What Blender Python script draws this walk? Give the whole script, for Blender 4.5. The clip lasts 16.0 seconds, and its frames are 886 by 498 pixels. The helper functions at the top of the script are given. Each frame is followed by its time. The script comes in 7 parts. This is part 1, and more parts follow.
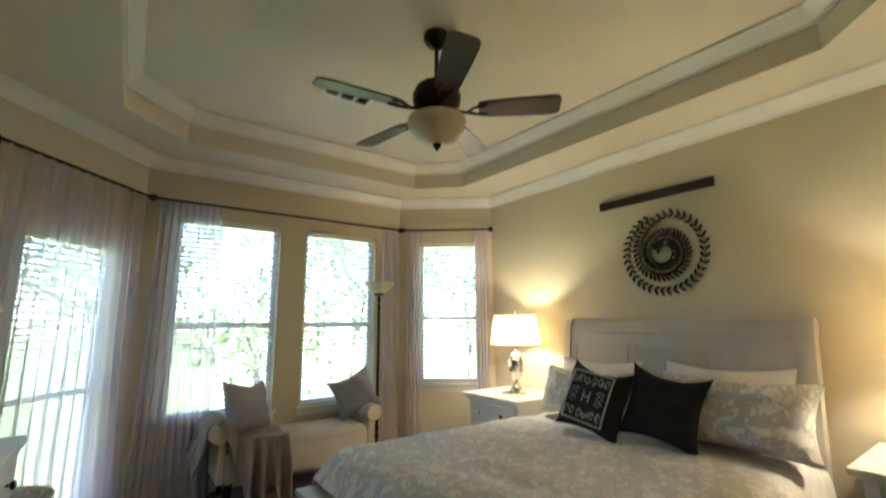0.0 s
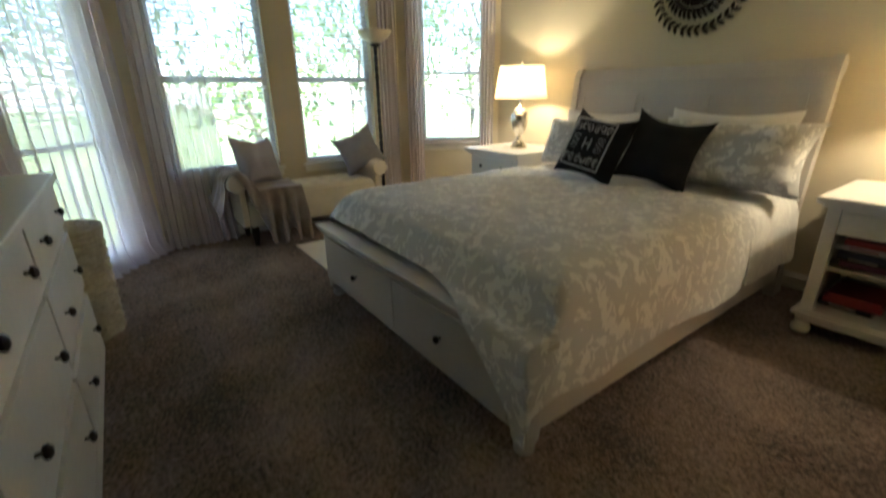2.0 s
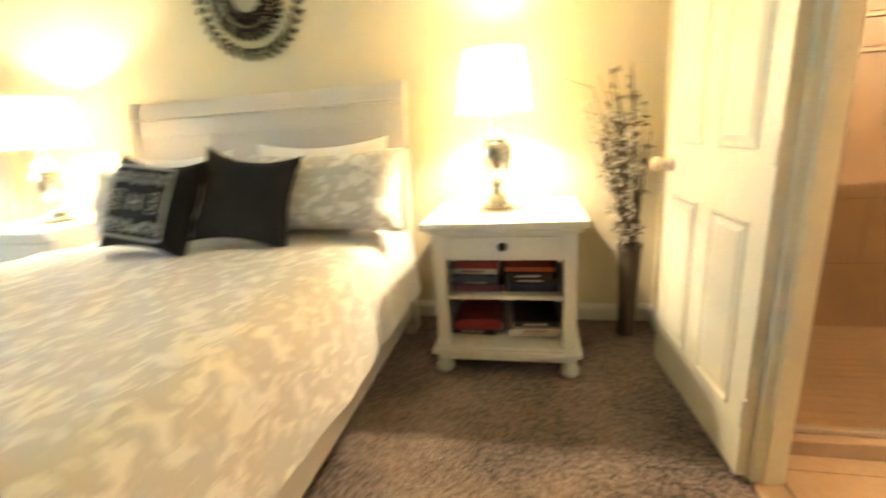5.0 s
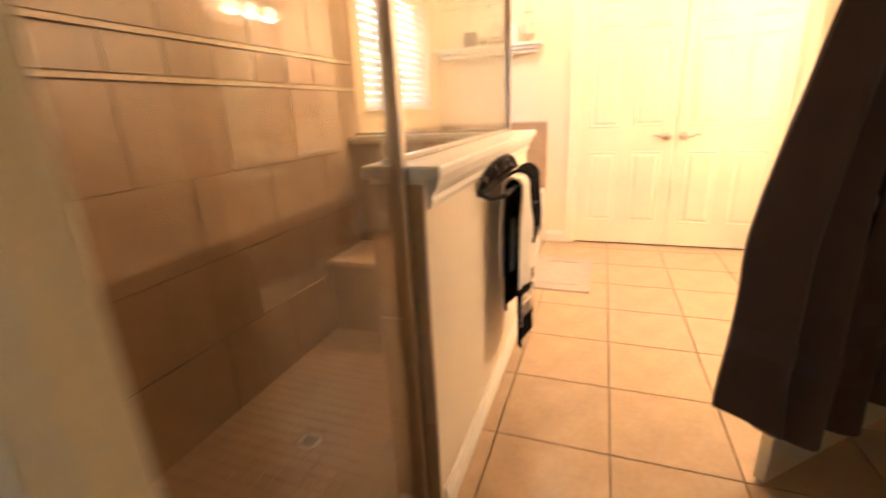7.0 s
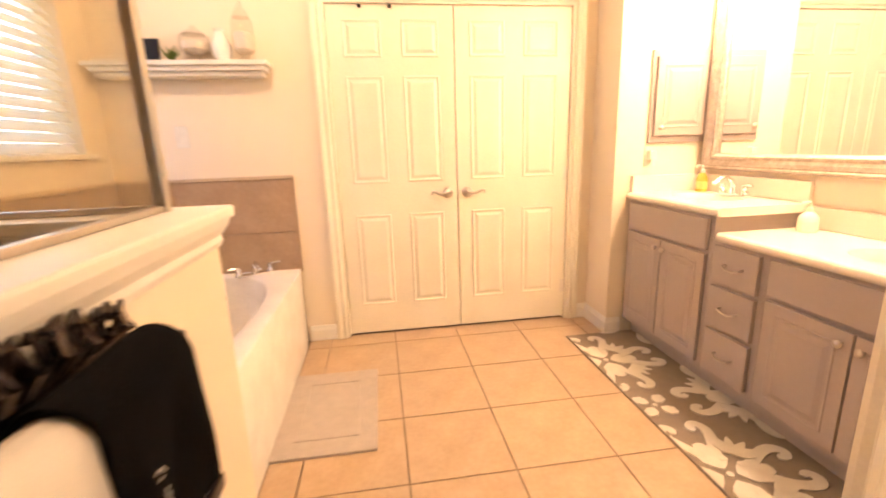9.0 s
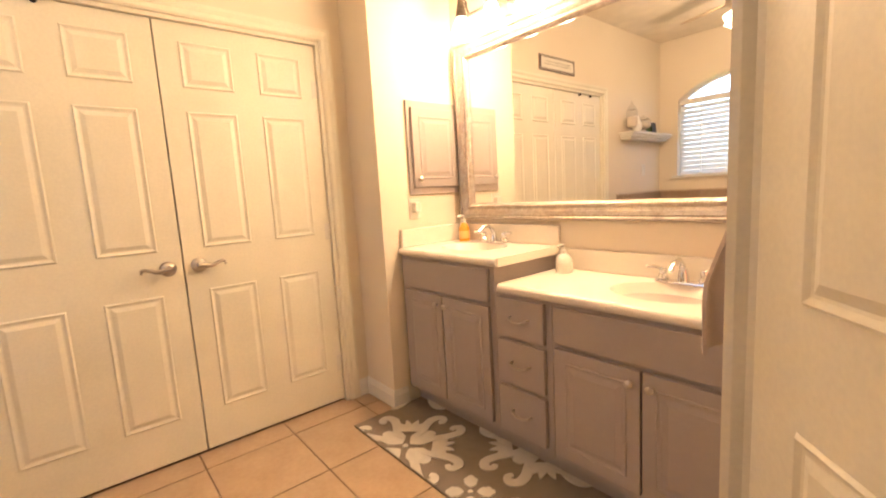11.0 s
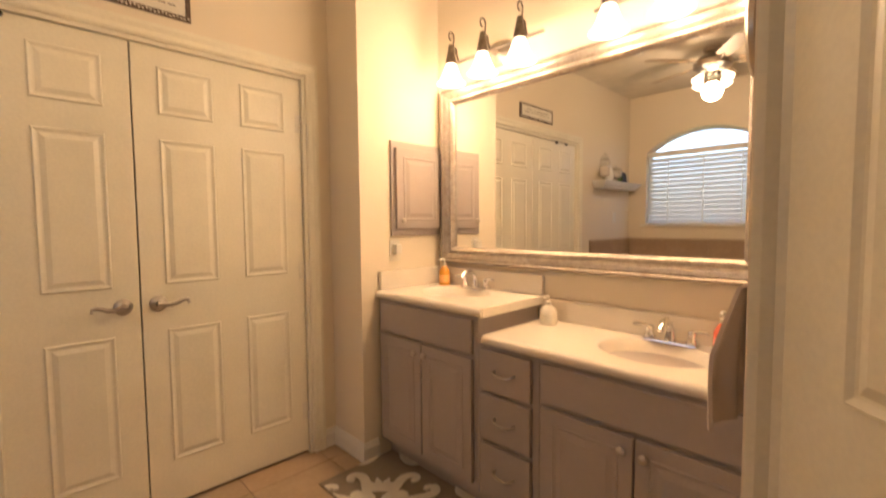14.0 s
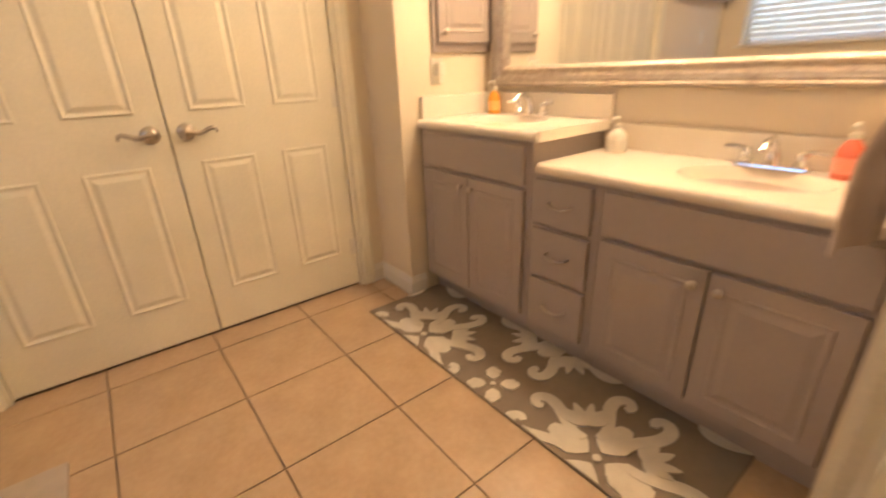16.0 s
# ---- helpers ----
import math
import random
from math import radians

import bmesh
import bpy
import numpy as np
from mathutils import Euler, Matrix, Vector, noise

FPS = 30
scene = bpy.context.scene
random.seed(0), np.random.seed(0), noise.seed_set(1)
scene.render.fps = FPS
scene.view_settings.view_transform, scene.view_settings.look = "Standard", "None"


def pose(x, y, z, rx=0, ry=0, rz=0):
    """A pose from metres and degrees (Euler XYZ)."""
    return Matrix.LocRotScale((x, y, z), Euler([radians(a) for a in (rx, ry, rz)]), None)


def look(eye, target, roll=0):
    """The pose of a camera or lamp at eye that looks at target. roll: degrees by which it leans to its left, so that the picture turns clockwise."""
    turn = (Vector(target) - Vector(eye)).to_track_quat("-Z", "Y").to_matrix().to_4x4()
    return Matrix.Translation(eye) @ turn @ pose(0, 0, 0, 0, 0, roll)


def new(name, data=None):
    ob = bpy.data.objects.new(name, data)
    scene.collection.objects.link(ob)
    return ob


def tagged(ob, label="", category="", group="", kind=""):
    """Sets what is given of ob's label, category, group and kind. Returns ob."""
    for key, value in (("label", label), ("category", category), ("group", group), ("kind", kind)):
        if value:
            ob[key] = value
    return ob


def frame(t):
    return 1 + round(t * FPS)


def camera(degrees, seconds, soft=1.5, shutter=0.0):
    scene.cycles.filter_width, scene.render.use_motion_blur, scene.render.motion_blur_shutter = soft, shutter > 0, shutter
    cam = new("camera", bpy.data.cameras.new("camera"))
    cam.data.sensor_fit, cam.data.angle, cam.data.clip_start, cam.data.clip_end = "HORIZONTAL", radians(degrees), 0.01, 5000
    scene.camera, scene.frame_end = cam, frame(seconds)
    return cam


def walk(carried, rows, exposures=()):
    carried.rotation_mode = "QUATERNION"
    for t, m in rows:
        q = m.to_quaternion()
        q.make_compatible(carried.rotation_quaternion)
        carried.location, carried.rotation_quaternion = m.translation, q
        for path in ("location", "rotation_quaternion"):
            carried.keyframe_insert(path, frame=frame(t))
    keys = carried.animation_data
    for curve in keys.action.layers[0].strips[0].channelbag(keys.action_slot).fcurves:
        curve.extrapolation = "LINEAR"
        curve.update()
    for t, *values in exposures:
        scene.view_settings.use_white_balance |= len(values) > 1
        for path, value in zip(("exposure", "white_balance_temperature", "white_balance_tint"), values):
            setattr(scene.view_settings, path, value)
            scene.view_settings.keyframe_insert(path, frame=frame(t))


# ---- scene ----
cam = camera(91.1, 16.0, soft=1.8, shutter=0.6)
PATH = [
    (0, (-0.665, -3.345, 1.384), (-2.259, -2.184, 1.715), -0.4),
    (0.5, (-0.675, -3.344, 1.345), (-2.299, -2.181, 1.441), -0.5),
    (1, (-0.67, -3.336, 1.307), (-2.3, -2.184, 1.168), -1.1),
    (1.5, (-0.671, -3.348, 1.274), (-2.275, -2.213, 0.901), -1.1),
    (2, (-0.674, -3.357, 1.23), (-2.205, -2.262, 0.554), -0.9),
    (2.5, (-0.656, -3.382, 1.114), (-2.106, -2.32, 0.237), -0.8),
    (3, (-0.664, -3.379, 1.106), (-2.072, -2.303, 0.179), -0.6),
    (5.3, (-0.815, -2.268, 1.117), (-0.805, -0.336, 0.6), -4.4),
    (5.5, (-0.778, -2.142, 1.096), (-0.469, -0.236, 0.575), -4.4),
    (6, (-0.575, -1.804, 1.12), (0.352, -0.09, 0.671), -3.3),
    (6.5, (-0.394, -1.491, 1.188), (1.148, -0.335, 0.655), -1.6),
    (7, (-0.196, -1.445, 1.204), (1.592, -0.783, 0.598), -2.7),
    (7.5, (0.115, -1.453, 1.194), (1.988, -1.034, 0.632), -2.1),
    (8, (0.431, -1.457, 1.201), (2.322, -1.128, 0.639), -0.6),
    (8.5, (0.771, -1.436, 1.23), (2.715, -1.445, 0.761), -2.5),
    (9, (1.038, -1.498, 1.219), (2.965, -1.768, 0.761), -1.9),
    (9.5, (1.219, -1.559, 1.217), (3.09, -2.06, 0.719), -0.8),
    (10, (1.424, -1.609, 1.2), (3.132, -2.557, 0.767), -3.2),
    (10.2, (1.442, -1.636, 1.189), (3.08, -2.71, 0.788), -4.3),
    (12.5, (1.604, -1.644, 1.309), (3.062, -3.013, 1.354), -0.4),
    (13, (1.612, -1.628, 1.341), (3.041, -3.02, 1.479), 0.0),
    (13.5, (1.603, -1.635, 1.306), (3.039, -3.026, 1.374), -0.1),
    (14, (1.602, -1.634, 1.265), (3.031, -3.029, 1.149), -0.5),
    (14.5, (1.601, -1.635, 1.224), (2.998, -3.027, 0.892), -1.2),
    (15, (1.597, -1.648, 1.187), (2.956, -3.028, 0.687), -1.5),
    (15.5, (1.635, -1.661, 1.174), (2.974, -3.021, 0.575), -1.5),
    (16, (1.733, -1.759, 1.125), (3.202, -2.882, 0.363), -2.3),
]
walk(cam, [(t, look(eye, target, roll)) for t, eye, target, roll in PATH], [(0.0, 3.8, 5500, 12), (1.0, 3.25, 5500, 12), (1.5, 3.2, 5500, 12), (2.0, 3.45, 5600, 12), (2.5, 4.65, 5850, 13), (3.0, 5.6, 5900, 13), (5.3, 5.3, 6150, 12), (6.0, 4.75, 6150, 13), (6.5, 4.2, 6100, 18), (7.0, 4.0, 6050, 23), (9.0, 3.6, 6000, 24), (9.5, 3.3, 5900, 22), (10.0, 3.05, 5800, 20), (12.5, 2.6, 5750, 16), (13.0, 2.2, 5800, 16), (14.0, 2.1, 5900, 17), (15.0, 2.15, 5800, 16), (16.0, 2.6, 5750, 15)])

# ---- world, sun, large lights ----
world = bpy.data.worlds.new("sky")
scene.world = world
world.use_nodes = True
_nt = world.node_tree
_sky = _nt.nodes.new("ShaderNodeTexSky")
_sky.sky_type, _sky.sun_disc = "NISHITA", False
_sky.sun_elevation, _sky.sun_rotation = radians(63.8), radians(114)
_nt.links.new(_sky.outputs[0], _nt.nodes["Background"].inputs[0])
_nt.nodes["Background"].inputs[1].default_value = 0.15


def lamp(name, kind, power, place, colour, size=0.05, turn=None):
    data = bpy.data.lights.new(name, kind)
    data.energy, data.color = power, colour
    if kind == "SUN":
        data.angle = radians(size)
    elif kind == "AREA":
        data.size = size
    else:
        data.shadow_soft_size = size
    ob = new(name, data)
    ob.matrix_world = turn if turn is not None else Matrix.Translation(place)
    return ob


lamp("sun", "SUN", 5.0, None, (1, 0.95, 0.86), 0.5, look((0, 0, 20), (-9, 4, 0.0)))
WARM = (1.0, 0.80, 0.50)
BATHW = (1.0, 0.67, 0.36)
LAMPW = 2.0
FANTURN = -25
VANW = 1.35
BFANW = 2.7


# ---- mesh helpers ----
def B():
    return bmesh.new()


def box(bm, x0, x1, y0, y1, z0, z1, bevel=0.0, m=None):
    r = bmesh.ops.create_cube(bm, size=1, matrix=Matrix.LocRotScale(((x0 + x1) / 2, (y0 + y1) / 2, (z0 + z1) / 2), None, (abs(x1 - x0), abs(y1 - y0), abs(z1 - z0))))
    vs = r["verts"]
    if bevel:
        es = list({e for v in vs for e in v.link_edges})
        out = bmesh.ops.bevel(bm, geom=es, offset=bevel, segments=2, affect="EDGES", profile=0.6)
        vs = list({v for f in out["faces"] for v in f.verts} | {v for v in vs if v.is_valid})
    if m is not None:
        bmesh.ops.transform(bm, matrix=m, verts=vs)
    return bm


def lathe(bm, profile, n=24, m=None, flute=0.0, lobes=0):
    """Turn a profile of (radius, height) round z."""
    rings = []
    for r, z in profile:
        ring = []
        for i in range(n):
            a = 2 * math.pi * i / n
            k = r * (1 + flute * math.cos(lobes * a))
            ring.append(bm.verts.new((k * math.cos(a), k * math.sin(a), z)))
        rings.append(ring)
    for a, b in zip(rings, rings[1:]):
        for i in range(n):
            bm.faces.new((a[i], a[(i + 1) % n], b[(i + 1) % n], b[i]))
    for ring, flip in ((rings[0], True), (rings[-1], False)):
        if profile[0 if flip else -1][0] > 1e-4:
            bm.faces.new(ring[::-1] if flip else ring)
    if m is not None:
        bmesh.ops.transform(bm, matrix=m, verts=[v for ring in rings for v in ring])
    return bm


def tube(bm, pts, r, n=8, taper=1.0):
    """A round bar through points; taper is the end radius over the start radius."""
    pts = [Vector(p) for p in pts]
    rings = []
    up = Vector((0, 0, 1))
    for i, p in enumerate(pts):
        d = (pts[min(i + 1, len(pts) - 1)] - pts[max(i - 1, 0)]).normalized()
        s = d.cross(up)
        if s.length < 0.05:
            s = d.cross(Vector((1, 0, 0)))
        s.normalize()
        u = s.cross(d)
        k = r * (1 + (taper - 1) * i / max(1, len(pts) - 1))
        rings.append([bm.verts.new(p + k * (math.cos(2 * math.pi * j / n) * s + math.sin(2 * math.pi * j / n) * u)) for j in range(n)])
    for a, b in zip(rings, rings[1:]):
        for j in range(n):
            bm.faces.new((a[j], a[(j + 1) % n], b[(j + 1) % n], b[j]))
    bm.faces.new(rings[0][::-1])
    bm.faces.new(rings[-1])
    return bm


def prism(bm, outline, h0, h1, m=None):
    """A flat outline of (x, y), lifted from h0 to h1."""
    a = [bm.verts.new((x, y, h0)) for x, y in outline]
    b = [bm.verts.new((x, y, h1)) for x, y in outline]
    n = len(a)
    bm.faces.new(a[::-1])
    bm.faces.new(b)
    for i in range(n):
        bm.faces.new((a[i], a[(i + 1) % n], b[(i + 1) % n], b[i]))
    if m is not None:
        bmesh.ops.transform(bm, matrix=m, verts=a + b)
    return bm


def sheet(bm, nu, nv, fn, thick=0.0):
    """A grid of nu x nv quads at fn(u, v), with a back if thick."""
    g = [[bm.verts.new(fn(i / nu, j / nv)) for j in range(nv + 1)] for i in range(nu + 1)]
    fs = [bm.faces.new((g[i][j], g[i + 1][j], g[i + 1][j + 1], g[i][j + 1])) for i in range(nu) for j in range(nv)]
    if thick:
        bm.normal_update()
        back = [[bm.verts.new(v.co - v.normal * thick) for v in row] for row in g]
        for i in range(nu):
            for j in range(nv):
                bm.faces.new((back[i][j + 1], back[i + 1][j + 1], back[i + 1][j], back[i][j]))
        rim = [(i, 0) for i in range(nu)] + [(nu, j) for j in range(nv)] + [(i, nv) for i in range(nu, 0, -1)] + [(0, j) for j in range(nv, 0, -1)]
        for (i, j), (k, l) in zip(rim, rim[1:] + rim[:1]):
            bm.faces.new((g[k][l], g[i][j], back[i][j], back[k][l]))
    return bm


def profile_run(bm, path, section, closed=False):
    """Carry a section of (out, z) along a level path, mitred at corners; out points to the path's left."""
    n = len(path)
    pts = [Vector((x, y)) for x, y in path]
    rings = []
    for i, p in enumerate(pts):
        d0 = (p - pts[i - 1]).normalized() if (i or closed) else None
        d1 = (pts[(i + 1) % n] - p).normalized() if (i < n - 1 or closed) else None
        d0, d1 = d0 or d1, d1 or d0
        n0, n1 = Vector((-d0.y, d0.x)), Vector((-d1.y, d1.x))
        k = (n0 + n1).normalized()
        k /= max(0.3, k.dot(n0))
        rings.append([bm.verts.new((p.x + k.x * o, p.y + k.y * o, z)) for o, z in section])
    m = len(section)
    for i in range(n if closed else n - 1):
        a, b = rings[i], rings[(i + 1) % n]
        for j in range(m):
            bm.faces.new((a[j], b[j], b[(j + 1) % m], a[(j + 1) % m]))
    if not closed:
        bm.faces.new(rings[0])
        bm.faces.new(rings[-1][::-1])
    return bm


def part(name, bm, material, parent=None, label="", smooth=False, m=None):
    me = bpy.data.meshes.new(name)
    bmesh.ops.recalc_face_normals(bm, faces=bm.faces)
    if smooth:
        for f in bm.faces:
            f.smooth = True
        for e in bm.edges:
            if len(e.link_faces) == 2 and e.calc_face_angle(0) > 0.7:
                e.smooth = False
    bm.to_mesh(me)
    bm.free()
    me.materials.append(material)
    ob = new(name, me)
    ob.parent = parent
    if m is not None:
        ob.matrix_basis = m
    if label:
        ob["label"] = label
    return ob


def thing(name, label, category, m=None, group="", kind=""):
    ob = new(name)
    ob.empty_display_size = 0.05
    if m is not None:
        ob.matrix_basis = m
    return tagged(ob, label, category, group, kind)


def setting(name, bm, material, label, category, smooth=False):
    return tagged(part(name, bm, material, None, "", smooth), label, category, kind="structure")


def wall_box(bm, p0, p1, thick, z0, z1, holes=()):
    """A wall from p0 to p1, whose inner face is that line and which is thick to its right; holes (s0, s1, z0, z1)."""
    p0, p1 = Vector(p0), Vector(p1)
    d = p1 - p0
    length = d.length
    m = Matrix.Translation((p0.x, p0.y, 0)) @ Matrix.Rotation(math.atan2(d.y, d.x), 4, "Z")
    ss = sorted({0, length, *(s for h in holes for s in h[:2])})
    for s0, s1 in zip(ss, ss[1:]):
        mid = (s0 + s1) / 2
        gaps = sorted((h[2], h[3]) for h in holes if h[0] < mid < h[1])
        z = z0
        for g0, g1 in gaps:
            if g0 > z:
                box(bm, s0, s1, -thick, 0, z, g0, 0, m)
            z = g1
        if z < z1:
            box(bm, s0, s1, -thick, 0, z, z1, 0, m)
    return m


# ---- materials ----
def mat(name, colour, rough=0.6, metal=0.0, spots=None, scale=8.0, grain=60.0, bump=0.15, mix=0.5, **more):
    """A plain surface with two scales of variation and fine relief."""
    ma = bpy.data.materials.new(name)
    ma.use_nodes = True
    nt = ma.node_tree
    p = nt.nodes["Principled BSDF"]
    co = nt.nodes.new("ShaderNodeTexCoord")
    n1 = nt.nodes.new("ShaderNodeTexNoise")
    n1.inputs["Scale"].default_value, n1.inputs["Detail"].default_value = scale, 5
    n2 = nt.nodes.new("ShaderNodeTexNoise")
    n2.inputs["Scale"].default_value, n2.inputs["Detail"].default_value = grain, 3
    for n in (n1, n2):
        nt.links.new(co.outputs["Object"], n.inputs["Vector"])
    ramp = nt.nodes.new("ShaderNodeValToRGB")
    spots = spots or tuple(c * 0.86 for c in colour)
    ramp.color_ramp.elements[0].color, ramp.color_ramp.elements[0].position = (*spots, 1), 0.5 - mix * 0.4
    ramp.color_ramp.elements[1].color, ramp.color_ramp.elements[1].position = (*colour, 1), 0.5 + mix * 0.3
    add = nt.nodes.new("ShaderNodeMath")
    add.operation = "MULTIPLY_ADD"
    add.inputs[1].default_value = 0.35
    nt.links.new(n2.outputs["Fac"], add.inputs[0])
    sc = nt.nodes.new("ShaderNodeMath")
    sc.operation = "MULTIPLY"
    sc.inputs[1].default_value = 0.65
    nt.links.new(n1.outputs["Fac"], sc.inputs[0])
    nt.links.new(sc.outputs[0], add.inputs[2])
    nt.links.new(add.outputs[0], ramp.inputs["Fac"])
    nt.links.new(ramp.outputs["Color"], p.inputs["Base Color"])
    p.inputs["Roughness"].default_value, p.inputs["Metallic"].default_value = rough, metal
    if bump:
        b = nt.nodes.new("ShaderNodeBump")
        b.inputs["Strength"].default_value, b.inputs["Distance"].default_value = bump, 0.02 if bump >= 1 else 0.004
        nt.links.new(n2.outputs["Fac"], b.inputs["Height"])
        nt.links.new(b.outputs["Normal"], p.inputs["Normal"])
    for key, value in more.items():
        p.inputs[key.replace("_", " ")].default_value = value
    return ma


def glowing(name, colour, strength):
    ma = mat(name, colour, 0.5, bump=0)
    p = ma.node_tree.nodes["Principled BSDF"]
    p.inputs["Emission Color"].default_value = (*colour, 1)
    p.inputs["Emission Strength"].default_value = strength
    return ma


def sheer(name, colour, see, through_light=0.5):
    """A thin cloth that lets part of the light and the view through."""
    ma = bpy.data.materials.new(name)
    ma.use_nodes = True
    nt = ma.node_tree
    nt.nodes.remove(nt.nodes["Principled BSDF"])
    d, tr, tp = (nt.nodes.new("ShaderNodeBsdf" + k) for k in ("Diffuse", "Translucent", "Transparent"))
    co = nt.nodes.new("ShaderNodeTexCoord")
    n = nt.nodes.new("ShaderNodeTexNoise")
    n.inputs["Scale"].default_value = 90
    nt.links.new(co.outputs["Object"], n.inputs["Vector"])
    mp = nt.nodes.new("ShaderNodeMapRange")
    mp.inputs[3].default_value, mp.inputs[4].default_value = max(0.0, see - 0.08), see + min(0.08, see)
    nt.links.new(n.outputs["Fac"], mp.inputs[0])
    for x in (d, tr):
        x.inputs["Color"].default_value = (*colour, 1)
    m1, m2 = nt.nodes.new("ShaderNodeMixShader"), nt.nodes.new("ShaderNodeMixShader")
    m1.inputs[0].default_value = through_light
    nt.links.new(d.outputs[0], m1.inputs[1])
    nt.links.new(tr.outputs[0], m1.inputs[2])
    nt.links.new(mp.outputs[0], m2.inputs[0])
    nt.links.new(m1.outputs[0], m2.inputs[1])
    nt.links.new(tp.outputs[0], m2.inputs[2])
    nt.links.new(m2.outputs[0], nt.nodes["Material Output"].inputs["Surface"])
    return ma


def glassy(name, tint=(1, 1, 1), gloss=0.08):
    ma = bpy.data.materials.new(name)
    ma.use_nodes = True
    nt = ma.node_tree
    nt.nodes.remove(nt.nodes["Principled BSDF"])
    tp, gl = nt.nodes.new("ShaderNodeBsdfTransparent"), nt.nodes.new("ShaderNodeBsdfGlossy")
    tp.inputs["Color"].default_value = (*tint, 1)
    gl.inputs["Roughness"].default_value = 0.02
    lw = nt.nodes.new("ShaderNodeLayerWeight")
    lw.inputs["Blend"].default_value = 0.5
    pw = nt.nodes.new("ShaderNodeMath")
    pw.operation = "POWER"
    pw.inputs[1].default_value = 4
    nt.links.new(lw.outputs["Facing"], pw.inputs[0])
    fr = nt.nodes.new("ShaderNodeMath")
    fr.operation = "MULTIPLY_ADD"
    fr.inputs[1].default_value, fr.inputs[2].default_value = 0.7, 0.03
    nt.links.new(pw.outputs[0], fr.inputs[0])
    mx = nt.nodes.new("ShaderNodeMixShader")
    nt.links.new(fr.outputs[0], mx.inputs[0])
    nt.links.new(tp.outputs[0], mx.inputs[1])
    nt.links.new(gl.outputs[0], mx.inputs[2])
    nt.links.new(mx.outputs[0], nt.nodes["Material Output"].inputs["Surface"])
    return ma


def damask(name, ground, figure, scale=7.0):
    """A woven cloth with pale, scrolling figures."""
    ma = mat(name, ground, 0.85, grain=350, bump=0.25, Sheen_Weight=0.15)
    nt = ma.node_tree
    p = nt.nodes["Principled BSDF"]
    co = nt.nodes.new("ShaderNodeTexCoord")
    warp = nt.nodes.new("ShaderNodeTexNoise")
    warp.inputs["Scale"].default_value, warp.inputs["Detail"].default_value = scale * 0.8, 2
    nt.links.new(co.outputs["Object"], warp.inputs["Vector"])
    mixv = nt.nodes.new("ShaderNodeMix")
    mixv.data_type = "VECTOR"
    mixv.inputs["Factor"].default_value = 0.18
    nt.links.new(co.outputs["Object"], mixv.inputs["A"])
    nt.links.new(warp.outputs["Color"], mixv.inputs["B"])
    vo = nt.nodes.new("ShaderNodeTexVoronoi")
    vo.feature, vo.distance = "SMOOTH_F1", "EUCLIDEAN"
    vo.inputs["Scale"].default_value = scale
    nt.links.new(mixv.outputs["Result"], vo.inputs["Vector"])
    wave = nt.nodes.new("ShaderNodeMath")
    wave.operation = "SINE"
    mul = nt.nodes.new("ShaderNodeMath")
    mul.operation = "MULTIPLY"
    mul.inputs[1].default_value = 11
    nt.links.new(vo.outputs["Distance"], mul.inputs[0])
    nt.links.new(mul.outputs[0], wave.inputs[0])
    fine = nt.nodes.new("ShaderNodeTexNoise")
    fine.inputs["Scale"].default_value, fine.inputs["Detail"].default_value = scale * 3.2, 4
    nt.links.new(mixv.outputs["Result"], fine.inputs["Vector"])
    addn = nt.nodes.new("ShaderNodeMath")
    addn.operation = "MULTIPLY_ADD"
    addn.inputs[1].default_value = 8.0
    nt.links.new(fine.outputs["Fac"], addn.inputs[0])
    nt.links.new(wave.outputs[0], addn.inputs[2])
    ramp = nt.nodes.new("ShaderNodeValToRGB")
    ramp.color_ramp.elements[0].position, ramp.color_ramp.elements[1].position = 0.42, 0.5
    ramp.color_ramp.elements[0].color, ramp.color_ramp.elements[1].color = (*ground, 1), (*figure, 1)
    half = nt.nodes.new("ShaderNodeMath")
    half.operation = "MULTIPLY_ADD"
    half.inputs[1].default_value, half.inputs[2].default_value = 0.2, -0.35
    nt.links.new(addn.outputs[0], half.inputs[0])
    nt.links.new(half.outputs[0], ramp.inputs["Fac"])
    nt.links.new(ramp.outputs["Color"], p.inputs["Base Color"])
    return ma


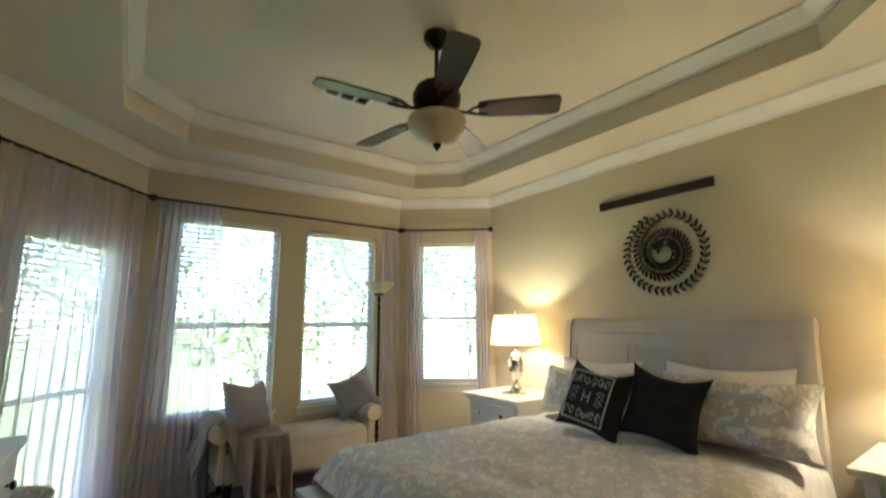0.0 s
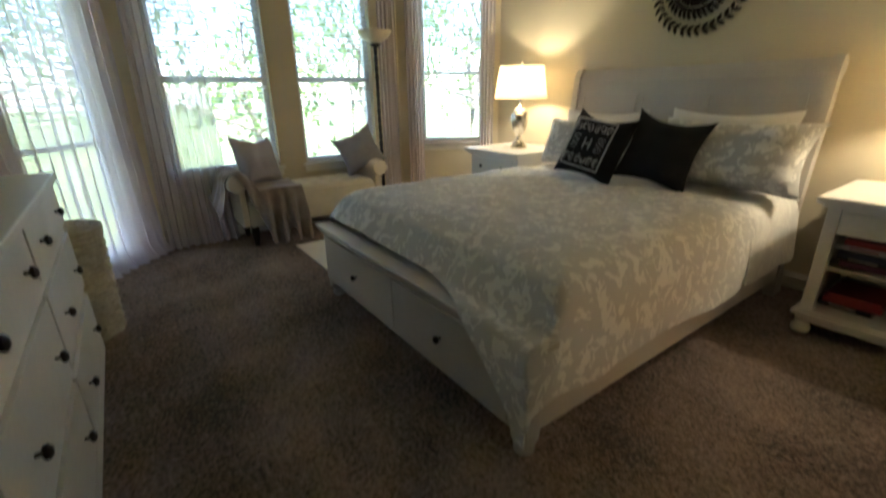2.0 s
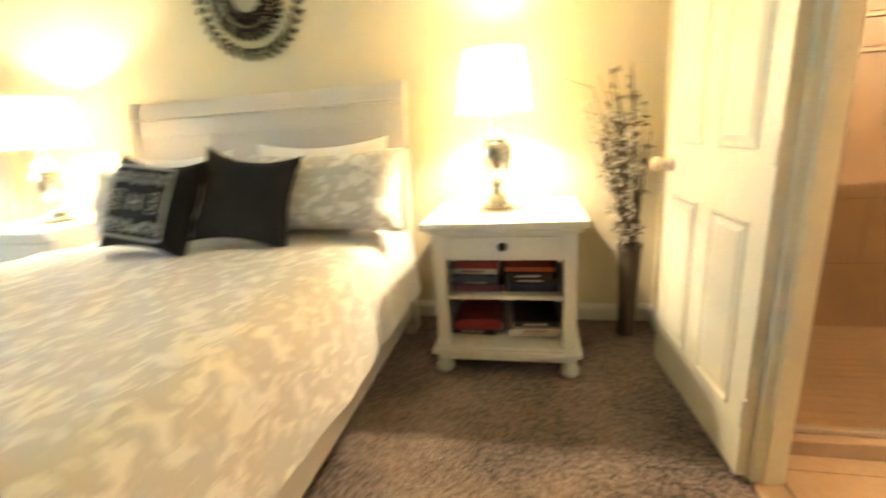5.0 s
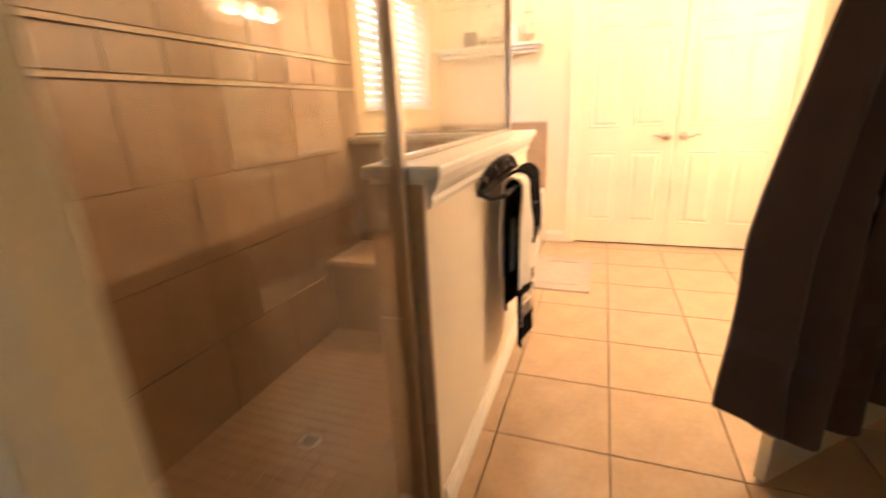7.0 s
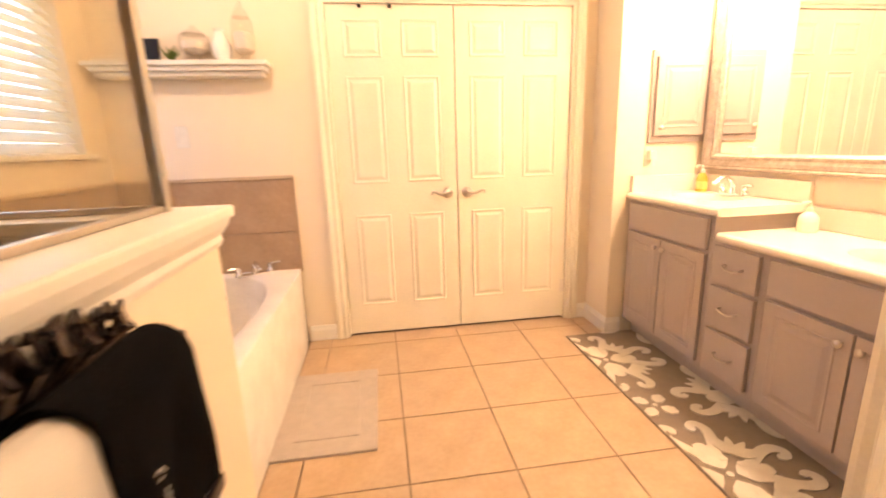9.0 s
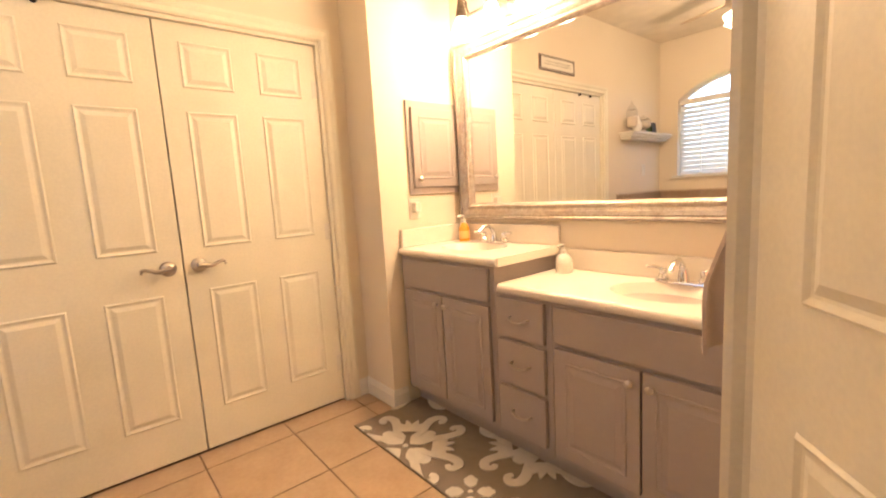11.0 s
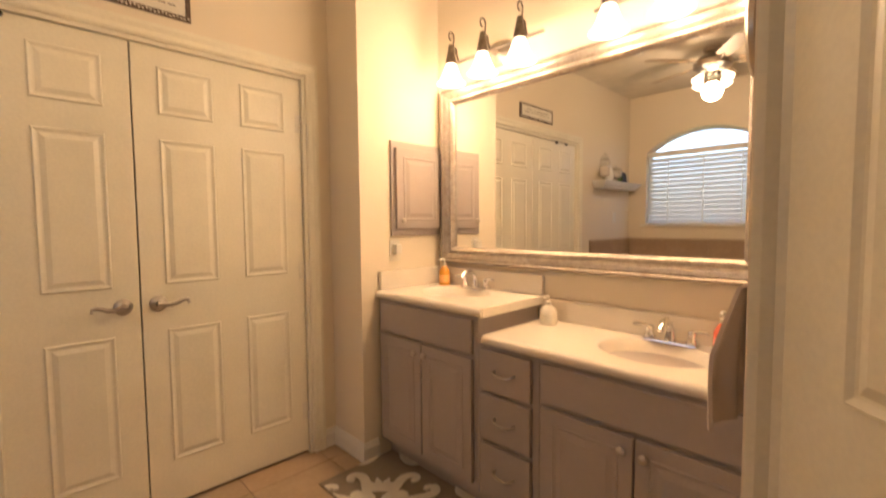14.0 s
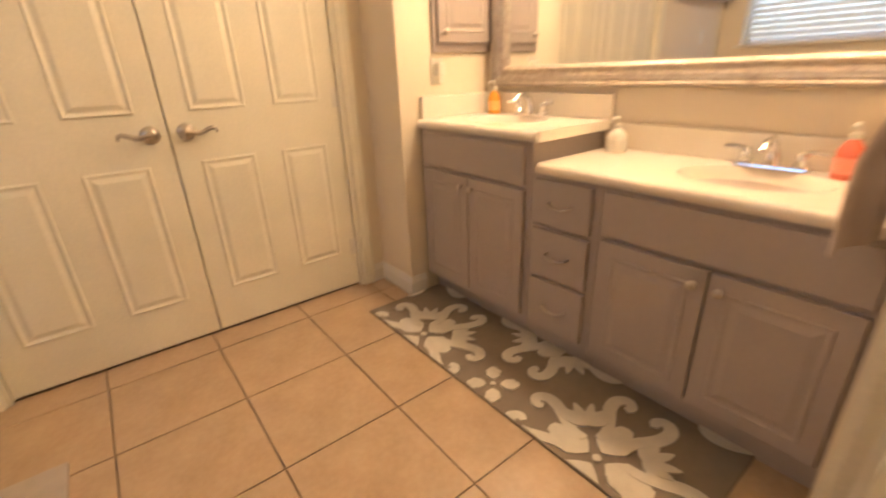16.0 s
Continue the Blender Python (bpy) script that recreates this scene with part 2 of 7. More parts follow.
def pile(name, low, high):
    """A cut-pile carpet: fine tufts, brushed patches and a soft relief."""
    ma = mat(name, high, 1.0, bump=0, Sheen_Weight=0.25, Specular_IOR_Level=0.1)
    nt = ma.node_tree
    p = nt.nodes["Principled BSDF"]
    co = nt.nodes.new("ShaderNodeTexCoord")
    mixes = []
    for size, detail, rough in ((62, 4, 0.7), (26, 3, 0.6), (2.2, 3, 0.6)):
        n = nt.nodes.new("ShaderNodeTexNoise")
        n.inputs["Scale"].default_value, n.inputs["Detail"].default_value, n.inputs["Roughness"].default_value = size, detail, rough
        nt.links.new(co.outputs["Object"], n.inputs["Vector"])
        mixes.append(n)
    fac = mixes[0].outputs["Fac"]
    for n, k in ((mixes[1], 0.35), (mixes[2], 0.55)):
        a = nt.nodes.new("ShaderNodeMath")
        a.operation = "MULTIPLY_ADD"
        a.inputs[1].default_value = k
        nt.links.new(n.outputs["Fac"], a.inputs[0])
        nt.links.new(fac, a.inputs[2])
        fac = a.outputs[0]
    ramp = nt.nodes.new("ShaderNodeMapRange")
    ramp.inputs[1].default_value, ramp.inputs[2].default_value = 0.80, 1.10
    nt.links.new(fac, ramp.inputs[0])
    mx = nt.nodes.new("ShaderNodeMix")
    mx.data_type = "RGBA"
    mx.inputs["A"].default_value, mx.inputs["B"].default_value = (*low, 1), (*high, 1)
    nt.links.new(ramp.outputs[0], mx.inputs["Factor"])
    nt.links.new(mx.outputs["Result"], p.inputs["Base Color"])
    b = nt.nodes.new("ShaderNodeBump")
    b.inputs["Strength"].default_value, b.inputs["Distance"].default_value = 1.0, 0.035
    nt.links.new(fac, b.inputs["Height"])
    nt.links.new(b.outputs["Normal"], p.inputs["Normal"])
    return ma


WALL = mat("khaki_wall_paint", (0.60, 0.53, 0.38), 0.75, grain=220, bump=0.12, scale=1.5, spots=(0.57, 0.50, 0.355))
CEIL = mat("cream_ceiling_paint", (0.66, 0.60, 0.46), 0.85, grain=180, bump=0.18, scale=1.5, spots=(0.63, 0.57, 0.435))
TRIM = mat("white_trim_paint", (0.78, 0.75, 0.68), 0.4, grain=120, bump=0.05, scale=3)
BWALL = mat("cream_bath_wall_paint", (0.74, 0.66, 0.52), 0.7, grain=220, bump=0.12, scale=1.5, spots=(0.72, 0.63, 0.49))
BCEIL = mat("bath_ceiling_paint", (0.76, 0.69, 0.56), 0.8, grain=200, bump=0.12)
DOORM = mat("ivory_door_paint", (0.80, 0.75, 0.60), 0.38, grain=90, bump=0.05, scale=3)
CARPET = pile("brown_carpet", (0.05, 0.031, 0.023), (0.48, 0.345, 0.265))
BEDW = mat("grey_beige_bed_paint", (0.52, 0.48, 0.43), 0.45, scale=3, bump=0.05)
WHITEF = mat("white_furniture_paint", (0.78, 0.76, 0.70), 0.4, scale=3, bump=0.05)
BLACKM = mat("black_iron", (0.02, 0.018, 0.017), 0.4, 0.6, bump=0.05)
BRONZE = mat("dark_bronze", (0.035, 0.024, 0.02), 0.35, 0.7, bump=0.03)
BLADE = mat("dark_walnut_blade", (0.045, 0.026, 0.018), 0.32, scale=4, grain=40, bump=0.05)
CHROME = mat("chrome", (0.85, 0.85, 0.86), 0.08, 1.0, bump=0)
NICKEL = mat("brushed_nickel", (0.55, 0.50, 0.44), 0.28, 1.0, bump=0.03)
QUILT = damask("damask_quilt", (0.57, 0.56, 0.55), (0.78, 0.77, 0.74), 12)
COVERLET = damask("pale_damask_coverlet", (0.68, 0.665, 0.64), (0.77, 0.755, 0.72), 12)
SHAM = damask("damask_sham", (0.50, 0.49, 0.47), (0.74, 0.73, 0.69), 11)
SHEETM = mat("white_cotton", (0.78, 0.76, 0.72), 0.9, grain=300, bump=0.2)
BLACKC = mat("black_cotton", (0.010, 0.010, 0.012), 0.95, grain=400, bump=0.3)
SILVER = mat("silver_embroidery", (0.45, 0.45, 0.44), 0.5, 0.3, grain=200, bump=0.4)
LINEN = mat("cream_tufted_linen", (0.66, 0.60, 0.48), 0.9, grain=300, bump=0.3)
GREYC = mat("mauve_grey_cushion_cloth", (0.36, 0.34, 0.36), 0.9, grain=350, bump=0.3)
THROW = mat("taupe_fleece", (0.34, 0.28, 0.25), 1.0, spots=(0.22, 0.18, 0.165), scale=14, grain=160, bump=0.6, Sheen_Weight=0.4)
DARKW = mat("espresso_wood", (0.03, 0.018, 0.012), 0.4, bump=0.05)
SHEER = sheer("grey_sheer", (0.76, 0.70, 0.745), 0.36, 0.6)
SHADE = sheer("cream_lamp_shade", (0.88, 0.80, 0.62), 0.08)
GLASS = glassy("window_glass")
SHGLASS = glassy("shower_glass", (0.92, 0.90, 0.84))
MIRROR = mat("mirror_silver", (0.92, 0.92, 0.91), 0.0, 1.0, spots=(0.915, 0.915, 0.905), bump=0)
MERC = mat("mercury_glass", (0.80, 0.78, 0.72), 0.12, 0.95, spots=(0.42, 0.38, 0.32), scale=30, bump=0.1)
BLIND = sheer("white_blind_slat", (0.86, 0.85, 0.82), 0.02)
BLINDC = sheer("white_closed_blind_slat", (0.82, 0.83, 0.85), 0.0, 0.30)
WICKER = mat("ivory_wicker", (0.62, 0.57, 0.45), 0.7, scale=25, bump=0.5, spots=(0.40, 0.35, 0.25))
TILE = mat("beige_floor_tile", (0.50, 0.37, 0.24), 0.32, spots=(0.40, 0.285, 0.175), scale=7, grain=45, bump=0.05)
GROUT = mat("brown_grout", (0.20, 0.145, 0.10), 0.9, bump=0.4)
STILE = mat("tan_shower_tile", (0.40, 0.29, 0.19), 0.35, spots=(0.31, 0.215, 0.135), scale=6, grain=50, bump=0.05)
SGROUT = mat("tan_grout", (0.34, 0.25, 0.165), 0.9, bump=0.3)
VANITY = mat("taupe_cabinet_paint", (0.40, 0.345, 0.31), 0.42, scale=3, bump=0.06, spots=(0.37, 0.32, 0.285))
COUNTER = mat("ivory_cultured_marble", (0.80, 0.74, 0.64), 0.16, spots=(0.76, 0.69, 0.58), scale=5, bump=0.0)
TUB = mat("white_acrylic", (0.84, 0.81, 0.75), 0.12, bump=0.0)
TOWELB = mat("brown_terry", (0.06, 0.036, 0.028), 1.0, grain=300, bump=0.5, scale=12, Sheen_Weight=0.1)
TOWELG = mat("grey_terry", (0.48, 0.40, 0.35), 1.0, grain=420, bump=0.5, scale=12, Sheen_Weight=0.3)
TOWELK = mat("black_terry", (0.004, 0.0035, 0.0035), 1.0, grain=420, bump=1.0, scale=12, Specular_IOR_Level=0.1)
TOWELW = mat("white_terry", (0.76, 0.72, 0.65), 1.0, grain=420, bump=0.5, scale=12)
SILVERF = mat("distressed_silver_frame", (0.50, 0.45, 0.39), 0.38, 0.6, spots=(0.31, 0.26, 0.21), scale=34, grain=150, bump=0.4, mix=0.5)
RUGM = mat("taupe_rug_pile", (0.26, 0.215, 0.165), 1.0, scale=20, grain=380, bump=0.8)
RUGW = mat("ivory_rug_pile", (0.70, 0.65, 0.55), 1.0, scale=20, grain=380, bump=0.8)
MATM = mat("grey_bath_mat_pile", (0.50, 0.44, 0.39), 1.0, scale=20, grain=300, bump=0.9)
BULB = glowing("lit_bulb", (1.0, 0.80, 0.50), 4)
FROST = glowing("lit_frosted_shade", (1.0, 0.80, 0.50), 1.0)
ALAB = mat("alabaster_bowl", (0.72, 0.62, 0.44), 0.35, spots=(0.55, 0.44, 0.28), scale=9, bump=0.02)
LEAF = sheer("tree_leaf", (0.15, 0.23, 0.07), 0.0, 0.5)
BARK = mat("tree_bark", (0.26, 0.215, 0.17), 0.9, scale=6, grain=30, bump=0.8)
GRASS = mat("lawn", (0.09, 0.14, 0.04), 1.0, spots=(0.12, 0.12, 0.05), scale=0.5, grain=30, bump=0.6)
SOIL = mat("dry_branch", (0.10, 0.075, 0.055), 0.9, scale=20, bump=0.4)
BLOSSOM = mat("ivory_blossom", (0.66, 0.60, 0.50), 0.8, bump=0.1)
DARKB = mat("brown_flat_weave", (0.06, 0.038, 0.031), 0.8, grain=300, bump=0.3)
PLATE = mat("ivory_plastic", (0.74, 0.70, 0.60), 0.35, bump=0)


# ---- the large structure ----
XE, XI, TH = -0.15, -0.06, 0.09           # bedroom's east wall: its two faces
HL, HT = 2.80, 3.06                       # bedroom ceiling: border and tray
HB = 2.72                                 # bathroom ceiling
NW0, NW1, SW1, SW0 = (-4.30, 0.0), (-4.97, -0.83), (-4.97, -3.28), (-3.95, -4.12)
YS = -4.12

b = B()
box(b, -5.3, -0.10, -4.3, 0.16, -0.12, 0.0)
setting("floor_bedroom", b, CARPET, "brown speckled cut-pile bedroom carpet", "carpet")
b = B()
box(b, -0.10, 4.0, -4.3, 0.16, -0.12, -0.012)
floor_bath = setting("floor_bathroom", b, GROUT, "beige ceramic tile bathroom floor with brown grout", "floor")
b = B()
box(b, -0.15, -0.06, -1.95, -1.2, -0.012, 0.008, 0.006)
setting("threshold", b, TILE, "low tan threshold strip between carpet and tiles", "threshold")

b = B()
wall_box(b, (XI, 0), NW0, 0.15, 0, 3.2)
setting("wall_north", b, WALL, "khaki painted wall behind the bed", "wall")
W3 = (0.16, 0.84, 0.72, 2.29)             # the narrow window: along, along, sill, head
b = B()
wall_box(b, NW0, NW1, 0.15, 0, 3.2, [W3])
setting("wall_northwest", b, WALL, "khaki painted angled bay wall with one window", "wall")
W2, W1 = (0.31, 1.09, 0.60, 2.31), (1.34, 2.20, 0.60, 2.31)
b = B()
wall_box(b, NW1, SW1, 0.15, 0, 3.2, [W2, W1])
setting("wall_west", b, WALL, "khaki painted bay wall with two windows", "wall")
W4 = (0.20, 0.93, 0.05, 1.98)
b = B()
wall_box(b, SW1, SW0, 0.15, 0, 3.2, [W4])
setting("wall_southwest", b, WALL, "khaki painted angled bay wall with a glazed door", "wall")
b = B()
wall_box(b, SW0, (XI, YS), 0.15, 0, 3.2)
setting("wall_south", b, WALL, "khaki painted wall behind the dresser", "wall")
DOOR0, DOOR1, DOORH = -1.97, -1.18, 2.05
b = B()
wall_box(b, (XE, YS), (XE, 0), TH - 0.004, 0, 3.2, [(DOOR0 - YS, DOOR1 - YS, 0, DOORH)])
setting("wall_east", b, WALL, "khaki painted wall with the bathroom doorway", "wall")

# the tray ceiling: a border with an eight-sided well
TRAY = [(-1.18, -0.47), (-4.13, -0.55), (-4.49, -0.93), (-4.47, -3.06), (-4.06, -3.47), (-1.18, -3.50), (-0.75, -3.08), (-0.75, -0.90)]
OUT = [(-0.10, 0.1), (-4.4, 0.1), (-5.1, -0.8), (-5.1, -3.3), (-4.1, -4.25), (-0.10, -4.25), (-0.10, -3.0), (-0.10, -1.0)]
b = B()
for i in range(8):
    j = (i + 1) % 8
    prism(b, [TRAY[i], TRAY[j], OUT[j], OUT[i]], HL, HL + 0.32)
prism(b, TRAY, HT, HT + 0.06)
setting("ceiling_bedroom", b, CEIL, "cream tray ceiling with an eight-sided raised centre", "ceiling")
# unseen deck over both rooms, added to shut out light from the sky
b = B()
box(b, -5.3, 0.1, -4.3, 0.2, 3.2, 3.3)
box(b, -0.05, 4.1, -4.3, 0.3, HB + 0.6, HB + 0.7)
setting("roof", b, CEIL, "unseen deck added above the ceilings to shut out sky light", "roof")

CROWN = [(0.0, -0.11), (0.012, -0.11), (0.018, -0.09), (0.045, -0.06), (0.07, -0.03), (0.085, -0.018), (0.085, 0.0), (0.0, 0.0)]
ROOM = [(XE, 0.0), NW0, NW1, SW1, SW0, (XE, YS)]
b = B()
profile_run(b, ROOM, [(o, HL + z - 0.001) for o, z in CROWN], True)
setting("crown_trim", b, TRIM, "cream crown moulding round the bedroom walls", "moulding")
b = B()
profile_run(b, TRAY, [(o, HT + z - 0.001) for o, z in CROWN], True)
setting("tray_crown_trim", b, TRIM, "cream crown moulding inside the raised ceiling", "moulding")
BASE = [(0.0, 0.0), (0.016, 0.0), (0.016, 0.07), (0.010, 0.085), (0.006, 0.10), (0.0, 0.10)]
b = B()
profile_run(b, [(XE, DOOR1 + 0.07), (XE, 0.0), NW0, NW1, SW1, (-4.72, -3.486)], [(o, z + 0.002) for o, z in BASE])
profile_run(b, [(-4.05, -4.04), SW0, (XE, YS), (XE, DOOR0 - 0.07)], [(o, z + 0.002) for o, z in BASE])
setting("baseboard", b, TRIM, "cream painted bedroom baseboard", "baseboard")

# bathroom shell
XD, XV, YV, XR, YW, YN = 3.80, 3.51, -3.47, 1.774, -2.56, 0.0
b = B()
wall_box(b, (XD, YN), (XI, YN), 0.15, -0.1, 3.2, [(XD - 3.60, XD - 2.42, 1.24, 2.28)])
setting("wall_bath_north", b, BWALL, "cream bathroom wall with a blind-covered arched window", "wall")
DD0, DD1, DDH = -2.76, -1.23, 2.05
b = B()
wall_box(b, (XD, -2.90), (XD, YN), 0.15, 0, 3.2, [(DD0 + 2.90, DD1 + 2.90, 0, DDH)])
setting("wall_bath_east", b, BWALL, "cream bathroom wall around the closet doors", "wall")
# unseen shell, added so no sky light shows between the closet doors
b = B()
box(b, XD + 0.30, XD + 0.35, -3.6, 0.2, -0.1, 3.2)
box(b, XD + 0.15, XD + 0.30, -3.6, -3.5, -0.1, 3.2)
box(b, XD + 0.15, XD + 0.30, 0.15, 0.2, -0.1, 3.2)
box(b, XD - 0.1, XD + 0.3, -3.6, 0.2, -0.2, -0.125)
setting("unseen_closet_shell", b, BWALL, "unseen shell added behind the closet doors to block sky light", "wall")
b = B()
wall_box(b, (XV, YV), (XV, -2.90), 0.44, 0, 3.2)
lathe(b, [(0.02, 0), (0.02, 3.2)], 12, Matrix.Translation((XV + 0.0195, -2.9195, 0)))
setting("wall_vanity_end", b, BWALL, "cream wall with rounded corner beside the vanity", "wall")
b = B()
wall_box(b, (XR - 0.12, YV), (XV, YV), 0.15, 0, 3.2)
setting("wall_vanity", b, BWALL, "cream wall behind the vanity mirror", "wall")
WC0, WC1 = 0.94, 1.702
b = B()
wall_box(b, (XI, YW), (XR, YW), 0.12, 0, 3.2, [(WC0 - XI, WC1 - XI, 0, DOORH)])
wall_box(b, (XR, YW - 0.12), (XR, YV), 0.12, 0, 3.2)
setting("wall_closet_room", b, BWALL, "cream wall with the toilet-room doorway", "wall")
b = B()
wall_box(b, (XI, YV), (XR - 0.12, YV), 0.12, 0, 3.2)
setting("wall_toilet_room", b, BWALL, "plain cream back wall of the toilet room", "wall")
b = B()
wall_box(b, (XI, 0.0), (XI, DOOR1), 0.006, 0, 3.2)
wall_box(b, (XI, DOOR0), (XI, YS), 0.006, 0, 3.2)
setting("wall_bath_west", b, BWALL, "cream bathroom side of the bedroom wall", "wall")
b = B()
box(b, XI - 0.002, XD + 0.1, YV - 0.1, YN + 0.1, HB, HB + 0.05)
setting("ceiling_bathroom", b, BCEIL, "plain cream bathroom ceiling", "ceiling")
b = B()
profile_run(b, [(XV, -2.99), (XV, -2.90), (XD, -2.90), (XD, DD0 - 0.07)], [(o, z + 0.002) for o, z in BASE])
profile_run(b, [(XD, DD1 + 0.07), (XD, -0.99)], [(o, z + 0.002) for o, z in BASE])
profile_run(b, [(WC0 - 0.07, YW), (XI, YW), (XI, DOOR0 - 0.07)][::-1], [(o, z + 0.002) for o, z in BASE])
setting("baseboard_bathroom", b, TRIM, "cream painted bathroom baseboard", "baseboard")

CASE = [(0.0, 0.0), (0.0, 0.012), (0.01, 0.018), (0.03, 0.014), (0.05, 0.020), (0.065, 0.020), (0.065, 0.0)]


def casing(name, label, m, width, height, material=DOORM):
    """A moulded frame round a doorway: local x along the wall, y out of it."""
    bm = B()
    pts = [((0, 0), (-1, 0)), ((0, height), (-1, 1)), ((width, height), (1, 1)), ((width, 0), (1, 0))]
    rings = [[bm.verts.new((x + dx * o, h, z + dz * o)) for o, h in CASE] for (x, z), (dx, dz) in pts]
    for a, c in zip(rings, rings[1:]):
        for j in range(len(CASE)):
            bm.faces.new((a[j], c[j], c[(j + 1) % len(CASE)], a[(j + 1) % len(CASE)]))
    bm.faces.new(rings[0])
    bm.faces.new(rings[-1])
    ob = setting(name, bm, material, label, "door frame")
    ob.matrix_basis = m
    return ob


def jamb(name, label, m, width, height, depth):
    bm = B()
    box(bm, 0, 0.018, -depth, 0, 0, height - 0.018)
    box(bm, width - 0.018, width, -depth, 0, 0, height - 0.018)
    box(bm, 0, width, -depth, 0, height - 0.018, height)
    box(bm, 0.018, 0.030, -depth * 0.62, -depth * 0.32, 0, height - 0.018)
    box(bm, width - 0.030, width - 0.018, -depth * 0.62, -depth * 0.32, 0, height - 0.018)
    ob = setting(name, bm, DOORM, label, "door frame")
    ob.matrix_basis = m
    return ob


# local frames: x along the wall, y into the room that looks at it
casing("door_trim_bedroom", "cream moulded casing round the bathroom doorway", pose(XE, DOOR1, 0, 0, 0, -90) @ Matrix.Scale(-1, 4, (0, 1, 0)), DOOR1 - DOOR0, DOORH)
casing("door_trim_bath_side", "cream moulded casing round the bedroom doorway", pose(XI, DOOR0, 0, 0, 0, 90) @ Matrix.Scale(-1, 4, (0, 1, 0)), DOOR1 - DOOR0, DOORH)
jamb("door_jamb_bedroom", "cream door jamb between bedroom and bathroom", pose(XE, DOOR0, 0, 0, 0, 90), DOOR1 - DOOR0, DOORH, TH)
casing("door_trim_closet", "cream moulded casing round the closet doors", pose(XD, DD0, 0, 0, 0, 90), DD1 - DD0, DDH)
jamb("door_jamb_closet", "cream jamb of the closet double doors", pose(XD, DD0, 0, 0, 0, 90), DD1 - DD0, DDH, 0.13)
casing("door_trim_toilet", "cream moulded casing round the toilet-room doorway", pose(WC0, YW, 0), WC1 - WC0, DOORH)
jamb("door_jamb_toilet", "cream jamb of the toilet-room doorway", pose(WC0, YW, 0), WC1 - WC0, DOORH, 0.12)


# ---- doors ----
def panel_door(name, label, m, width, height=2.03, thick=0.036, group="", lever=True, knob_side=1, kind_of_knob="lever", st=0.09):
    """A six-panel door; local x from the hinges, y out of its front face."""
    root = thing(name, label, "door", m, group, "structure")
    bm = B()
    box(bm, 0, width, -thick, 0, 0.012, height, 0.003)
    part("slab", bm, DOORM, root)
    mid = 0.12
    pw = (width - 2 * st - mid) / 2
    for side in (0, 1):
        bm = B()
        for c in (0, 1):
            x0 = st + c * (pw + mid)
            for z0, z1 in ((0.21, 0.81), (1.01, 1.64), (1.745, 1.95)):
                y = 0.0 if side == 0 else -thick
                s = 1 if side == 0 else -1
                q = [(0, 0.001), (0.006, 0.007), (0.016, 0.002), (0.022, 0.0015), (0.040, 0.008)]
                rings = []
                for inset, up in q:
                    rings.append([bm.verts.new(v) for v in ((x0 + inset, y + s * up, z0 + inset), (x0 + pw - inset, y + s * up, z0 + inset), (x0 + pw - inset, y + s * up, z1 - inset), (x0 + inset, y + s * up, z1 - inset))])
                for a, c2 in zip(rings, rings[1:]):
                    for k in range(4):
                        bm.faces.new((a[k], a[(k + 1) % 4], c2[(k + 1) % 4], c2[k]))
                bm.faces.new(rings[-1])
        part("panel_moulding", bm, DOORM, root)
    for z in (0.24, 1.02, 1.80):
        bm = B()
        lathe(bm, [(0.006, z - 0.045), (0.006, z + 0.045)], 10, Matrix.Translation((-0.004, 0.004, 0)))
        box(bm, -0.002, 0.03, -0.0005, 0.0025, z - 0.045, z + 0.045)
        part("hinge", bm, PLATE, root)
    kx = width - 0.06
    for s in ((1, -1) if knob_side == 0 else (knob_side,)):
        face = 0.0 if s > 0 else -thick
        bm = B()
        turn = Matrix.Translation((kx, face, 0.93)) @ Matrix.Rotation(radians(-90 * s), 4, "X")
        lathe(bm, [(0.034, 0), (0.035, 0.006), (0.031, 0.013), (0.022, 0.020), (0.014, 0.024), (0.012, 0.045)], 20, turn)
        if kind_of_knob == "lever":
            y = face + s * 0.047
            tube(bm, [(kx + 0.012, y, 0.934), (kx - 0.015, y, 0.930), (kx - 0.035, y, 0.925), (kx - 0.055, y, 0.927), (kx - 0.075, y, 0.937), (kx - 0.095, y, 0.943), (kx - 0.108, y, 0.938), (kx - 0.110, y, 0.929), (kx - 0.103, y, 0.927)], 0.0115, 10, 0.55)
        else:
            lathe(bm, [(0.012, 0.04), (0.022, 0.046), (0.029, 0.058), (0.027, 0.072), (0.015, 0.080), (0.0, 0.081)], 20, turn)
        part("handle", bm, NICKEL, root, "brushed nickel handle", True)
    return root


panel_door("door_bedroom", "open ivory six-panel door swung back to the bedroom wall", pose(XE - 0.04, DOOR1 - 0.005, 0, 0, 0, 94), 0.755, knob_side=0, kind_of_knob="knob")
panel_door("door_closet", "closed ivory six-panel closet double door leaf", pose(XD + 0.056, DD1 - 0.02, 0, 0, 0, -90), 0.742, group="closet double doors", knob_side=-1)
m = pose(XD + 0.02, DD0 + 0.02, 0, 0, 0, 90)
panel_door("door_closet", "closed ivory six-panel closet double door leaf", m, 0.742, group="closet double doors", knob_side=1)
LEAFM = pose(WC1 - 0.012, YW + 0.006, 0, 0, 0, 133)
panel_door("door_toilet", "half-open ivory six-panel toilet-room door hung with towels", LEAFM, 0.755, knob_side=0, kind_of_knob="knob", st=0.118)


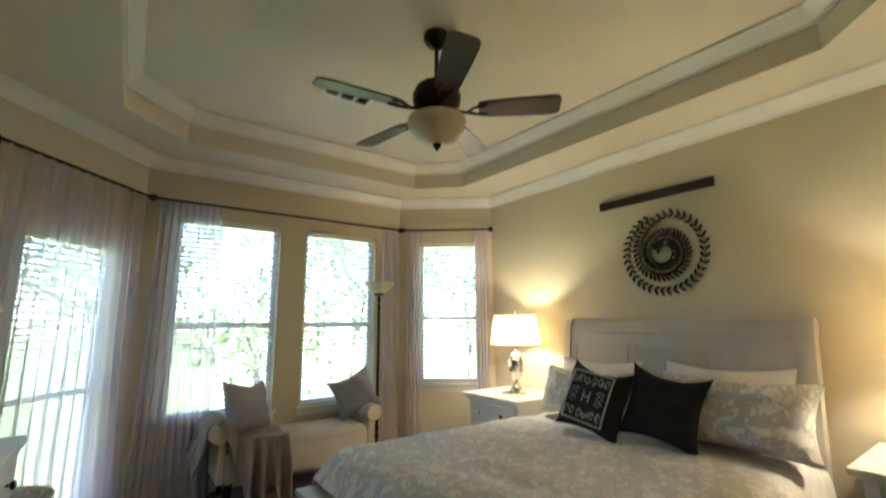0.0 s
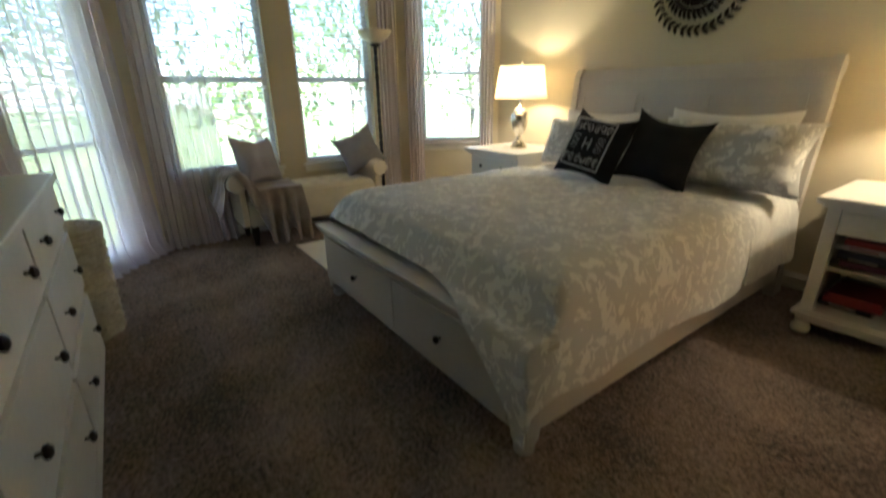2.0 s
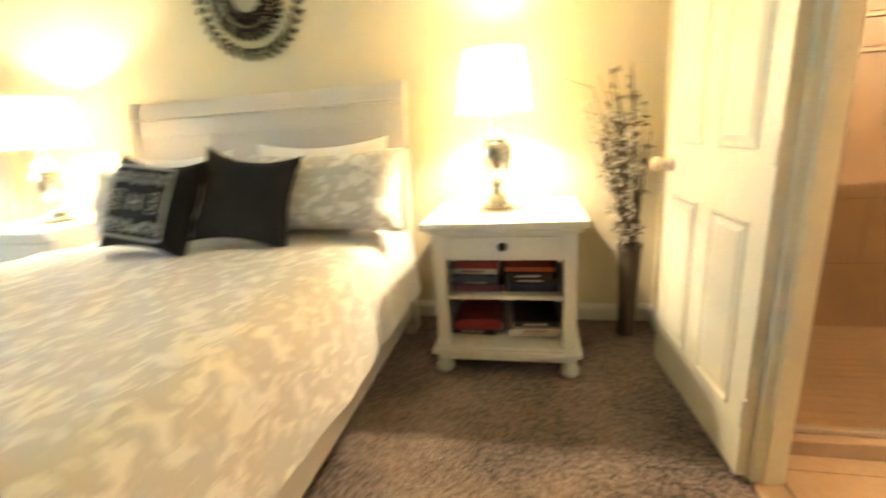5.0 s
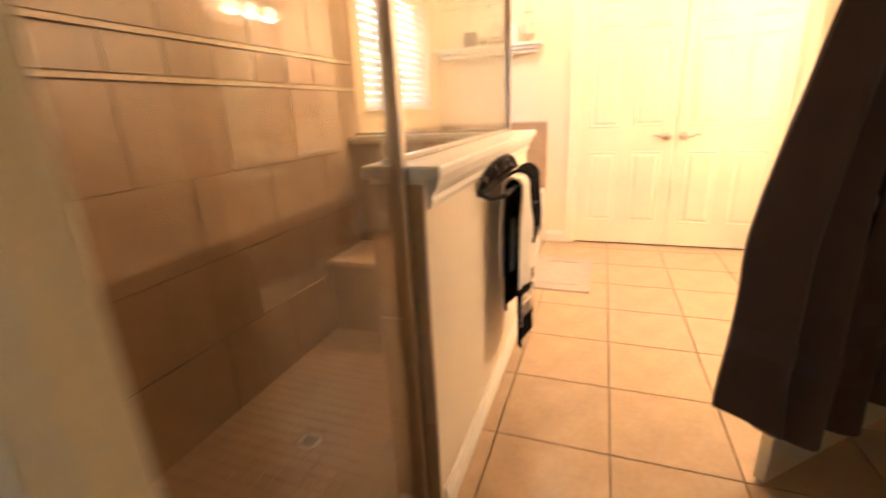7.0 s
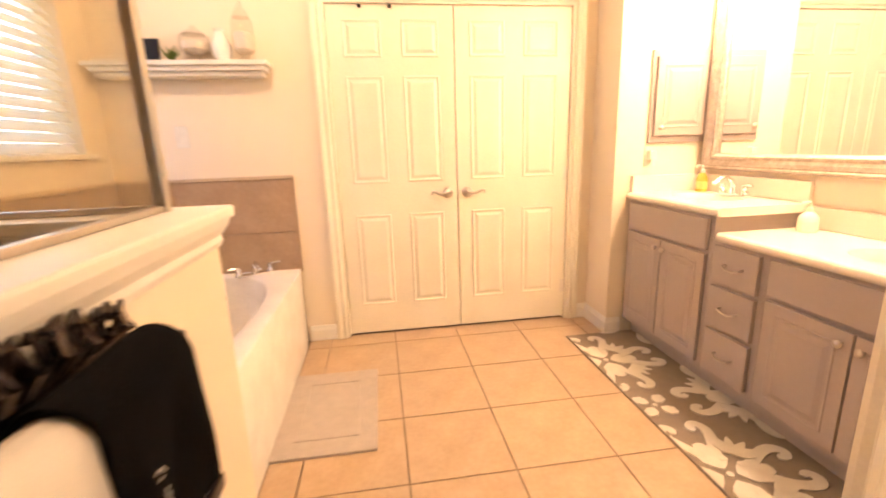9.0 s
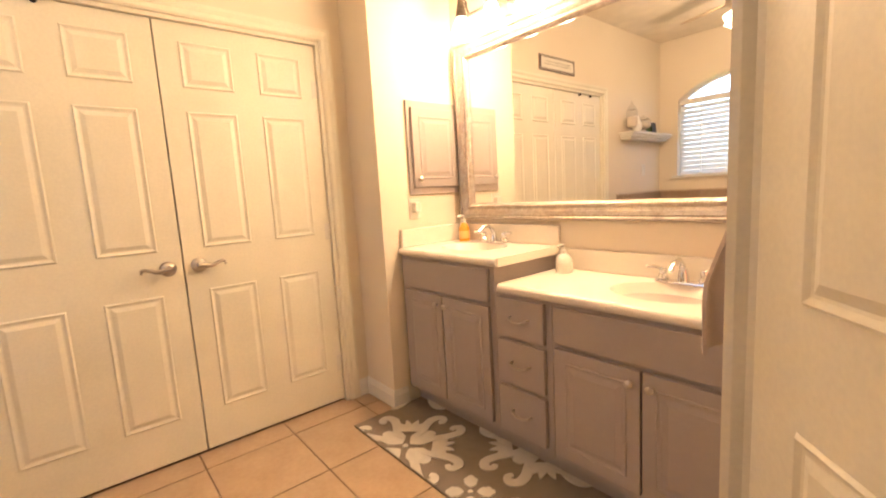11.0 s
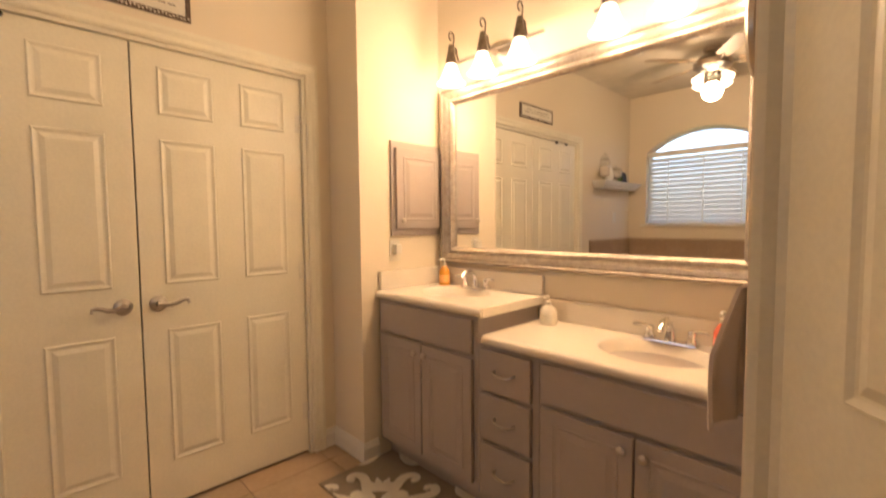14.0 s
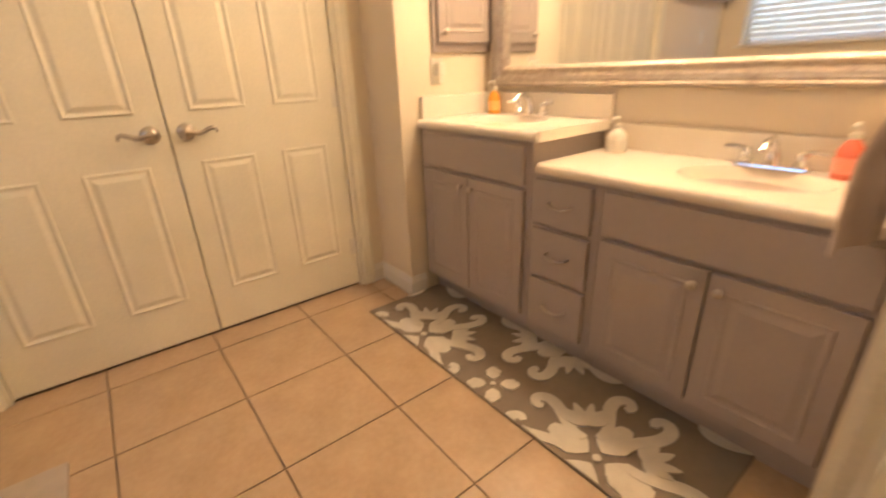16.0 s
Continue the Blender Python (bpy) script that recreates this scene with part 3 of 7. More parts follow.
# ---- windows ----
def window(name, label, p0, p1, hole, depth=0.15, slats=True, door=False):
    """A double-hung window in a wall hole, with its blind; local x along the wall, y outwards."""
    d = Vector(p1) - Vector(p0)
    root = thing(name, label, "window", Matrix.Translation((p0[0], p0[1], 0)) @ Matrix.Rotation(math.atan2(d.y, d.x), 4, "Z"), kind="structure")
    s0, s1, z0, z1 = hole
    bm = B()
    y0, y1 = -depth * 0.85, -depth * 0.5
    w = 0.045
    box(bm, s0, s0 + w, y0, y1, z0, z1)
    box(bm, s1 - w, s1, y0, y1, z0, z1)
    box(bm, s0 + w, s1 - w, y0, y1, z0, z0 + w)
    box(bm, s0 + w, s1 - w, y0, y1, z1 - w, z1)
    part("window_frame", bm, TRIM, root)
    zm = z0 + (z1 - z0) * 0.45
    bm = B()
    box(bm, s0 + w, s1 - w, y0 + 0.01, y1 - 0.005, zm - 0.02, zm + 0.02, 0.004)
    part("meeting_rail", bm, TRIM, root)
    for a, c in ((z0 + w, zm - 0.02), (zm + 0.02, z1 - w)):
        bm = B()
        box(bm, s0 + w, s1 - w, y0 + 0.022, y0 + 0.026, a, c)
        part("pane", bm, GLASS, root).visible_shadow = False
    if not door:
        bm = B()
        box(bm, s0 - 0.04, s1 + 0.04, -depth * 0.5, 0.035, z0 - 0.022, z0 - 0.001, 0.006)
        part("window_sill", bm, TRIM, root)
        bm = B()
        box(bm, s0 - 0.02, s1 + 0.02, 0.0, 0.012, z0 - 0.085, z0 - 0.023, 0.004)
        part("apron", bm, TRIM, root)
    if slats:
        z = z0 + 0.04
        me = None
        k = 0
        while z < z1 - 0.06:
            if me is None:
                bm = B()
                box(bm, s0 + 0.012, s1 - 0.012, -0.024, 0.024, -0.0012, 0.0012)
                ob = part("slat", bm, BLIND, root, "white open blind slat")
                me = ob.data
            else:
                ob = new("slat", me)
                ob.parent = root
            ob.matrix_basis = pose(0, -0.045, z, 14)
            z += 0.044
        bm = B()
        box(bm, s0 + 0.01, s1 - 0.01, -0.075, -0.015, z1 - 0.05, z1 - 0.003, 0.004)
        part("blind_headrail", bm, TRIM, root)
        for s in (s0 + 0.14, s1 - 0.14):
            bm = B()
            tube(bm, [(s, -0.02, z0 + 0.03), (s, -0.02, z1 - 0.04)], 0.0012, 4)
            part("blind_cord", bm, TRIM, root)
    return root


window("window_1", "white double-hung window with open blind behind a sheer", NW1, SW1, W1)
window("window_2", "white double-hung window with open blind over the bench", NW1, SW1, W2)
window("window_3", "narrow white double-hung window with open blind", NW0, NW1, W3)
window("window_4", "white glazed patio door with open blind", SW1, SW0, W4, door=True)


# ---- bedroom things ----
def pillow(bm, w, h, t, seed=0, flange=0.0, sag=0.03, pinch=0.06):
    """A stuffed cushion standing in the local x-z plane, its front to -y."""
    rnd = random.Random(seed)
    off = rnd.random() * 9
    n = 20
    grids = []
    for side in (-1, 1):
        g = []
        for i in range(n + 1):
            row = []
            for j in range(n + 1):
                u, v = i / n * 2 - 1, j / n * 2 - 1
                k = max(0.0, (1 - u ** 4) * (1 - v ** 4)) ** 0.55
                x = u * w / 2 * (1 - pinch * (1 - v * v) * abs(u) ** 3)
                z = v * h / 2 * (1 - pinch * (1 - u * u) * abs(v) ** 3)
                wob = 0.012 * noise.noise((u * 2.2 + off, v * 2.2, side * 3.0)) * k
                y = side * (t / 2 * k + wob * 2)
                z -= sag * (1 - u * u) * (v > 0) * v
                row.append(bm.verts.new((x, y, z + h / 2)))
            g.append(row)
        grids.append(g)
    for g, flip in zip(grids, (False, True)):
        for i in range(n):
            for j in range(n):
                q = (g[i][j], g[i + 1][j], g[i + 1][j + 1], g[i][j + 1])
                bm.faces.new(q[::-1] if flip else q)
    bmesh.ops.remove_doubles(bm, verts=bm.verts, dist=0.0004)
    if flange:
        o = [(-w / 2 - flange, -flange), (w / 2 + flange, -flange), (w / 2 + flange, h + flange), (-w / 2 - flange, h + flange)]
        m = 14
        pts_i, pts_o = [], []
        for k in range(4):
            for q in range(m):
                f = q / m
                a, c = o[k], o[(k + 1) % 4]
                x, z = a[0] + (c[0] - a[0]) * f, a[1] + (c[1] - a[1]) * f
                yy = 0.012 * noise.noise((x * 9, z * 9, off))
                pts_o.append((x, yy, z))
                pts_i.append((x * (1 - 2.6 * flange / w), 0.0, h / 2 + (z - h / 2) * (1 - 3.2 * flange / h)))
        for dy in (-0.004, 0.004):
            A = [bm.verts.new((x, y + dy, z)) for x, y, z in pts_o]
            C = [bm.verts.new((x, y + dy, z)) for x, y, z in pts_i]
            for k in range(len(A)):
                bm.faces.new((A[k], A[(k + 1) % len(A)], C[(k + 1) % len(A)], C[k]))
    return bm


# the bed
BX0, BX1, BYF = -3.23, -1.47, -2.45
bed = thing("bed", "grey-beige painted sleigh bed with footboard drawers", "bed", pose(0, 0, 0))
curve = [(-0.235, 0.20), (-0.225, 0.45), (-0.19, 0.75), (-0.15, 0.98), (-0.125, 1.15), (-0.115, 1.27), (-0.10, 1.345), (-0.07, 1.385), (-0.035, 1.38), (-0.02, 1.35), (-0.03, 1.31), (-0.07, 1.27), (-0.075, 1.15), (-0.10, 0.98), (-0.14, 0.75), (-0.18, 0.45), (-0.19, 0.20)]


def slab(bm, x0, x1, outline):
    prism(bm, outline, 0, x1 - x0, Matrix.Translation((x0, 0, 0)) @ Matrix(((0, 0, 1, 0), (1, 0, 0, 0), (0, 1, 0, 0), (0, 0, 0, 1))))
    return bm


b = slab(B(), BX0 + 0.05, BX1 - 0.05, curve)
part("headboard", b, BEDW, bed, "", True)
for x0, x1 in ((BX0, BX0 + 0.055), (BX1 - 0.055, BX1)):
    b = slab(B(), x0, x1, [(y + (-0.018 if i < 9 else 0.006), z + (0.012 if 6 < i < 10 else 0)) for i, (y, z) in enumerate([(-0.24, 0.0), *curve[1:], (-0.14, 0.0)])])
    part("post", b, BEDW, bed, "", True)
for k in range(3):
    w = (BX1 - BX0 - 0.30) / 3
    x0 = BX0 + 0.11 + k * (w + 0.04)
    b = B()
    for zz0, zz1, xx0, xx1 in ((0.66, 1.19, x0, x0 + 0.012), (0.66, 1.19, x0 + w - 0.012, x0 + w), (1.178, 1.19, x0 + 0.012, x0 + w - 0.012)):
        steps = 8
        for i in range(steps):
            z0, z1 = zz0 + (zz1 - zz0) * i / steps, zz0 + (zz1 - zz0) * (i + 1) / steps
            ya = np.interp((z0 + z1) / 2, [0.45, 0.75, 0.98, 1.15, 1.27], [-0.225, -0.19, -0.15, -0.125, -0.115])
            box(b, xx0, xx1, ya - 0.010, ya + 0.02, z0, z1 + 0.001)
    part("panel_moulding", b, BEDW, bed)
b = B()
box(b, BX0 + 0.02, BX1 - 0.02, -0.135, -0.105, 1.285, 1.30, 0.005)
part("top_moulding", b, BEDW, bed)
b = B()
box(b, BX0, BX1, BYF, BYF + 0.07, 0.105, 0.44, 0.004)
part("footboard", b, BEDW, bed)
b = B()
box(b, BX0 - 0.03, BX1 + 0.03, BYF - 0.035, BYF + 0.10, 0.445, 0.475, 0.008)
box(b, BX0 - 0.015, BX1 + 0.015, BYF - 0.018, BYF + 0.085, 0.425, 0.446, 0.006)
part("footboard_cap", b, BEDW, bed)
xm = (BX0 + BX1) / 2
for x0, x1 in ((BX0 + 0.09, xm - 0.004), (xm + 0.004, BX1 - 0.09)):
    b = B()
    box(b, x0, x1, BYF - 0.014, BYF - 0.001, 0.135, 0.41, 0.003)
    d = part("drawer_front", b, BEDW, bed)
    b = lathe(B(), [(0.006, 0), (0.006, 0.012), (0.015, 0.018), (0.017, 0.026), (0.010, 0.033), (0.0, 0.034)], 14, Matrix.Translation(((x0 + x1) / 2, BYF - 0.014, 0.28)) @ Matrix.Rotation(radians(90), 4, "X"))
    part("knob", b, BLACKM, d, "dark metal knob", True)
for x in (BX0 + 0.05, BX1 - 0.05):
    b = lathe(B(), [(0.026, 0.0), (0.038, 0.010), (0.040, 0.028), (0.028, 0.044), (0.032, 0.052), (0.050, 0.070), (0.053, 0.095), (0.044, 0.118), (0.040, 0.127)], 20, Matrix.Translation((x, BYF + 0.045, 0)))
    part("bun_foot", b, BEDW, bed, "", True)
for x0, x1 in ((BX0 + 0.01, BX0 + 0.045), (BX1 - 0.045, BX1 - 0.01)):
    b = B()
    box(b, x0, x1, BYF + 0.07, -0.20, 0.105, 0.36, 0.004)
    part("side_rail", b, BEDW, bed)
b = B()
box(b, BX0 + 0.06, BX1 - 0.06, BYF + 0.24, -0.24, 0.2, 0.60, 0.05)
mattress = tagged(part("mattress", b, SHEETM), "white mattress under a patterned quilt", "mattress")


def fold(pts, s):
    """The point at arc length s along a bent line."""
    for (a0, h0), (a1, h1) in zip(pts, pts[1:]):
        l = math.hypot(a1 - a0, h1 - h0)
        if s <= l:
            return a0 + (a1 - a0) * s / l, h0 + (h1 - h0) * s / l
        s -= l
    return pts[-1]


def drape(bm, y_head, y_end, top, nu, nv, foot, hem_l, hem_r, seed):
    """Cloth over the bed: flat on top, dropping at both sides, and at the foot if foot."""
    xl, xr = BX0 + 0.0, BX1 + 0.0
    left = [(xl + 0.12, top), (xl + 0.05, top - 0.012), (xl + 0.01, top - 0.05), (xl - 0.012, top - 0.12), (xl - 0.03, 0.0)]
    right = [(xr - 0.12, top), (xr - 0.05, top - 0.012), (xr - 0.01, top - 0.05), (xr + 0.014, top - 0.12), (xr + 0.032, 0.0)]
    end = [(y_head, top), (BYF + 0.26, top), (BYF + 0.16, top - 0.04), (BYF + 0.09, top - 0.13), (BYF + 0.055, 0.492), (BYF - 0.036, 0.487), (BYF - 0.050, 0.44), (BYF - 0.062, 0.0)]

    def fn(u, v):
        # foot overhang grows toward the near corner
        if foot:
            reach = (y_head - BYF - 0.26) + 0.262 + 0.47 * min(1.0, max(0.0, (u - 0.54) / 0.32)) ** 2.2
            y, ze = fold(end, reach * v)
            corner = max(0.0, (v - 0.80) / 0.2)
        else:
            y, ze, corner = y_head + (y_end - y_head) * v, top, 0.0
        c = u * 2 - 1
        drop_l, drop_r = top - hem_l, top - hem_r + 0.08 * corner
        wide = (xr - xl) / 2 - 0.12
        s = abs(c) * (wide + 0.10 + (drop_r if c > 0 else drop_l))
        if s <= wide:
            x, za = (xl + xr) / 2 + math.copysign(s, c), top
        else:
            x, za = fold(right if c > 0 else left, s - wide)
        z = min(za, ze)
        hang = max(0.0, top - 0.10 - za)
        x += math.copysign(1, c) * hang * (0.05 + 0.09 * noise.noise((y * 4.5 + seed, 0.3, c)))
        if foot and ze < 0.43:
            y -= (0.43 - ze) * (0.05 + 0.12 * noise.noise((x * 5, 2.0, seed)))
        z += 0.010 * noise.noise((x * 3 + seed, y * 3, 0.5)) + 0.005 * noise.noise((x * 9 + seed, y * 9, 1.5))
        z += 0.006 * math.sin(y * 21 + 2 * noise.noise((x * 2, y, 3.0))) * (0.4 + noise.noise((x * 1.7, y * 1.7, 8.0)))
        return (x, y, max(z, 0.15))

    return sheet(bm, nu, nv, fn, 0.008)


b = drape(B(), -0.86, 0, 0.665, 70, 90, True, 0.30, 0.29, 3.0)
tagged(part("quilt", b, QUILT, None, "", True), "grey and white damask quilt draped over the bed", "quilt")
b = drape(B(), -0.26, -0.90, 0.652, 60, 30, False, 0.36, 0.29, 7.0)
tagged(part("bed_sheet", b, COVERLET, None, "", True), "pale damask turned-back coverlet at the head of the bed", "bed sheet")

def cushion(name, label, x, y, z, w, h, t, tilt, rz, material, seed, flange=0.0, group="", roll=0, pinch=0.06):
    bm = pillow(B(), w, h, t, seed, flange, 0.03, pinch)
    ob = part(name, bm, material, None, "", True)
    ob.matrix_basis = pose(x, y, z, -tilt, roll, rz)
    return tagged(ob, label, "pillow", group)


cushion("pillow", "white cotton pillow leaning on the headboard", -2.80, -0.38, 0.67, 0.72, 0.44, 0.16, 16, 0, SHEETM, 1, group="white pillows")
cushion("pillow", "white cotton pillow leaning on the headboard", -1.90, -0.39, 0.67, 0.74, 0.46, 0.16, 16, 0, SHEETM, 2, group="white pillows")
cushion("pillow_sham", "grey and white damask pillow sham", -2.78, -0.56, 0.68, 0.76, 0.38, 0.26, 22, 2, SHAM, 3, 0.0, "damask shams", pinch=0.10)
cushion("pillow_sham", "grey and white damask pillow sham", -1.80, -0.60, 0.68, 0.86, 0.42, 0.28, 24, -2, SHAM, 4, 0.0, "damask shams", pinch=0.11)
cushion("cushion", "plain black square throw cushion", -2.10, -0.80, 0.675, 0.46, 0.45, 0.16, 22, 6, BLACKC, 5, group="black cushions", roll=9, pinch=0.16)
emb = thing("embroidered_cushion", "black cushion with silver embroidered square and letter", "cushion", pose(-2.50, -0.92, 0.675, -24, 7, -5), "black cushions")
part("cover", pillow(B(), 0.49, 0.46, 0.15, 6, 0.0, 0.03, 0.16), BLACKC, emb, "", True)


def puff(x, z, w=0.49, h=0.46, t=0.15):
    u, v = x / (w / 2), (z - h / 2) / (h / 2)
    return -(t / 2 * max(0.0, (1 - u ** 4) * (1 - v ** 4)) ** 0.55) - 0.006


b = B()
E0, E1, F0, F1 = -0.155, 0.155, 0.065, 0.375
for (xa, za), (xb, zb) in (((E0, F0), (E1, F0)), ((E1, F0), (E1, F1)), ((E1, F1), (E0, F1)), ((E0, F1), (E0, F0))):
    tube(b, [(xa + (xb - xa) * i / 10, puff(xa + (xb - xa) * i / 10, za + (zb - za) * i / 10) - 0.004, za + (zb - za) * i / 10) for i in range(11)], 0.006, 6)
for sx in (-1, 1):
    tube(b, [(sx * 0.024, puff(sx * 0.024, 0.185) - 0.004, 0.185), (sx * 0.024, puff(sx * 0.024, 0.255) - 0.004, 0.255)], 0.0045, 6)
tube(b, [(-0.024, puff(0, 0.22) - 0.004, 0.22), (0.024, puff(0, 0.22) - 0.004, 0.22)], 0.0045, 6)
rr = random.Random(8)
for zc in (0.115, 0.325):
    for i in range(6):
        xc = -0.125 + i * 0.05
        for q in range(3):
            r = 0.010 + 0.006 * q
            a0 = rr.random() * 6
            tube(b, [(xc + r * math.cos(a0 + k * 0.8), puff(xc, zc) - 0.003, zc + r * 1.3 * math.sin(a0 + k * 0.8)) for k in range(6)], 0.0025, 5)
for xc in (-0.10, 0.10):
    for i in range(3):
        zc = 0.19 + 0.033 * i
        tube(b, [(xc + 0.03 * math.cos(k * 0.9), puff(xc, zc) - 0.003, zc + 0.012 * math.sin(k * 0.9)) for k in range(7)], 0.0022, 5)
part("embroidery", b, SILVER, emb, "silver thread embroidery")

# nightstands
def knob_bm(m, r=0.016):
    return lathe(B(), [(0.005, 0), (0.005, 0.010), (r, 0.016), (r * 1.1, 0.024), (r * 0.6, 0.031), (0.0, 0.032)], 14, m)


FWD = Matrix.Rotation(radians(90), 4, "X")
ns = thing("nightstand", "white painted open-shelf nightstand with one drawer", "nightstand", pose(-0.935, -0.02, 0), "nightstands")
W, D, H = 0.62, 0.58, 0.735
b = B()
box(b, -W / 2 - 0.045, W / 2 + 0.045, -D - 0.09, 0, H - 0.032, H, 0.008)
part("top", b, WHITEF, ns)
b = B()
box(b, -W / 2 - 0.022, W / 2 + 0.022, -D - 0.065, -0.005, H - 0.055, H - 0.0325, 0.008)
part("top_moulding", b, WHITEF, ns)
for x in (-W / 2 + 0.025, W / 2 - 0.025):
    for y in (-D - 0.015, -0.04):
        b = B()
        box(b, x - 0.027, x + 0.027, y - 0.027, y + 0.027, 0.13, H - 0.055, 0.004)
        part("post", b, WHITEF, ns)
for x0, x1 in ((-W / 2 + 0.008, -W / 2 + 0.025), (W / 2 - 0.025, W / 2 - 0.008)):
    b = B()
    box(b, x0, x1, -D + 0.012, -0.067, 0.13, H - 0.055)
    part("side_panel", b, WHITEF, ns)
b = B()
box(b, -W / 2 + 0.052, W / 2 - 0.052, -0.03, -0.015, 0.13, H - 0.055)
part("back_panel", b, WHITEF, ns)
b = B()
box(b, -W / 2 + 0.052, W / 2 - 0.052, -D - 0.036, -0.04, 0.555, H - 0.06, 0.003)
d = part("drawer", b, WHITEF, ns)
b = B()
box(b, -W / 2 + 0.066, W / 2 - 0.066, -D - 0.044, -D - 0.0365, 0.572, H - 0.072, 0.003)
part("drawer_face", b, WHITEF, d)
part("knob", knob_bm(Matrix.Translation((0, -D - 0.044, 0.625)) @ FWD, 0.018), BRONZE, d, "dark bronze knob", True)
b = B()
box(b, -W / 2 + 0.026, W / 2 - 0.026, -D + 0.012, -0.032, 0.352, 0.372, 0.002)
part("shelf", b, WHITEF, ns)
b = B()
box(b, -W / 2 - 0.03, W / 2 + 0.03, -D - 0.07, -0.005, 0.105, 0.13, 0.006)
box(b, -W / 2 - 0.012, W / 2 + 0.012, -D - 0.052, -0.012, 0.13, 0.142, 0.004)
box(b, -W / 2 - 0.01, W / 2 + 0.01, -D - 0.045, -0.012, 0.07, 0.105, 0.004)
part("base", b, WHITEF, ns)
for x in (-W / 2 + 0.02, W / 2 - 0.02):
    for y in (-D - 0.02, -0.05):
        b = lathe(B(), [(0.030, 0.0), (0.042, 0.012), (0.044, 0.034), (0.034, 0.052), (0.03, 0.07)], 16, Matrix.Translation((x, y, 0)))
        part("bun_foot", b, WHITEF, ns, "", True)

nl = thing("nightstand", "white painted two-drawer nightstand by the window", "nightstand", pose(-3.67, -0.02, 0), "nightstands")
b = B()
box(b, -W / 2, W / 2, -D - 0.03, -0.01, 0.10, H - 0.055, 0.004)
part("body", b, WHITEF, nl)
b = B()
box(b, -W / 2 - 0.045, W / 2 + 0.045, -D - 0.09, 0, H - 0.032, H, 0.008)
box(b, -W / 2 - 0.022, W / 2 + 0.022, -D - 0.065, -0.005, H - 0.055, H - 0.032, 0.006)
part("top", b, WHITEF, nl)
for z0, z1 in ((0.50, 0.66), (0.31, 0.48), (0.13, 0.29)):
    b = B()
    box(b, -W / 2 + 0.05, W / 2 - 0.05, -D - 0.042, -D - 0.0305, z0, z1, 0.003)
    d = part("drawer_front", b, WHITEF, nl)
    for x in (-0.14, 0.14):
        part("knob", knob_bm(Matrix.Translation((x, -D - 0.042, (z0 + z1) / 2)) @ FWD), BRONZE, d, "dark bronze knob", True)
for x in (-W / 2 + 0.05, W / 2 - 0.05):
    for y in (-D + 0.01, -0.06):
        b = lathe(B(), [(0.028, 0.0), (0.04, 0.012), (0.042, 0.04), (0.03, 0.06), (0.03, 0.10)], 16, Matrix.Translation((x, y, 0)))
        part("bun_foot", b, WHITEF, nl, "", True)

# books in the open nightstand
rr = random.Random(5)
BOOKS = {"red": (0.30, 0.03, 0.03), "black": (0.015, 0.015, 0.018), "white": (0.62, 0.58, 0.52), "orange": (0.55, 0.12, 0.03), "navy": (0.03, 0.04, 0.10), "plum": (0.14, 0.04, 0.10)}
BM = {k: mat(k + "_book_cover", v, 0.45, bump=0.05) for k, v in BOOKS.items()}
PAGES = mat("book_pages", (0.70, 0.65, 0.54), 0.9, grain=300, bump=0.3)
for x, stack, z in ((-1.07, ("plum", "black", "navy", "white", "red"), 0.374), (-0.82, ("navy", "black", "black", "orange"), 0.374), (-1.08, ("black", "red", "red"), 0.144), (-0.81, ("white", "white", "black"), 0.144)):
    for c in stack:
        t = rr.uniform(0.022, 0.036)
        w, dd = rr.uniform(0.20, 0.235), rr.uniform(0.26, 0.33)
        bk = thing("book", "%s-covered book lying flat on the nightstand shelf" % c, "book", pose(x + rr.uniform(-0.01, 0.01), -0.40 + rr.uniform(-0.02, 0.03), z, 0, 0, rr.uniform(-4, 4)), "nightstand books")
        b = B()
        box(b, -w / 2, w / 2, -dd / 2, dd / 2, 0.0, 0.003)
        box(b, -w / 2, w / 2, -dd / 2, dd / 2, t - 0.003, t)
        box(b, -w / 2, w / 2, -dd / 2, -dd / 2 + 0.004, 0.003, t - 0.003)
        part("cover", b, BM[c], bk)
        b = B()
        box(b, -w / 2 + 0.004, w / 2 - 0.004, -dd / 2 + 0.004, dd / 2 - 0.004, 0.0032, t - 0.0032)
        part("pages", b, PAGES, bk)
        if c in ("white", "black"):
            b = B()
            box(b, -0.06, 0.05, -dd / 2 - 0.0012, -dd / 2, t * 0.35, t * 0.65)
            part("spine_title", b, BM["red" if c == "white" else "white"], bk)
        z += t + 0.001


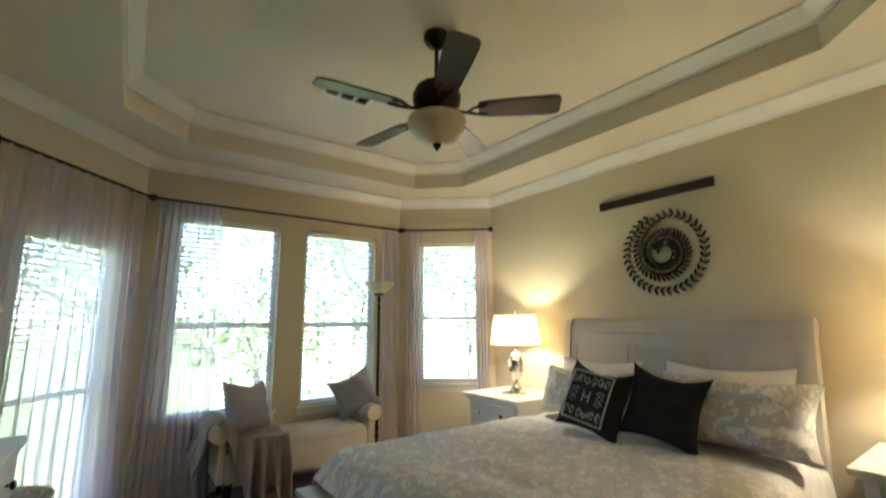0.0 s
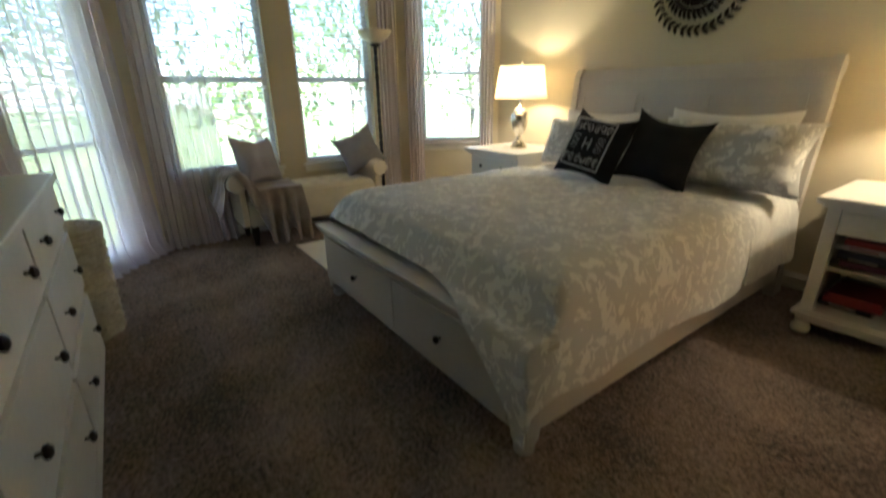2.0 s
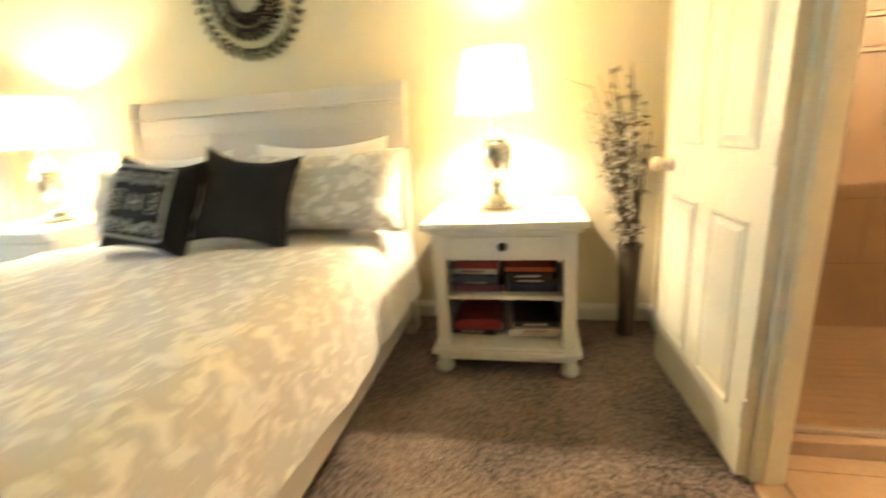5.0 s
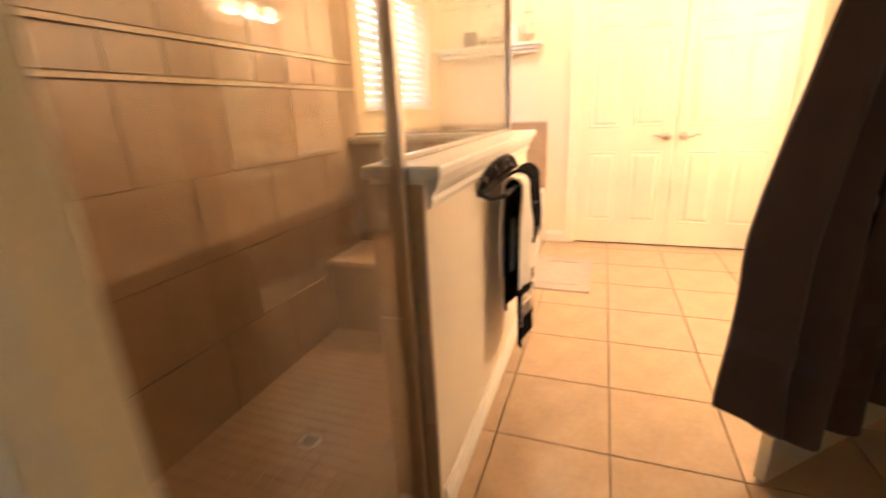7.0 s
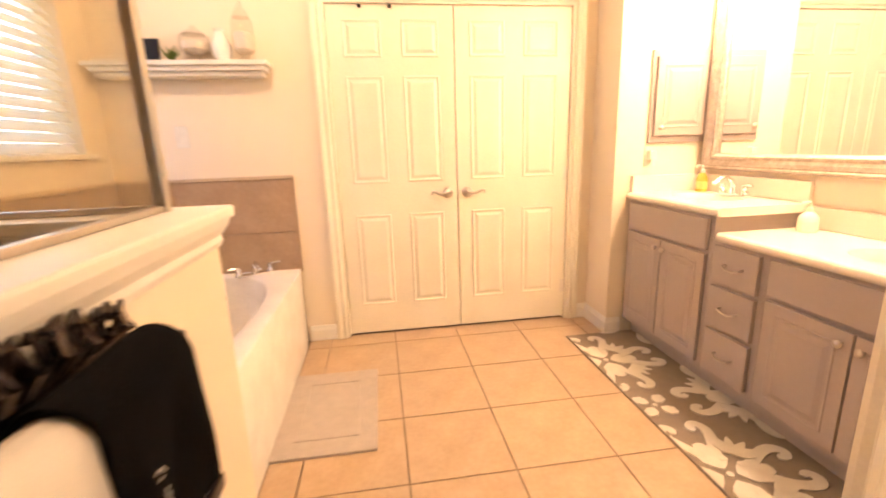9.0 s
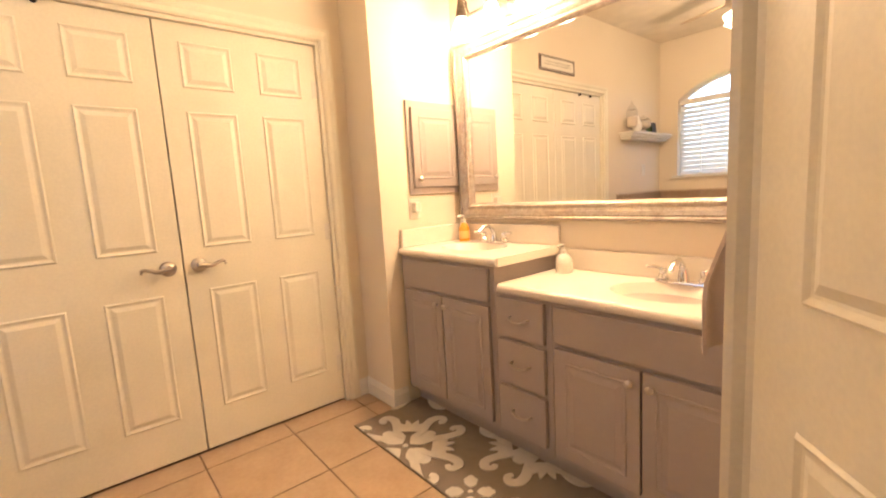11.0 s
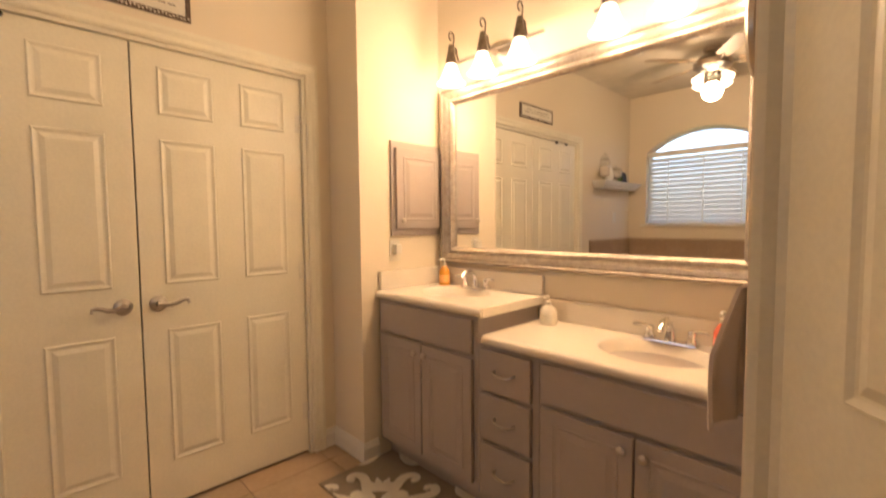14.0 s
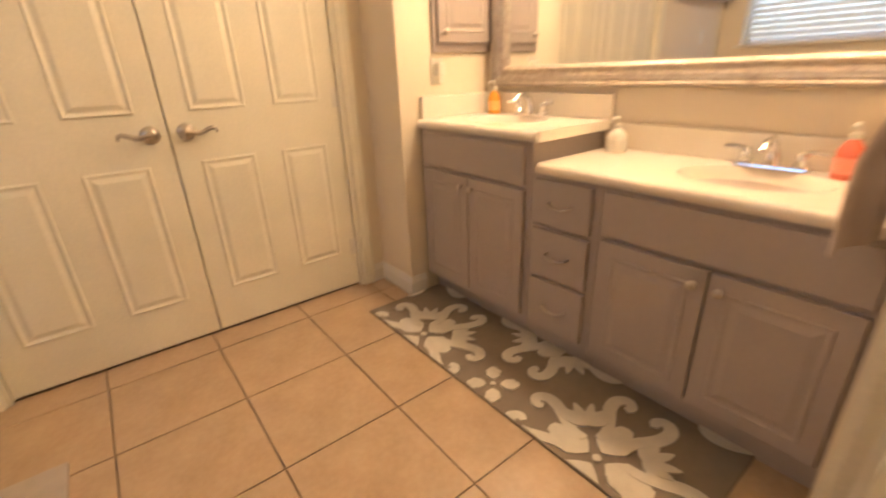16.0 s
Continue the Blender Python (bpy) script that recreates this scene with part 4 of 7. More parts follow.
# table lamps
def table_lamp(x, y, z, rt, rb, h0, h1, power, label):
    root = thing("table_lamp", label, "lamp", pose(x, y, z), "bedside lamps")
    b = B()
    lathe(b, [(0.075, 0.0), (0.078, 0.012), (0.06, 0.022), (0.05, 0.05), (0.024, 0.075), (0.022, 0.10)], 28)
    part("base", b, MERC, root, "", True)
    b = lathe(B(), [(0.022, 0.10), (0.04, 0.12), (0.062, 0.17), (0.078, 0.24), (0.080, 0.285), (0.066, 0.31), (0.05, 0.315)], 28)
    part("urn", b, MERC, root, "silvered mercury glass urn", True)
    b = lathe(B(), [(0.05, 0.316), (0.056, 0.325), (0.05, 0.345), (0.03, 0.36), (0.014, 0.375), (0.012, h0 + 0.02)], 24)
    part("neck", b, MERC, root, "", True)
    b = B()
    n = 40
    for q, dr in ((0, 0.0), (1, -0.002)):
        lo = [b.verts.new(((rb + dr) * math.cos(2 * math.pi * i / n), (rb + dr) * math.sin(2 * math.pi * i / n), h0)) for i in range(n)]
        hi = [b.verts.new(((rt + dr) * math.cos(2 * math.pi * i / n), (rt + dr) * math.sin(2 * math.pi * i / n), h1)) for i in range(n)]
        for i in range(n):
            b.faces.new((lo[i], lo[(i + 1) % n], hi[(i + 1) % n], hi[i]))
    sh = part("shade", b, SHADE, root, "cream drum shade", True)
    for r, zz in ((rb, h0), (rt, h1)):
        b = tube(B(), [(r * math.cos(2 * math.pi * i / 40), r * math.sin(2 * math.pi * i / 40), zz) for i in range(41)], 0.003, 6)
        part("rim", b, SHEETM, sh)
    b = tube(B(), [(0, 0, h0), (0, 0, h1 + 0.015)], 0.004, 6)
    for k in range(3):
        a = 2 * math.pi * k / 3
        tube(b, [(0, 0, h1 - 0.02), (rt * math.cos(a), rt * math.sin(a), h1)], 0.002, 5)
    part("harp", b, NICKEL, root)
    b = lathe(B(), [(0.006, h1 + 0.01), (0.012, h1 + 0.025), (0.007, h1 + 0.035), (0.0, h1 + 0.04)], 12)
    part("finial", b, NICKEL, root, "", True)
    zb = (h0 + h1) / 2
    b = lathe(B(), [(0.012, zb - 0.05), (0.03, zb - 0.01), (0.032, zb + 0.015), (0.018, zb + 0.042), (0.0, zb + 0.046)], 16)
    part("bulb", b, BULB, root, "lit warm bulb", True).visible_shadow = False
    lamp("bedside_light", "POINT", power, (x, y, z + zb), WARM, 0.035)


table_lamp(-0.975, -0.34, 0.737, 0.128, 0.170, 0.45, 0.715, LAMPW, "silvered glass table lamp with lit cream drum shade")
table_lamp(-3.635, -0.35, 0.737, 0.195, 0.235, 0.435, 0.705, LAMPW, "silvered glass table lamp with lit cream shade by the window")

# wall art: dark plank and a spiral wreath of metal leaves
b = B()
box(b, -2.87, -1.94, -0.02, 0.0, 2.335, 2.405, 0.003)
pl = tagged(part("wall_plank", b, DARKW), "long dark-stained wooden plaque on the wall", "wall sign")
wr = thing("wall_wreath", "round dark metal leaf spiral wall sculpture", "wall art", pose(-2.34, -0.012, 1.905))
lf = B()
prism(lf, [(0, 0), (0.014, 0.012), (0.03, 0.014), (0.048, 0.006), (0.055, 0), (0.046, -0.008), (0.03, -0.011), (0.014, -0.008)], -0.002, 0.002)
leaf_ob = None
stem_pts = []
for i in range(118):
    th = i * 0.165
    r = 0.30 if th < 5.6 else 0.215 * (1 - (th - 5.6) / 16.5) + 0.02
    if 5.6 <= th < 6.6:
        r = 0.30 + (0.215 - 0.30) * (th - 5.6)
    a = th + 1.9
    c = Vector((r * math.cos(a), 0, r * math.sin(a)))
    stem_pts.append(c)
    for side in (-1, 1):
        ang = math.degrees(a) + 90 + side * 42
        m = pose(c.x, -0.006 - 0.004 * (i % 3), c.z, 90, 0, 0) @ Matrix.Rotation(radians(ang), 4, "Z") @ Matrix.Rotation(0.35 * side, 4, "X")
        if leaf_ob is None:
            leaf_ob = part("leaf", lf, BRONZE, wr)
            leaf_ob.matrix_basis = m
        else:
            o = new("leaf", leaf_ob.data)
            o.parent, o.matrix_basis = wr, m
b = tube(B(), stem_pts, 0.003, 5)
part("stem", b, BRONZE, wr)
rr = random.Random(11)
for i in range(14):
    c = stem_pts[rr.randrange(len(stem_pts))]
    b = lathe(B(), [(0.0, -0.008), (0.009, -0.005), (0.012, 0), (0.009, 0.005), (0, 0.008)], 10, Matrix.Translation((c.x, -0.02, c.z)))
    part("bead", b, CHROME, wr, "clear shiny bead", True)

# ceiling fan
fan = thing("ceiling_fan", "dark bronze five-blade ceiling fan with alabaster bowl", "ceiling fan", pose(-2.57, -1.995, HT))
part("canopy", lathe(B(), [(0.075, 0.0), (0.078, -0.03), (0.06, -0.06), (0.028, -0.085), (0.018, -0.09)], 28), BRONZE, fan, "", True)
part("downrod", lathe(B(), [(0.013, -0.08), (0.013, -0.32)], 12), BRONZE, fan, "", True)
part("motor", lathe(B(), [(0.018, -0.29), (0.06, -0.31), (0.12, -0.34), (0.14, -0.39), (0.135, -0.44), (0.10, -0.48), (0.085, -0.50), (0.13, -0.515), (0.14, -0.535)], 32), BRONZE, fan, "", True)
part("bowl", lathe(B(), [(0.165, -0.535), (0.170, -0.55), (0.155, -0.60), (0.12, -0.645), (0.06, -0.675), (0.0, -0.685)], 36), ALAB, fan, "cream alabaster glass bowl", True)
part("finial", lathe(B(), [(0.022, -0.678), (0.026, -0.69), (0.012, -0.71), (0.0, -0.725)], 14), BRONZE, fan, "", True)
for k in range(5):
    a = 72 * k + FANTURN
    m = pose(0, 0, -0.485, 0, 0, a)
    outline = [(0.24, -0.055), (0.30, -0.066), (0.50, -0.075), (0.64, -0.078), (0.68, -0.072), (0.695, -0.05), (0.695, 0.05), (0.68, 0.072), (0.64, 0.078), (0.50, 0.075), (0.30, 0.066), (0.24, 0.055)]
    b = prism(B(), outline, -0.004, 0.004, Matrix.Rotation(radians(-13), 4, "X"))
    bl = part("blade", b, BLADE, fan, "dark walnut blade", m=m)
    b = B()
    tube(b, [(0.10, 0, 0.0), (0.17, 0, -0.015), (0.22, 0.03, -0.012), (0.29, 0.035, -0.012)], 0.009, 6)
    tube(b, [(0.17, 0, -0.015), (0.22, -0.03, -0.004), (0.29, -0.035, 0.0)], 0.009, 6)
    part("blade_arm", b, BRONZE, bl)
vt = thing("ceiling_vent", "white rectangular ceiling air register", "vent", pose(-3.48, -2.14, HT - 0.001, 0, 0, 90))
b = B()
for x0, x1, y0, y1 in ((-0.19, 0.19, -0.11, -0.08), (-0.19, 0.19, 0.08, 0.11), (-0.19, -0.16, -0.08, 0.08), (0.16, 0.19, -0.08, 0.08), (-0.07, -0.05, -0.08, 0.08), (0.05, 0.07, -0.08, 0.08)):
    box(b, x0, x1, y0, y1, -0.012, 0)
part("frame", b, TRIM, vt)
# black sheet that stands in for the shade behind the slats
b = B()
box(b, -0.16, 0.16, -0.08, 0.08, -0.002, 0.0)
part("duct_shade", b, BLACKM, vt)
for k in range(7):
    b = B()
    box(b, -0.16, 0.16, -0.009, 0.009, -0.001, 0.001)
    part("slat", b, NICKEL, vt, m=pose(0, -0.07 + k * 0.0235, -0.007, 35))

# curtain rods and sheers
def rod(name, p0, p1, z=2.42):
    p0, p1 = Vector((*p0, z)), Vector((*p1, z))
    d = (p1 - p0).normalized()
    root = thing("curtain_rod", "dark iron curtain rod with ball finials", "curtain rod", group="bay curtain rods")
    part("rod", tube(B(), [p0, p1], 0.0105, 10), BLACKM, root, "", True)
    for p, s in ((p0, -1), (p1, 1)):
        rot = (d * s).to_track_quat("Z", "Y").to_matrix().to_4x4()
        part("finial", lathe(B(), [(0.012, 0.0), (0.02, 0.008), (0.012, 0.016), (0.026, 0.028), (0.031, 0.045), (0.024, 0.062), (0.0, 0.07)], 14, Matrix.Translation(p) @ rot), BLACKM, root, "", True)
    n = Vector((d.y, -d.x, 0))
    for p in (p0 + d * 0.05, p1 - d * 0.05):
        b = tube(B(), [p, p + n * 0.075], 0.007, 6)
        box(b, -0.015, 0.015, -0.015, 0.015, -0.03, 0.03, 0.003, Matrix.Translation(p + n * 0.072))
        part("bracket", b, BLACKM, root)


def curtain(label, p0, p1, seed, z0=0.012, z1=2.435, waves=9, amp=0.035, flare=0.0, pull=0.0):
    p0, p1 = Vector((*p0, 0)), Vector((*p1, 0))
    d = p1 - p0
    n = Vector((-d.y, d.x, 0)).normalized()

    def fn(u, v):
        k = 1 - v
        s = u + flare * k * (u - 0.5) + pull * k * k
        ph = u * waves * 2 * math.pi + seed + 1.4 * noise.noise((u * 3, v * 1.3, seed)) * k
        off = amp * (0.35 + 0.65 * k) * (math.sin(ph) + 0.35 * math.sin(2.3 * ph + seed))
        off += 0.03 * noise.noise((u * 4 + seed, v * 2, 1.0)) * k
        if v > 0.975:
            off *= 0.4
        q = p0 + d * s + n * off
        z = z0 + (z1 - z0) * v
        if v < 0.04:
            q += n * 0.06 * (0.04 - v) / 0.04
        return (q.x, q.y, z)

    b = sheet(B(), waves * 9, 40, fn)
    return tagged(part("curtain", b, SHEER, None, "", True), label, "curtain", "bay sheers")


def along(p0, p1, s, out):
    p0, p1 = Vector(p0), Vector(p1)
    d = (p1 - p0).normalized()
    n = Vector((-d.y, d.x))
    q = p0 + d * s + n * out
    return (q.x, q.y)


RO = 0.075
rod("a", along(NW0, NW1, 0.06, RO), along(NW0, NW1, 0.98, RO))
rod("b", along(NW1, SW1, 0.07, RO), along(NW1, SW1, 2.36, RO))
rod("c", along(SW1, SW0, 0.07, RO), along(SW1, SW0, 1.22, RO))
curtain("mauve-grey sheer gathered beside the narrow window", along(NW0, NW1, 0.06, RO), along(NW0, NW1, 0.20, RO), 1.0, waves=4, amp=0.02)
curtain("mauve-grey sheer gathered in the bay corner", along(NW0, NW1, 0.80, RO), along(NW0, NW1, 0.97, RO), 2.0, waves=5, amp=0.022)
curtain("mauve-grey sheer gathered in the bay corner", along(NW1, SW1, 0.06, RO), along(NW1, SW1, 0.26, RO), 3.0, waves=4, amp=0.02)
curtain("mauve-grey sheer hanging over part of the window", along(NW1, SW1, 1.88, RO), along(NW1, SW1, 2.34, RO), 4.0, waves=9, amp=0.03, flare=0.25)
curtain("mauve-grey sheer spread across the patio door", along(SW1, SW0, 0.10, RO), along(SW1, SW0, 1.20, RO), 5.0, waves=13, amp=0.035, flare=0.12)

# bench with rolled arms
bench = thing("bench", "cream tufted storage bench with rolled arms", "bench", pose(-4.70, -2.02, 0))
b = B()
box(b, -0.22, 0.20, -0.595, 0.595, 0.17, 0.40, 0.015)
part("body", b, LINEN, bench, "", True)


def tuft(u, v):
    x, y = -0.225 + 0.44 * u, -0.575 + 1.15 * v
    z = 0.47
    for i in range(7):
        for j in range(2):
            tx, ty = -0.11 + 0.2 * j, -0.48 + 0.16 * i
            z -= 0.028 * math.exp(-((x - tx) ** 2 + (y - ty) ** 2) / 0.0016)
    edge = min(u, 1 - u, v, 1 - v)
    z -= 0.05 * max(0.0, 1 - edge / 0.05) ** 2
    return (x, y, z)


b = sheet(B(), 34, 80, tuft)
box(b, -0.225, 0.215, -0.575, 0.575, 0.402, 0.425, 0.008)
part("seat", b, LINEN, bench, "cream button-tufted seat", True)
for s in (-1, 1):
    b = B()
    box(b, -0.22, 0.20, s * 0.595 - 0.025 + s * 0.028, s * 0.595 + 0.025 + s * 0.028, 0.18, 0.56, 0.01)
    lathe(b, [(0.0, -0.235), (0.07, -0.232), (0.078, -0.22), (0.078, 0.21), (0.07, 0.222), (0.0, 0.225)], 24, Matrix.Translation((0, s * 0.65, 0.555)) @ Matrix.Rotation(radians(90), 4, "Y"))
    part("arm", b, LINEN, bench, "", True)
for x in (-0.18, 0.16):
    for y in (-0.56, 0.56):
        b = lathe(B(), [(0.018, 0.0), (0.03, 0.09), (0.034, 0.17)], 12, Matrix.Translation((x, y, 0)))
        part("leg", b, DARKW, bench, "dark wooden leg", True)
cushion("cushion", "mauve-grey square cushion leaning on the bench arm", -4.72, -2.40, 0.475, 0.46, 0.46, 0.17, 20, 122, GREYC, 21, group="bench cushions", roll=6, pinch=0.17)
cushion("cushion", "mauve-grey square cushion tipped on its corner on the bench", -4.64, -1.42, 0.53, 0.43, 0.43, 0.17, 22, 66, GREYC, 22, group="bench cushions", roll=-24, pinch=0.17)

def throw(u, v):
    # v runs from the outer side over the arm down to the seat; u along the arm, past the front edge
    s = v * 1.02
    r = 0.098
    wrinkle = 0.016 * math.sin(u * 17 + 3 * noise.noise((u * 2, v * 2, 5.0))) + 0.012 * noise.noise((u * 6, v * 5, 2.0))
    if s < 0.20:
        y, z = -r - 0.07 * ((0.20 - s) / 0.20) ** 1.5, 0.555 - (0.20 - s) * (0.8 + 0.5 * u)
    elif s < 0.20 + math.pi * r * 0.75:
        a = (s - 0.20) / r
        y, z = -r * math.cos(a), 0.555 + r * math.sin(a)
    else:
        k = s - 0.20 - math.pi * r * 0.75
        y, z = r * 0.71 + 0.75 * k, max(0.49, 0.555 + r * 0.71 - 1.1 * k)
    reach = 0.19 + 0.62 * min(1.0, max(0.0, (s - 0.30) / 0.25)) ** 1.2
    x = -0.19 + u * (reach + 0.19) + 0.02 * noise.noise((v * 6, u * 2, 1.0))
    if x > 0.235:
        over = x - 0.235
        z -= over * (0.78 + 0.30 * noise.noise((v * 7, 0.0, 4.0)))
        x = 0.245 + 0.035 * math.sin(v * 44 + 3 * u) * min(1.0, over * 4) + 0.03 * min(1.0, over * 3) + 0.06 * over
        y += 0.05 * over
    return (x, -0.65 + y - wrinkle * (0.5 if s < 0.2 else 0.15), max(0.03, z + wrinkle * 0.8))


b = sheet(B(), 60, 56, throw, 0.012)
tb = part("throw_blanket", b, THROW, None, "", True)
tb.matrix_basis = pose(-4.70, -2.02, 0)
tagged(tb, "taupe fleece throw draped over the bench arm", "blanket")

# floor lamp
fl = thing("floor_lamp", "black twisted torchiere floor lamp with alabaster bowl", "floor lamp", pose(-4.80, -1.175, 0))
part("base", lathe(B(), [(0.11, 0.0), (0.112, 0.012), (0.10, 0.03), (0.04, 0.05), (0.02, 0.08)], 28), BLACKM, fl, "", True)
b = lathe(B(), [(0.013, 0.06)] + [(0.013 + 0.008 * (0.5 + 0.5 * math.sin(i * 1.57)), 0.08 + i * 0.02) for i in range(78)] + [(0.013, 1.66)], 12)
lathe(b, [(0.02, 1.655), (0.05, 1.67), (0.055, 1.685), (0.03, 1.69)], 18)
part("pole", b, BLACKM, fl, "", True)
b = lathe(B(), [(0.03, 1.688), (0.07, 1.70), (0.12, 1.735), (0.158, 1.785), (0.168, 1.80), (0.160, 1.80), (0.11, 1.742), (0.05, 1.705), (0.0, 1.70)], 32)
part("bowl", b, ALAB, fl, "cream alabaster glass bowl", True)

# dresser
dr = thing("dresser", "white painted six-drawer dresser with dark knobs", "dresser", pose(0, 0, 0))
X0, X1, YF = -3.28, -1.54, -3.66
b = B()
box(b, X0, X1, -4.09, YF, 0.06, 0.885, 0.004)
part("body", b, WHITEF, dr)
b = B()
box(b, X0 - 0.03, X1 + 0.03, -4.10, YF + 0.03, 0.886, 0.92, 0.007)
part("top", b, WHITEF, dr)
b = B()
box(b, X0 - 0.01, X1 + 0.01, -4.09, YF + 0.012, 0.012, 0.085, 0.004)
part("plinth", b, WHITEF, dr)
for row, (z0, z1) in enumerate(((0.70, 0.872), (0.385, 0.65), (0.10, 0.345))):
    for x0, x1, ks in ((X0 + 0.03, -2.405, (-3.06, -2.57)), (-2.375, X1 - 0.03, (-2.22, -1.77))):
        b = B()
        box(b, x0, x1, YF, YF + 0.014, z0, z1, 0.003)
        d = part("drawer_front", b, WHITEF, dr)
        for kx in ks:
            part("knob", knob_bm(Matrix.Translation((kx, YF + 0.014, (z0 + z1) / 2)) @ Matrix.Rotation(radians(-90), 4, "X"), 0.017), BRONZE, d, "dark bronze knob", True)

# wicker hamper
hp = thing("hamper", "ivory woven wicker laundry hamper with lid", "hamper", pose(-3.53, -3.73, 0))
b = B()
zs = 0.02
k = 0
while zs < 0.56:
    r = 0.165 + 0.03 * zs
    tube(b, [((r + 0.008 * math.sin(i * math.pi * 0.75 + k * math.pi)) * math.cos(2 * math.pi * i / 32), (r + 0.008 * math.sin(i * math.pi * 0.75 + k * math.pi)) * math.sin(2 * math.pi * i / 32), zs + 0.004 * math.sin(i * 2.1 + k)) for i in range(33)], 0.0125, 6)
    zs += 0.024
    k += 1
part("body", b, WICKER, hp, "", True)
b = lathe(B(), [(0.155, 0.02), (0.175, 0.57)], 24)
part("lining", b, LINEN, hp)
b = B()
for i in range(7):
    r = 0.188 - i * 0.027
    tube(b, [(r * math.cos(2 * math.pi * q / 28), r * math.sin(2 * math.pi * q / 28), 0.60 + 0.004 * i) for q in range(29)], 0.013, 6)
tube(b, [(0.186 * math.cos(2 * math.pi * q / 28), 0.186 * math.sin(2 * math.pi * q / 28), 0.578) for q in range(29)], 0.013, 6)
part("lid", b, WICKER, hp, "", True)

# small rug under the bed's far side
b = B()
box(b, -4.28, -3.0, -2.33, -1.2, 0.002, 0.02, 0.008)
tagged(part("area_rug", b, LINEN), "small cream rug beside the bed", "rug")

# tall dried branches in a slim dark vase
vs = thing("floor_vase", "slim dark bundle of dried branches with ivory blossoms", "vase", pose(-0.32, -0.17, 0))
part("vase", lathe(B(), [(0.045, 0.0), (0.05, 0.01), (0.043, 0.05), (0.046, 0.25), (0.055, 0.46), (0.060, 0.50), (0.052, 0.50), (0.045, 0.46)], 20, None, 0.05, 9), SOIL, vs, "dark ribbed wooden vase", True)
rr = random.Random(4)
for i in range(34):
    a = rr.random() * 6.28
    lean = rr.uniform(0.02, 0.11)
    top = rr.uniform(0.95, 1.36)
    tips = [(0.02 * math.cos(a) + lean * math.cos(a) * (f ** 1.7) * 1.3 - 0.10 * f * f, 0.02 * math.sin(a) + min(0.10, lean * math.sin(a) * f ** 1.7) - 0.08 * f * f, 0.40 + (top - 0.40) * f) for f in (0, 0.25, 0.5, 0.75, 1.0)]
    if i % 9 == 0:
        tips.append((tips[-1][0] - 0.14, tips[-1][1] - 0.05, tips[-1][2] + 0.05))
    b = tube(B(), tips, 0.006, 5, 0.25)
    br = part("branch", b, SOIL, vs)
    b = B()
    for q in range(16):
        f = rr.uniform(0.1, 1.0)
        p = Vector(tips[0]).lerp(Vector(tips[4]), f) + Vector((rr.uniform(-0.03, 0.03), rr.uniform(-0.03, 0.02), rr.uniform(-0.02, 0.02)))
        for h in range(4):
            dirv = Vector((rr.uniform(-1, 1), rr.uniform(-1, 1), rr.uniform(-0.6, 1))).normalized()
            sid = dirv.cross(Vector((0.3, 0.5, 0.8))).normalized()
            l = rr.uniform(0.014, 0.026)
            vv = [b.verts.new(p), b.verts.new(p + dirv * l * 0.5 + sid * l * 0.3), b.verts.new(p + dirv * l), b.verts.new(p + dirv * l * 0.5 - sid * l * 0.3)]
            b.faces.new(vv)
    part("blossom", b, BLOSSOM if i % 2 else SOIL, br)

# outside: lawn, shrubs and trees
b = B()
box(b, -90, 60, -70, 90, -0.6, -0.45)
setting("ground", b, GRASS, "sunlit lawn outside the windows", "lawn")


def tree(x, y, h, seed, r=0.075, leaves=900, crown=(2.2, 2.2)):
    root = thing("tree", "leafy green garden tree in sunlight", "tree", pose(x, y, -0.46), "garden trees")
    rn = random.Random(seed)
    b = tube(B(), [(0, 0, 0), (0.1, 0.05, h * 0.3), (0.05, -0.08, h * 0.55), (0.15, 0, h * 0.85)], r, 8, 0.35)
    ends = []
    for i in range(9):
        z0 = h * rn.uniform(0.3, 0.8)
        a = rn.random() * 6.28
        l = rn.uniform(0.9, 1.0) * crown[0]
        p1 = Vector((l * 0.5 * math.cos(a), l * 0.5 * math.sin(a), z0 + 0.35))
        p2 = Vector((l * math.cos(a), l * math.sin(a), z0 + rn.uniform(0.4, 1.1)))
        tube(b, [(0.08, 0, z0), p1, p2], r * 0.4, 6, 0.25)
        ends += [p1, p2, (p1 + p2) / 2]
    part("trunk", b, BARK, root, "", True)
    verts, faces = [], []
    for i in range(leaves):
        e = ends[rn.randrange(len(ends))]
        p = e + Vector((rn.gauss(0, 0.35), rn.gauss(0, 0.35), rn.gauss(0.1, 0.35)))
        q = Euler((rn.random() * 6, rn.random() * 6, rn.random() * 6)).to_matrix()
        l, w = rn.uniform(0.05, 0.10), rn.uniform(0.025, 0.04)
        k = len(verts)
        verts += [p + q @ Vector(v) for v in ((-l, 0, 0), (0, -w, 0.008), (l, 0, 0), (0, w, 0.008))]
        faces.append((k, k + 1, k + 2, k + 3))
    me = bpy.data.meshes.new("crown")
    me.from_pydata([tuple(v) for v in verts], [], faces)
    me.materials.append(LEAF)
    o = new("crown", me)
    o.parent = root


for i, (x, y, h) in enumerate([(-8.2, -1.6, 3.2), (-9.5, -3.6, 4.0), (-8.8, 0.6, 3.6), (-7.2, 2.2, 3.4), (-10.8, -0.6, 5.0), (-11.5, -5.5, 4.4), (-9.0, 3.4, 4.4), (-12.5, 2.0, 5.2), (-8.5, -6.5, 3.6)]):
    tree(x, y, h, i + 1, leaves=800)


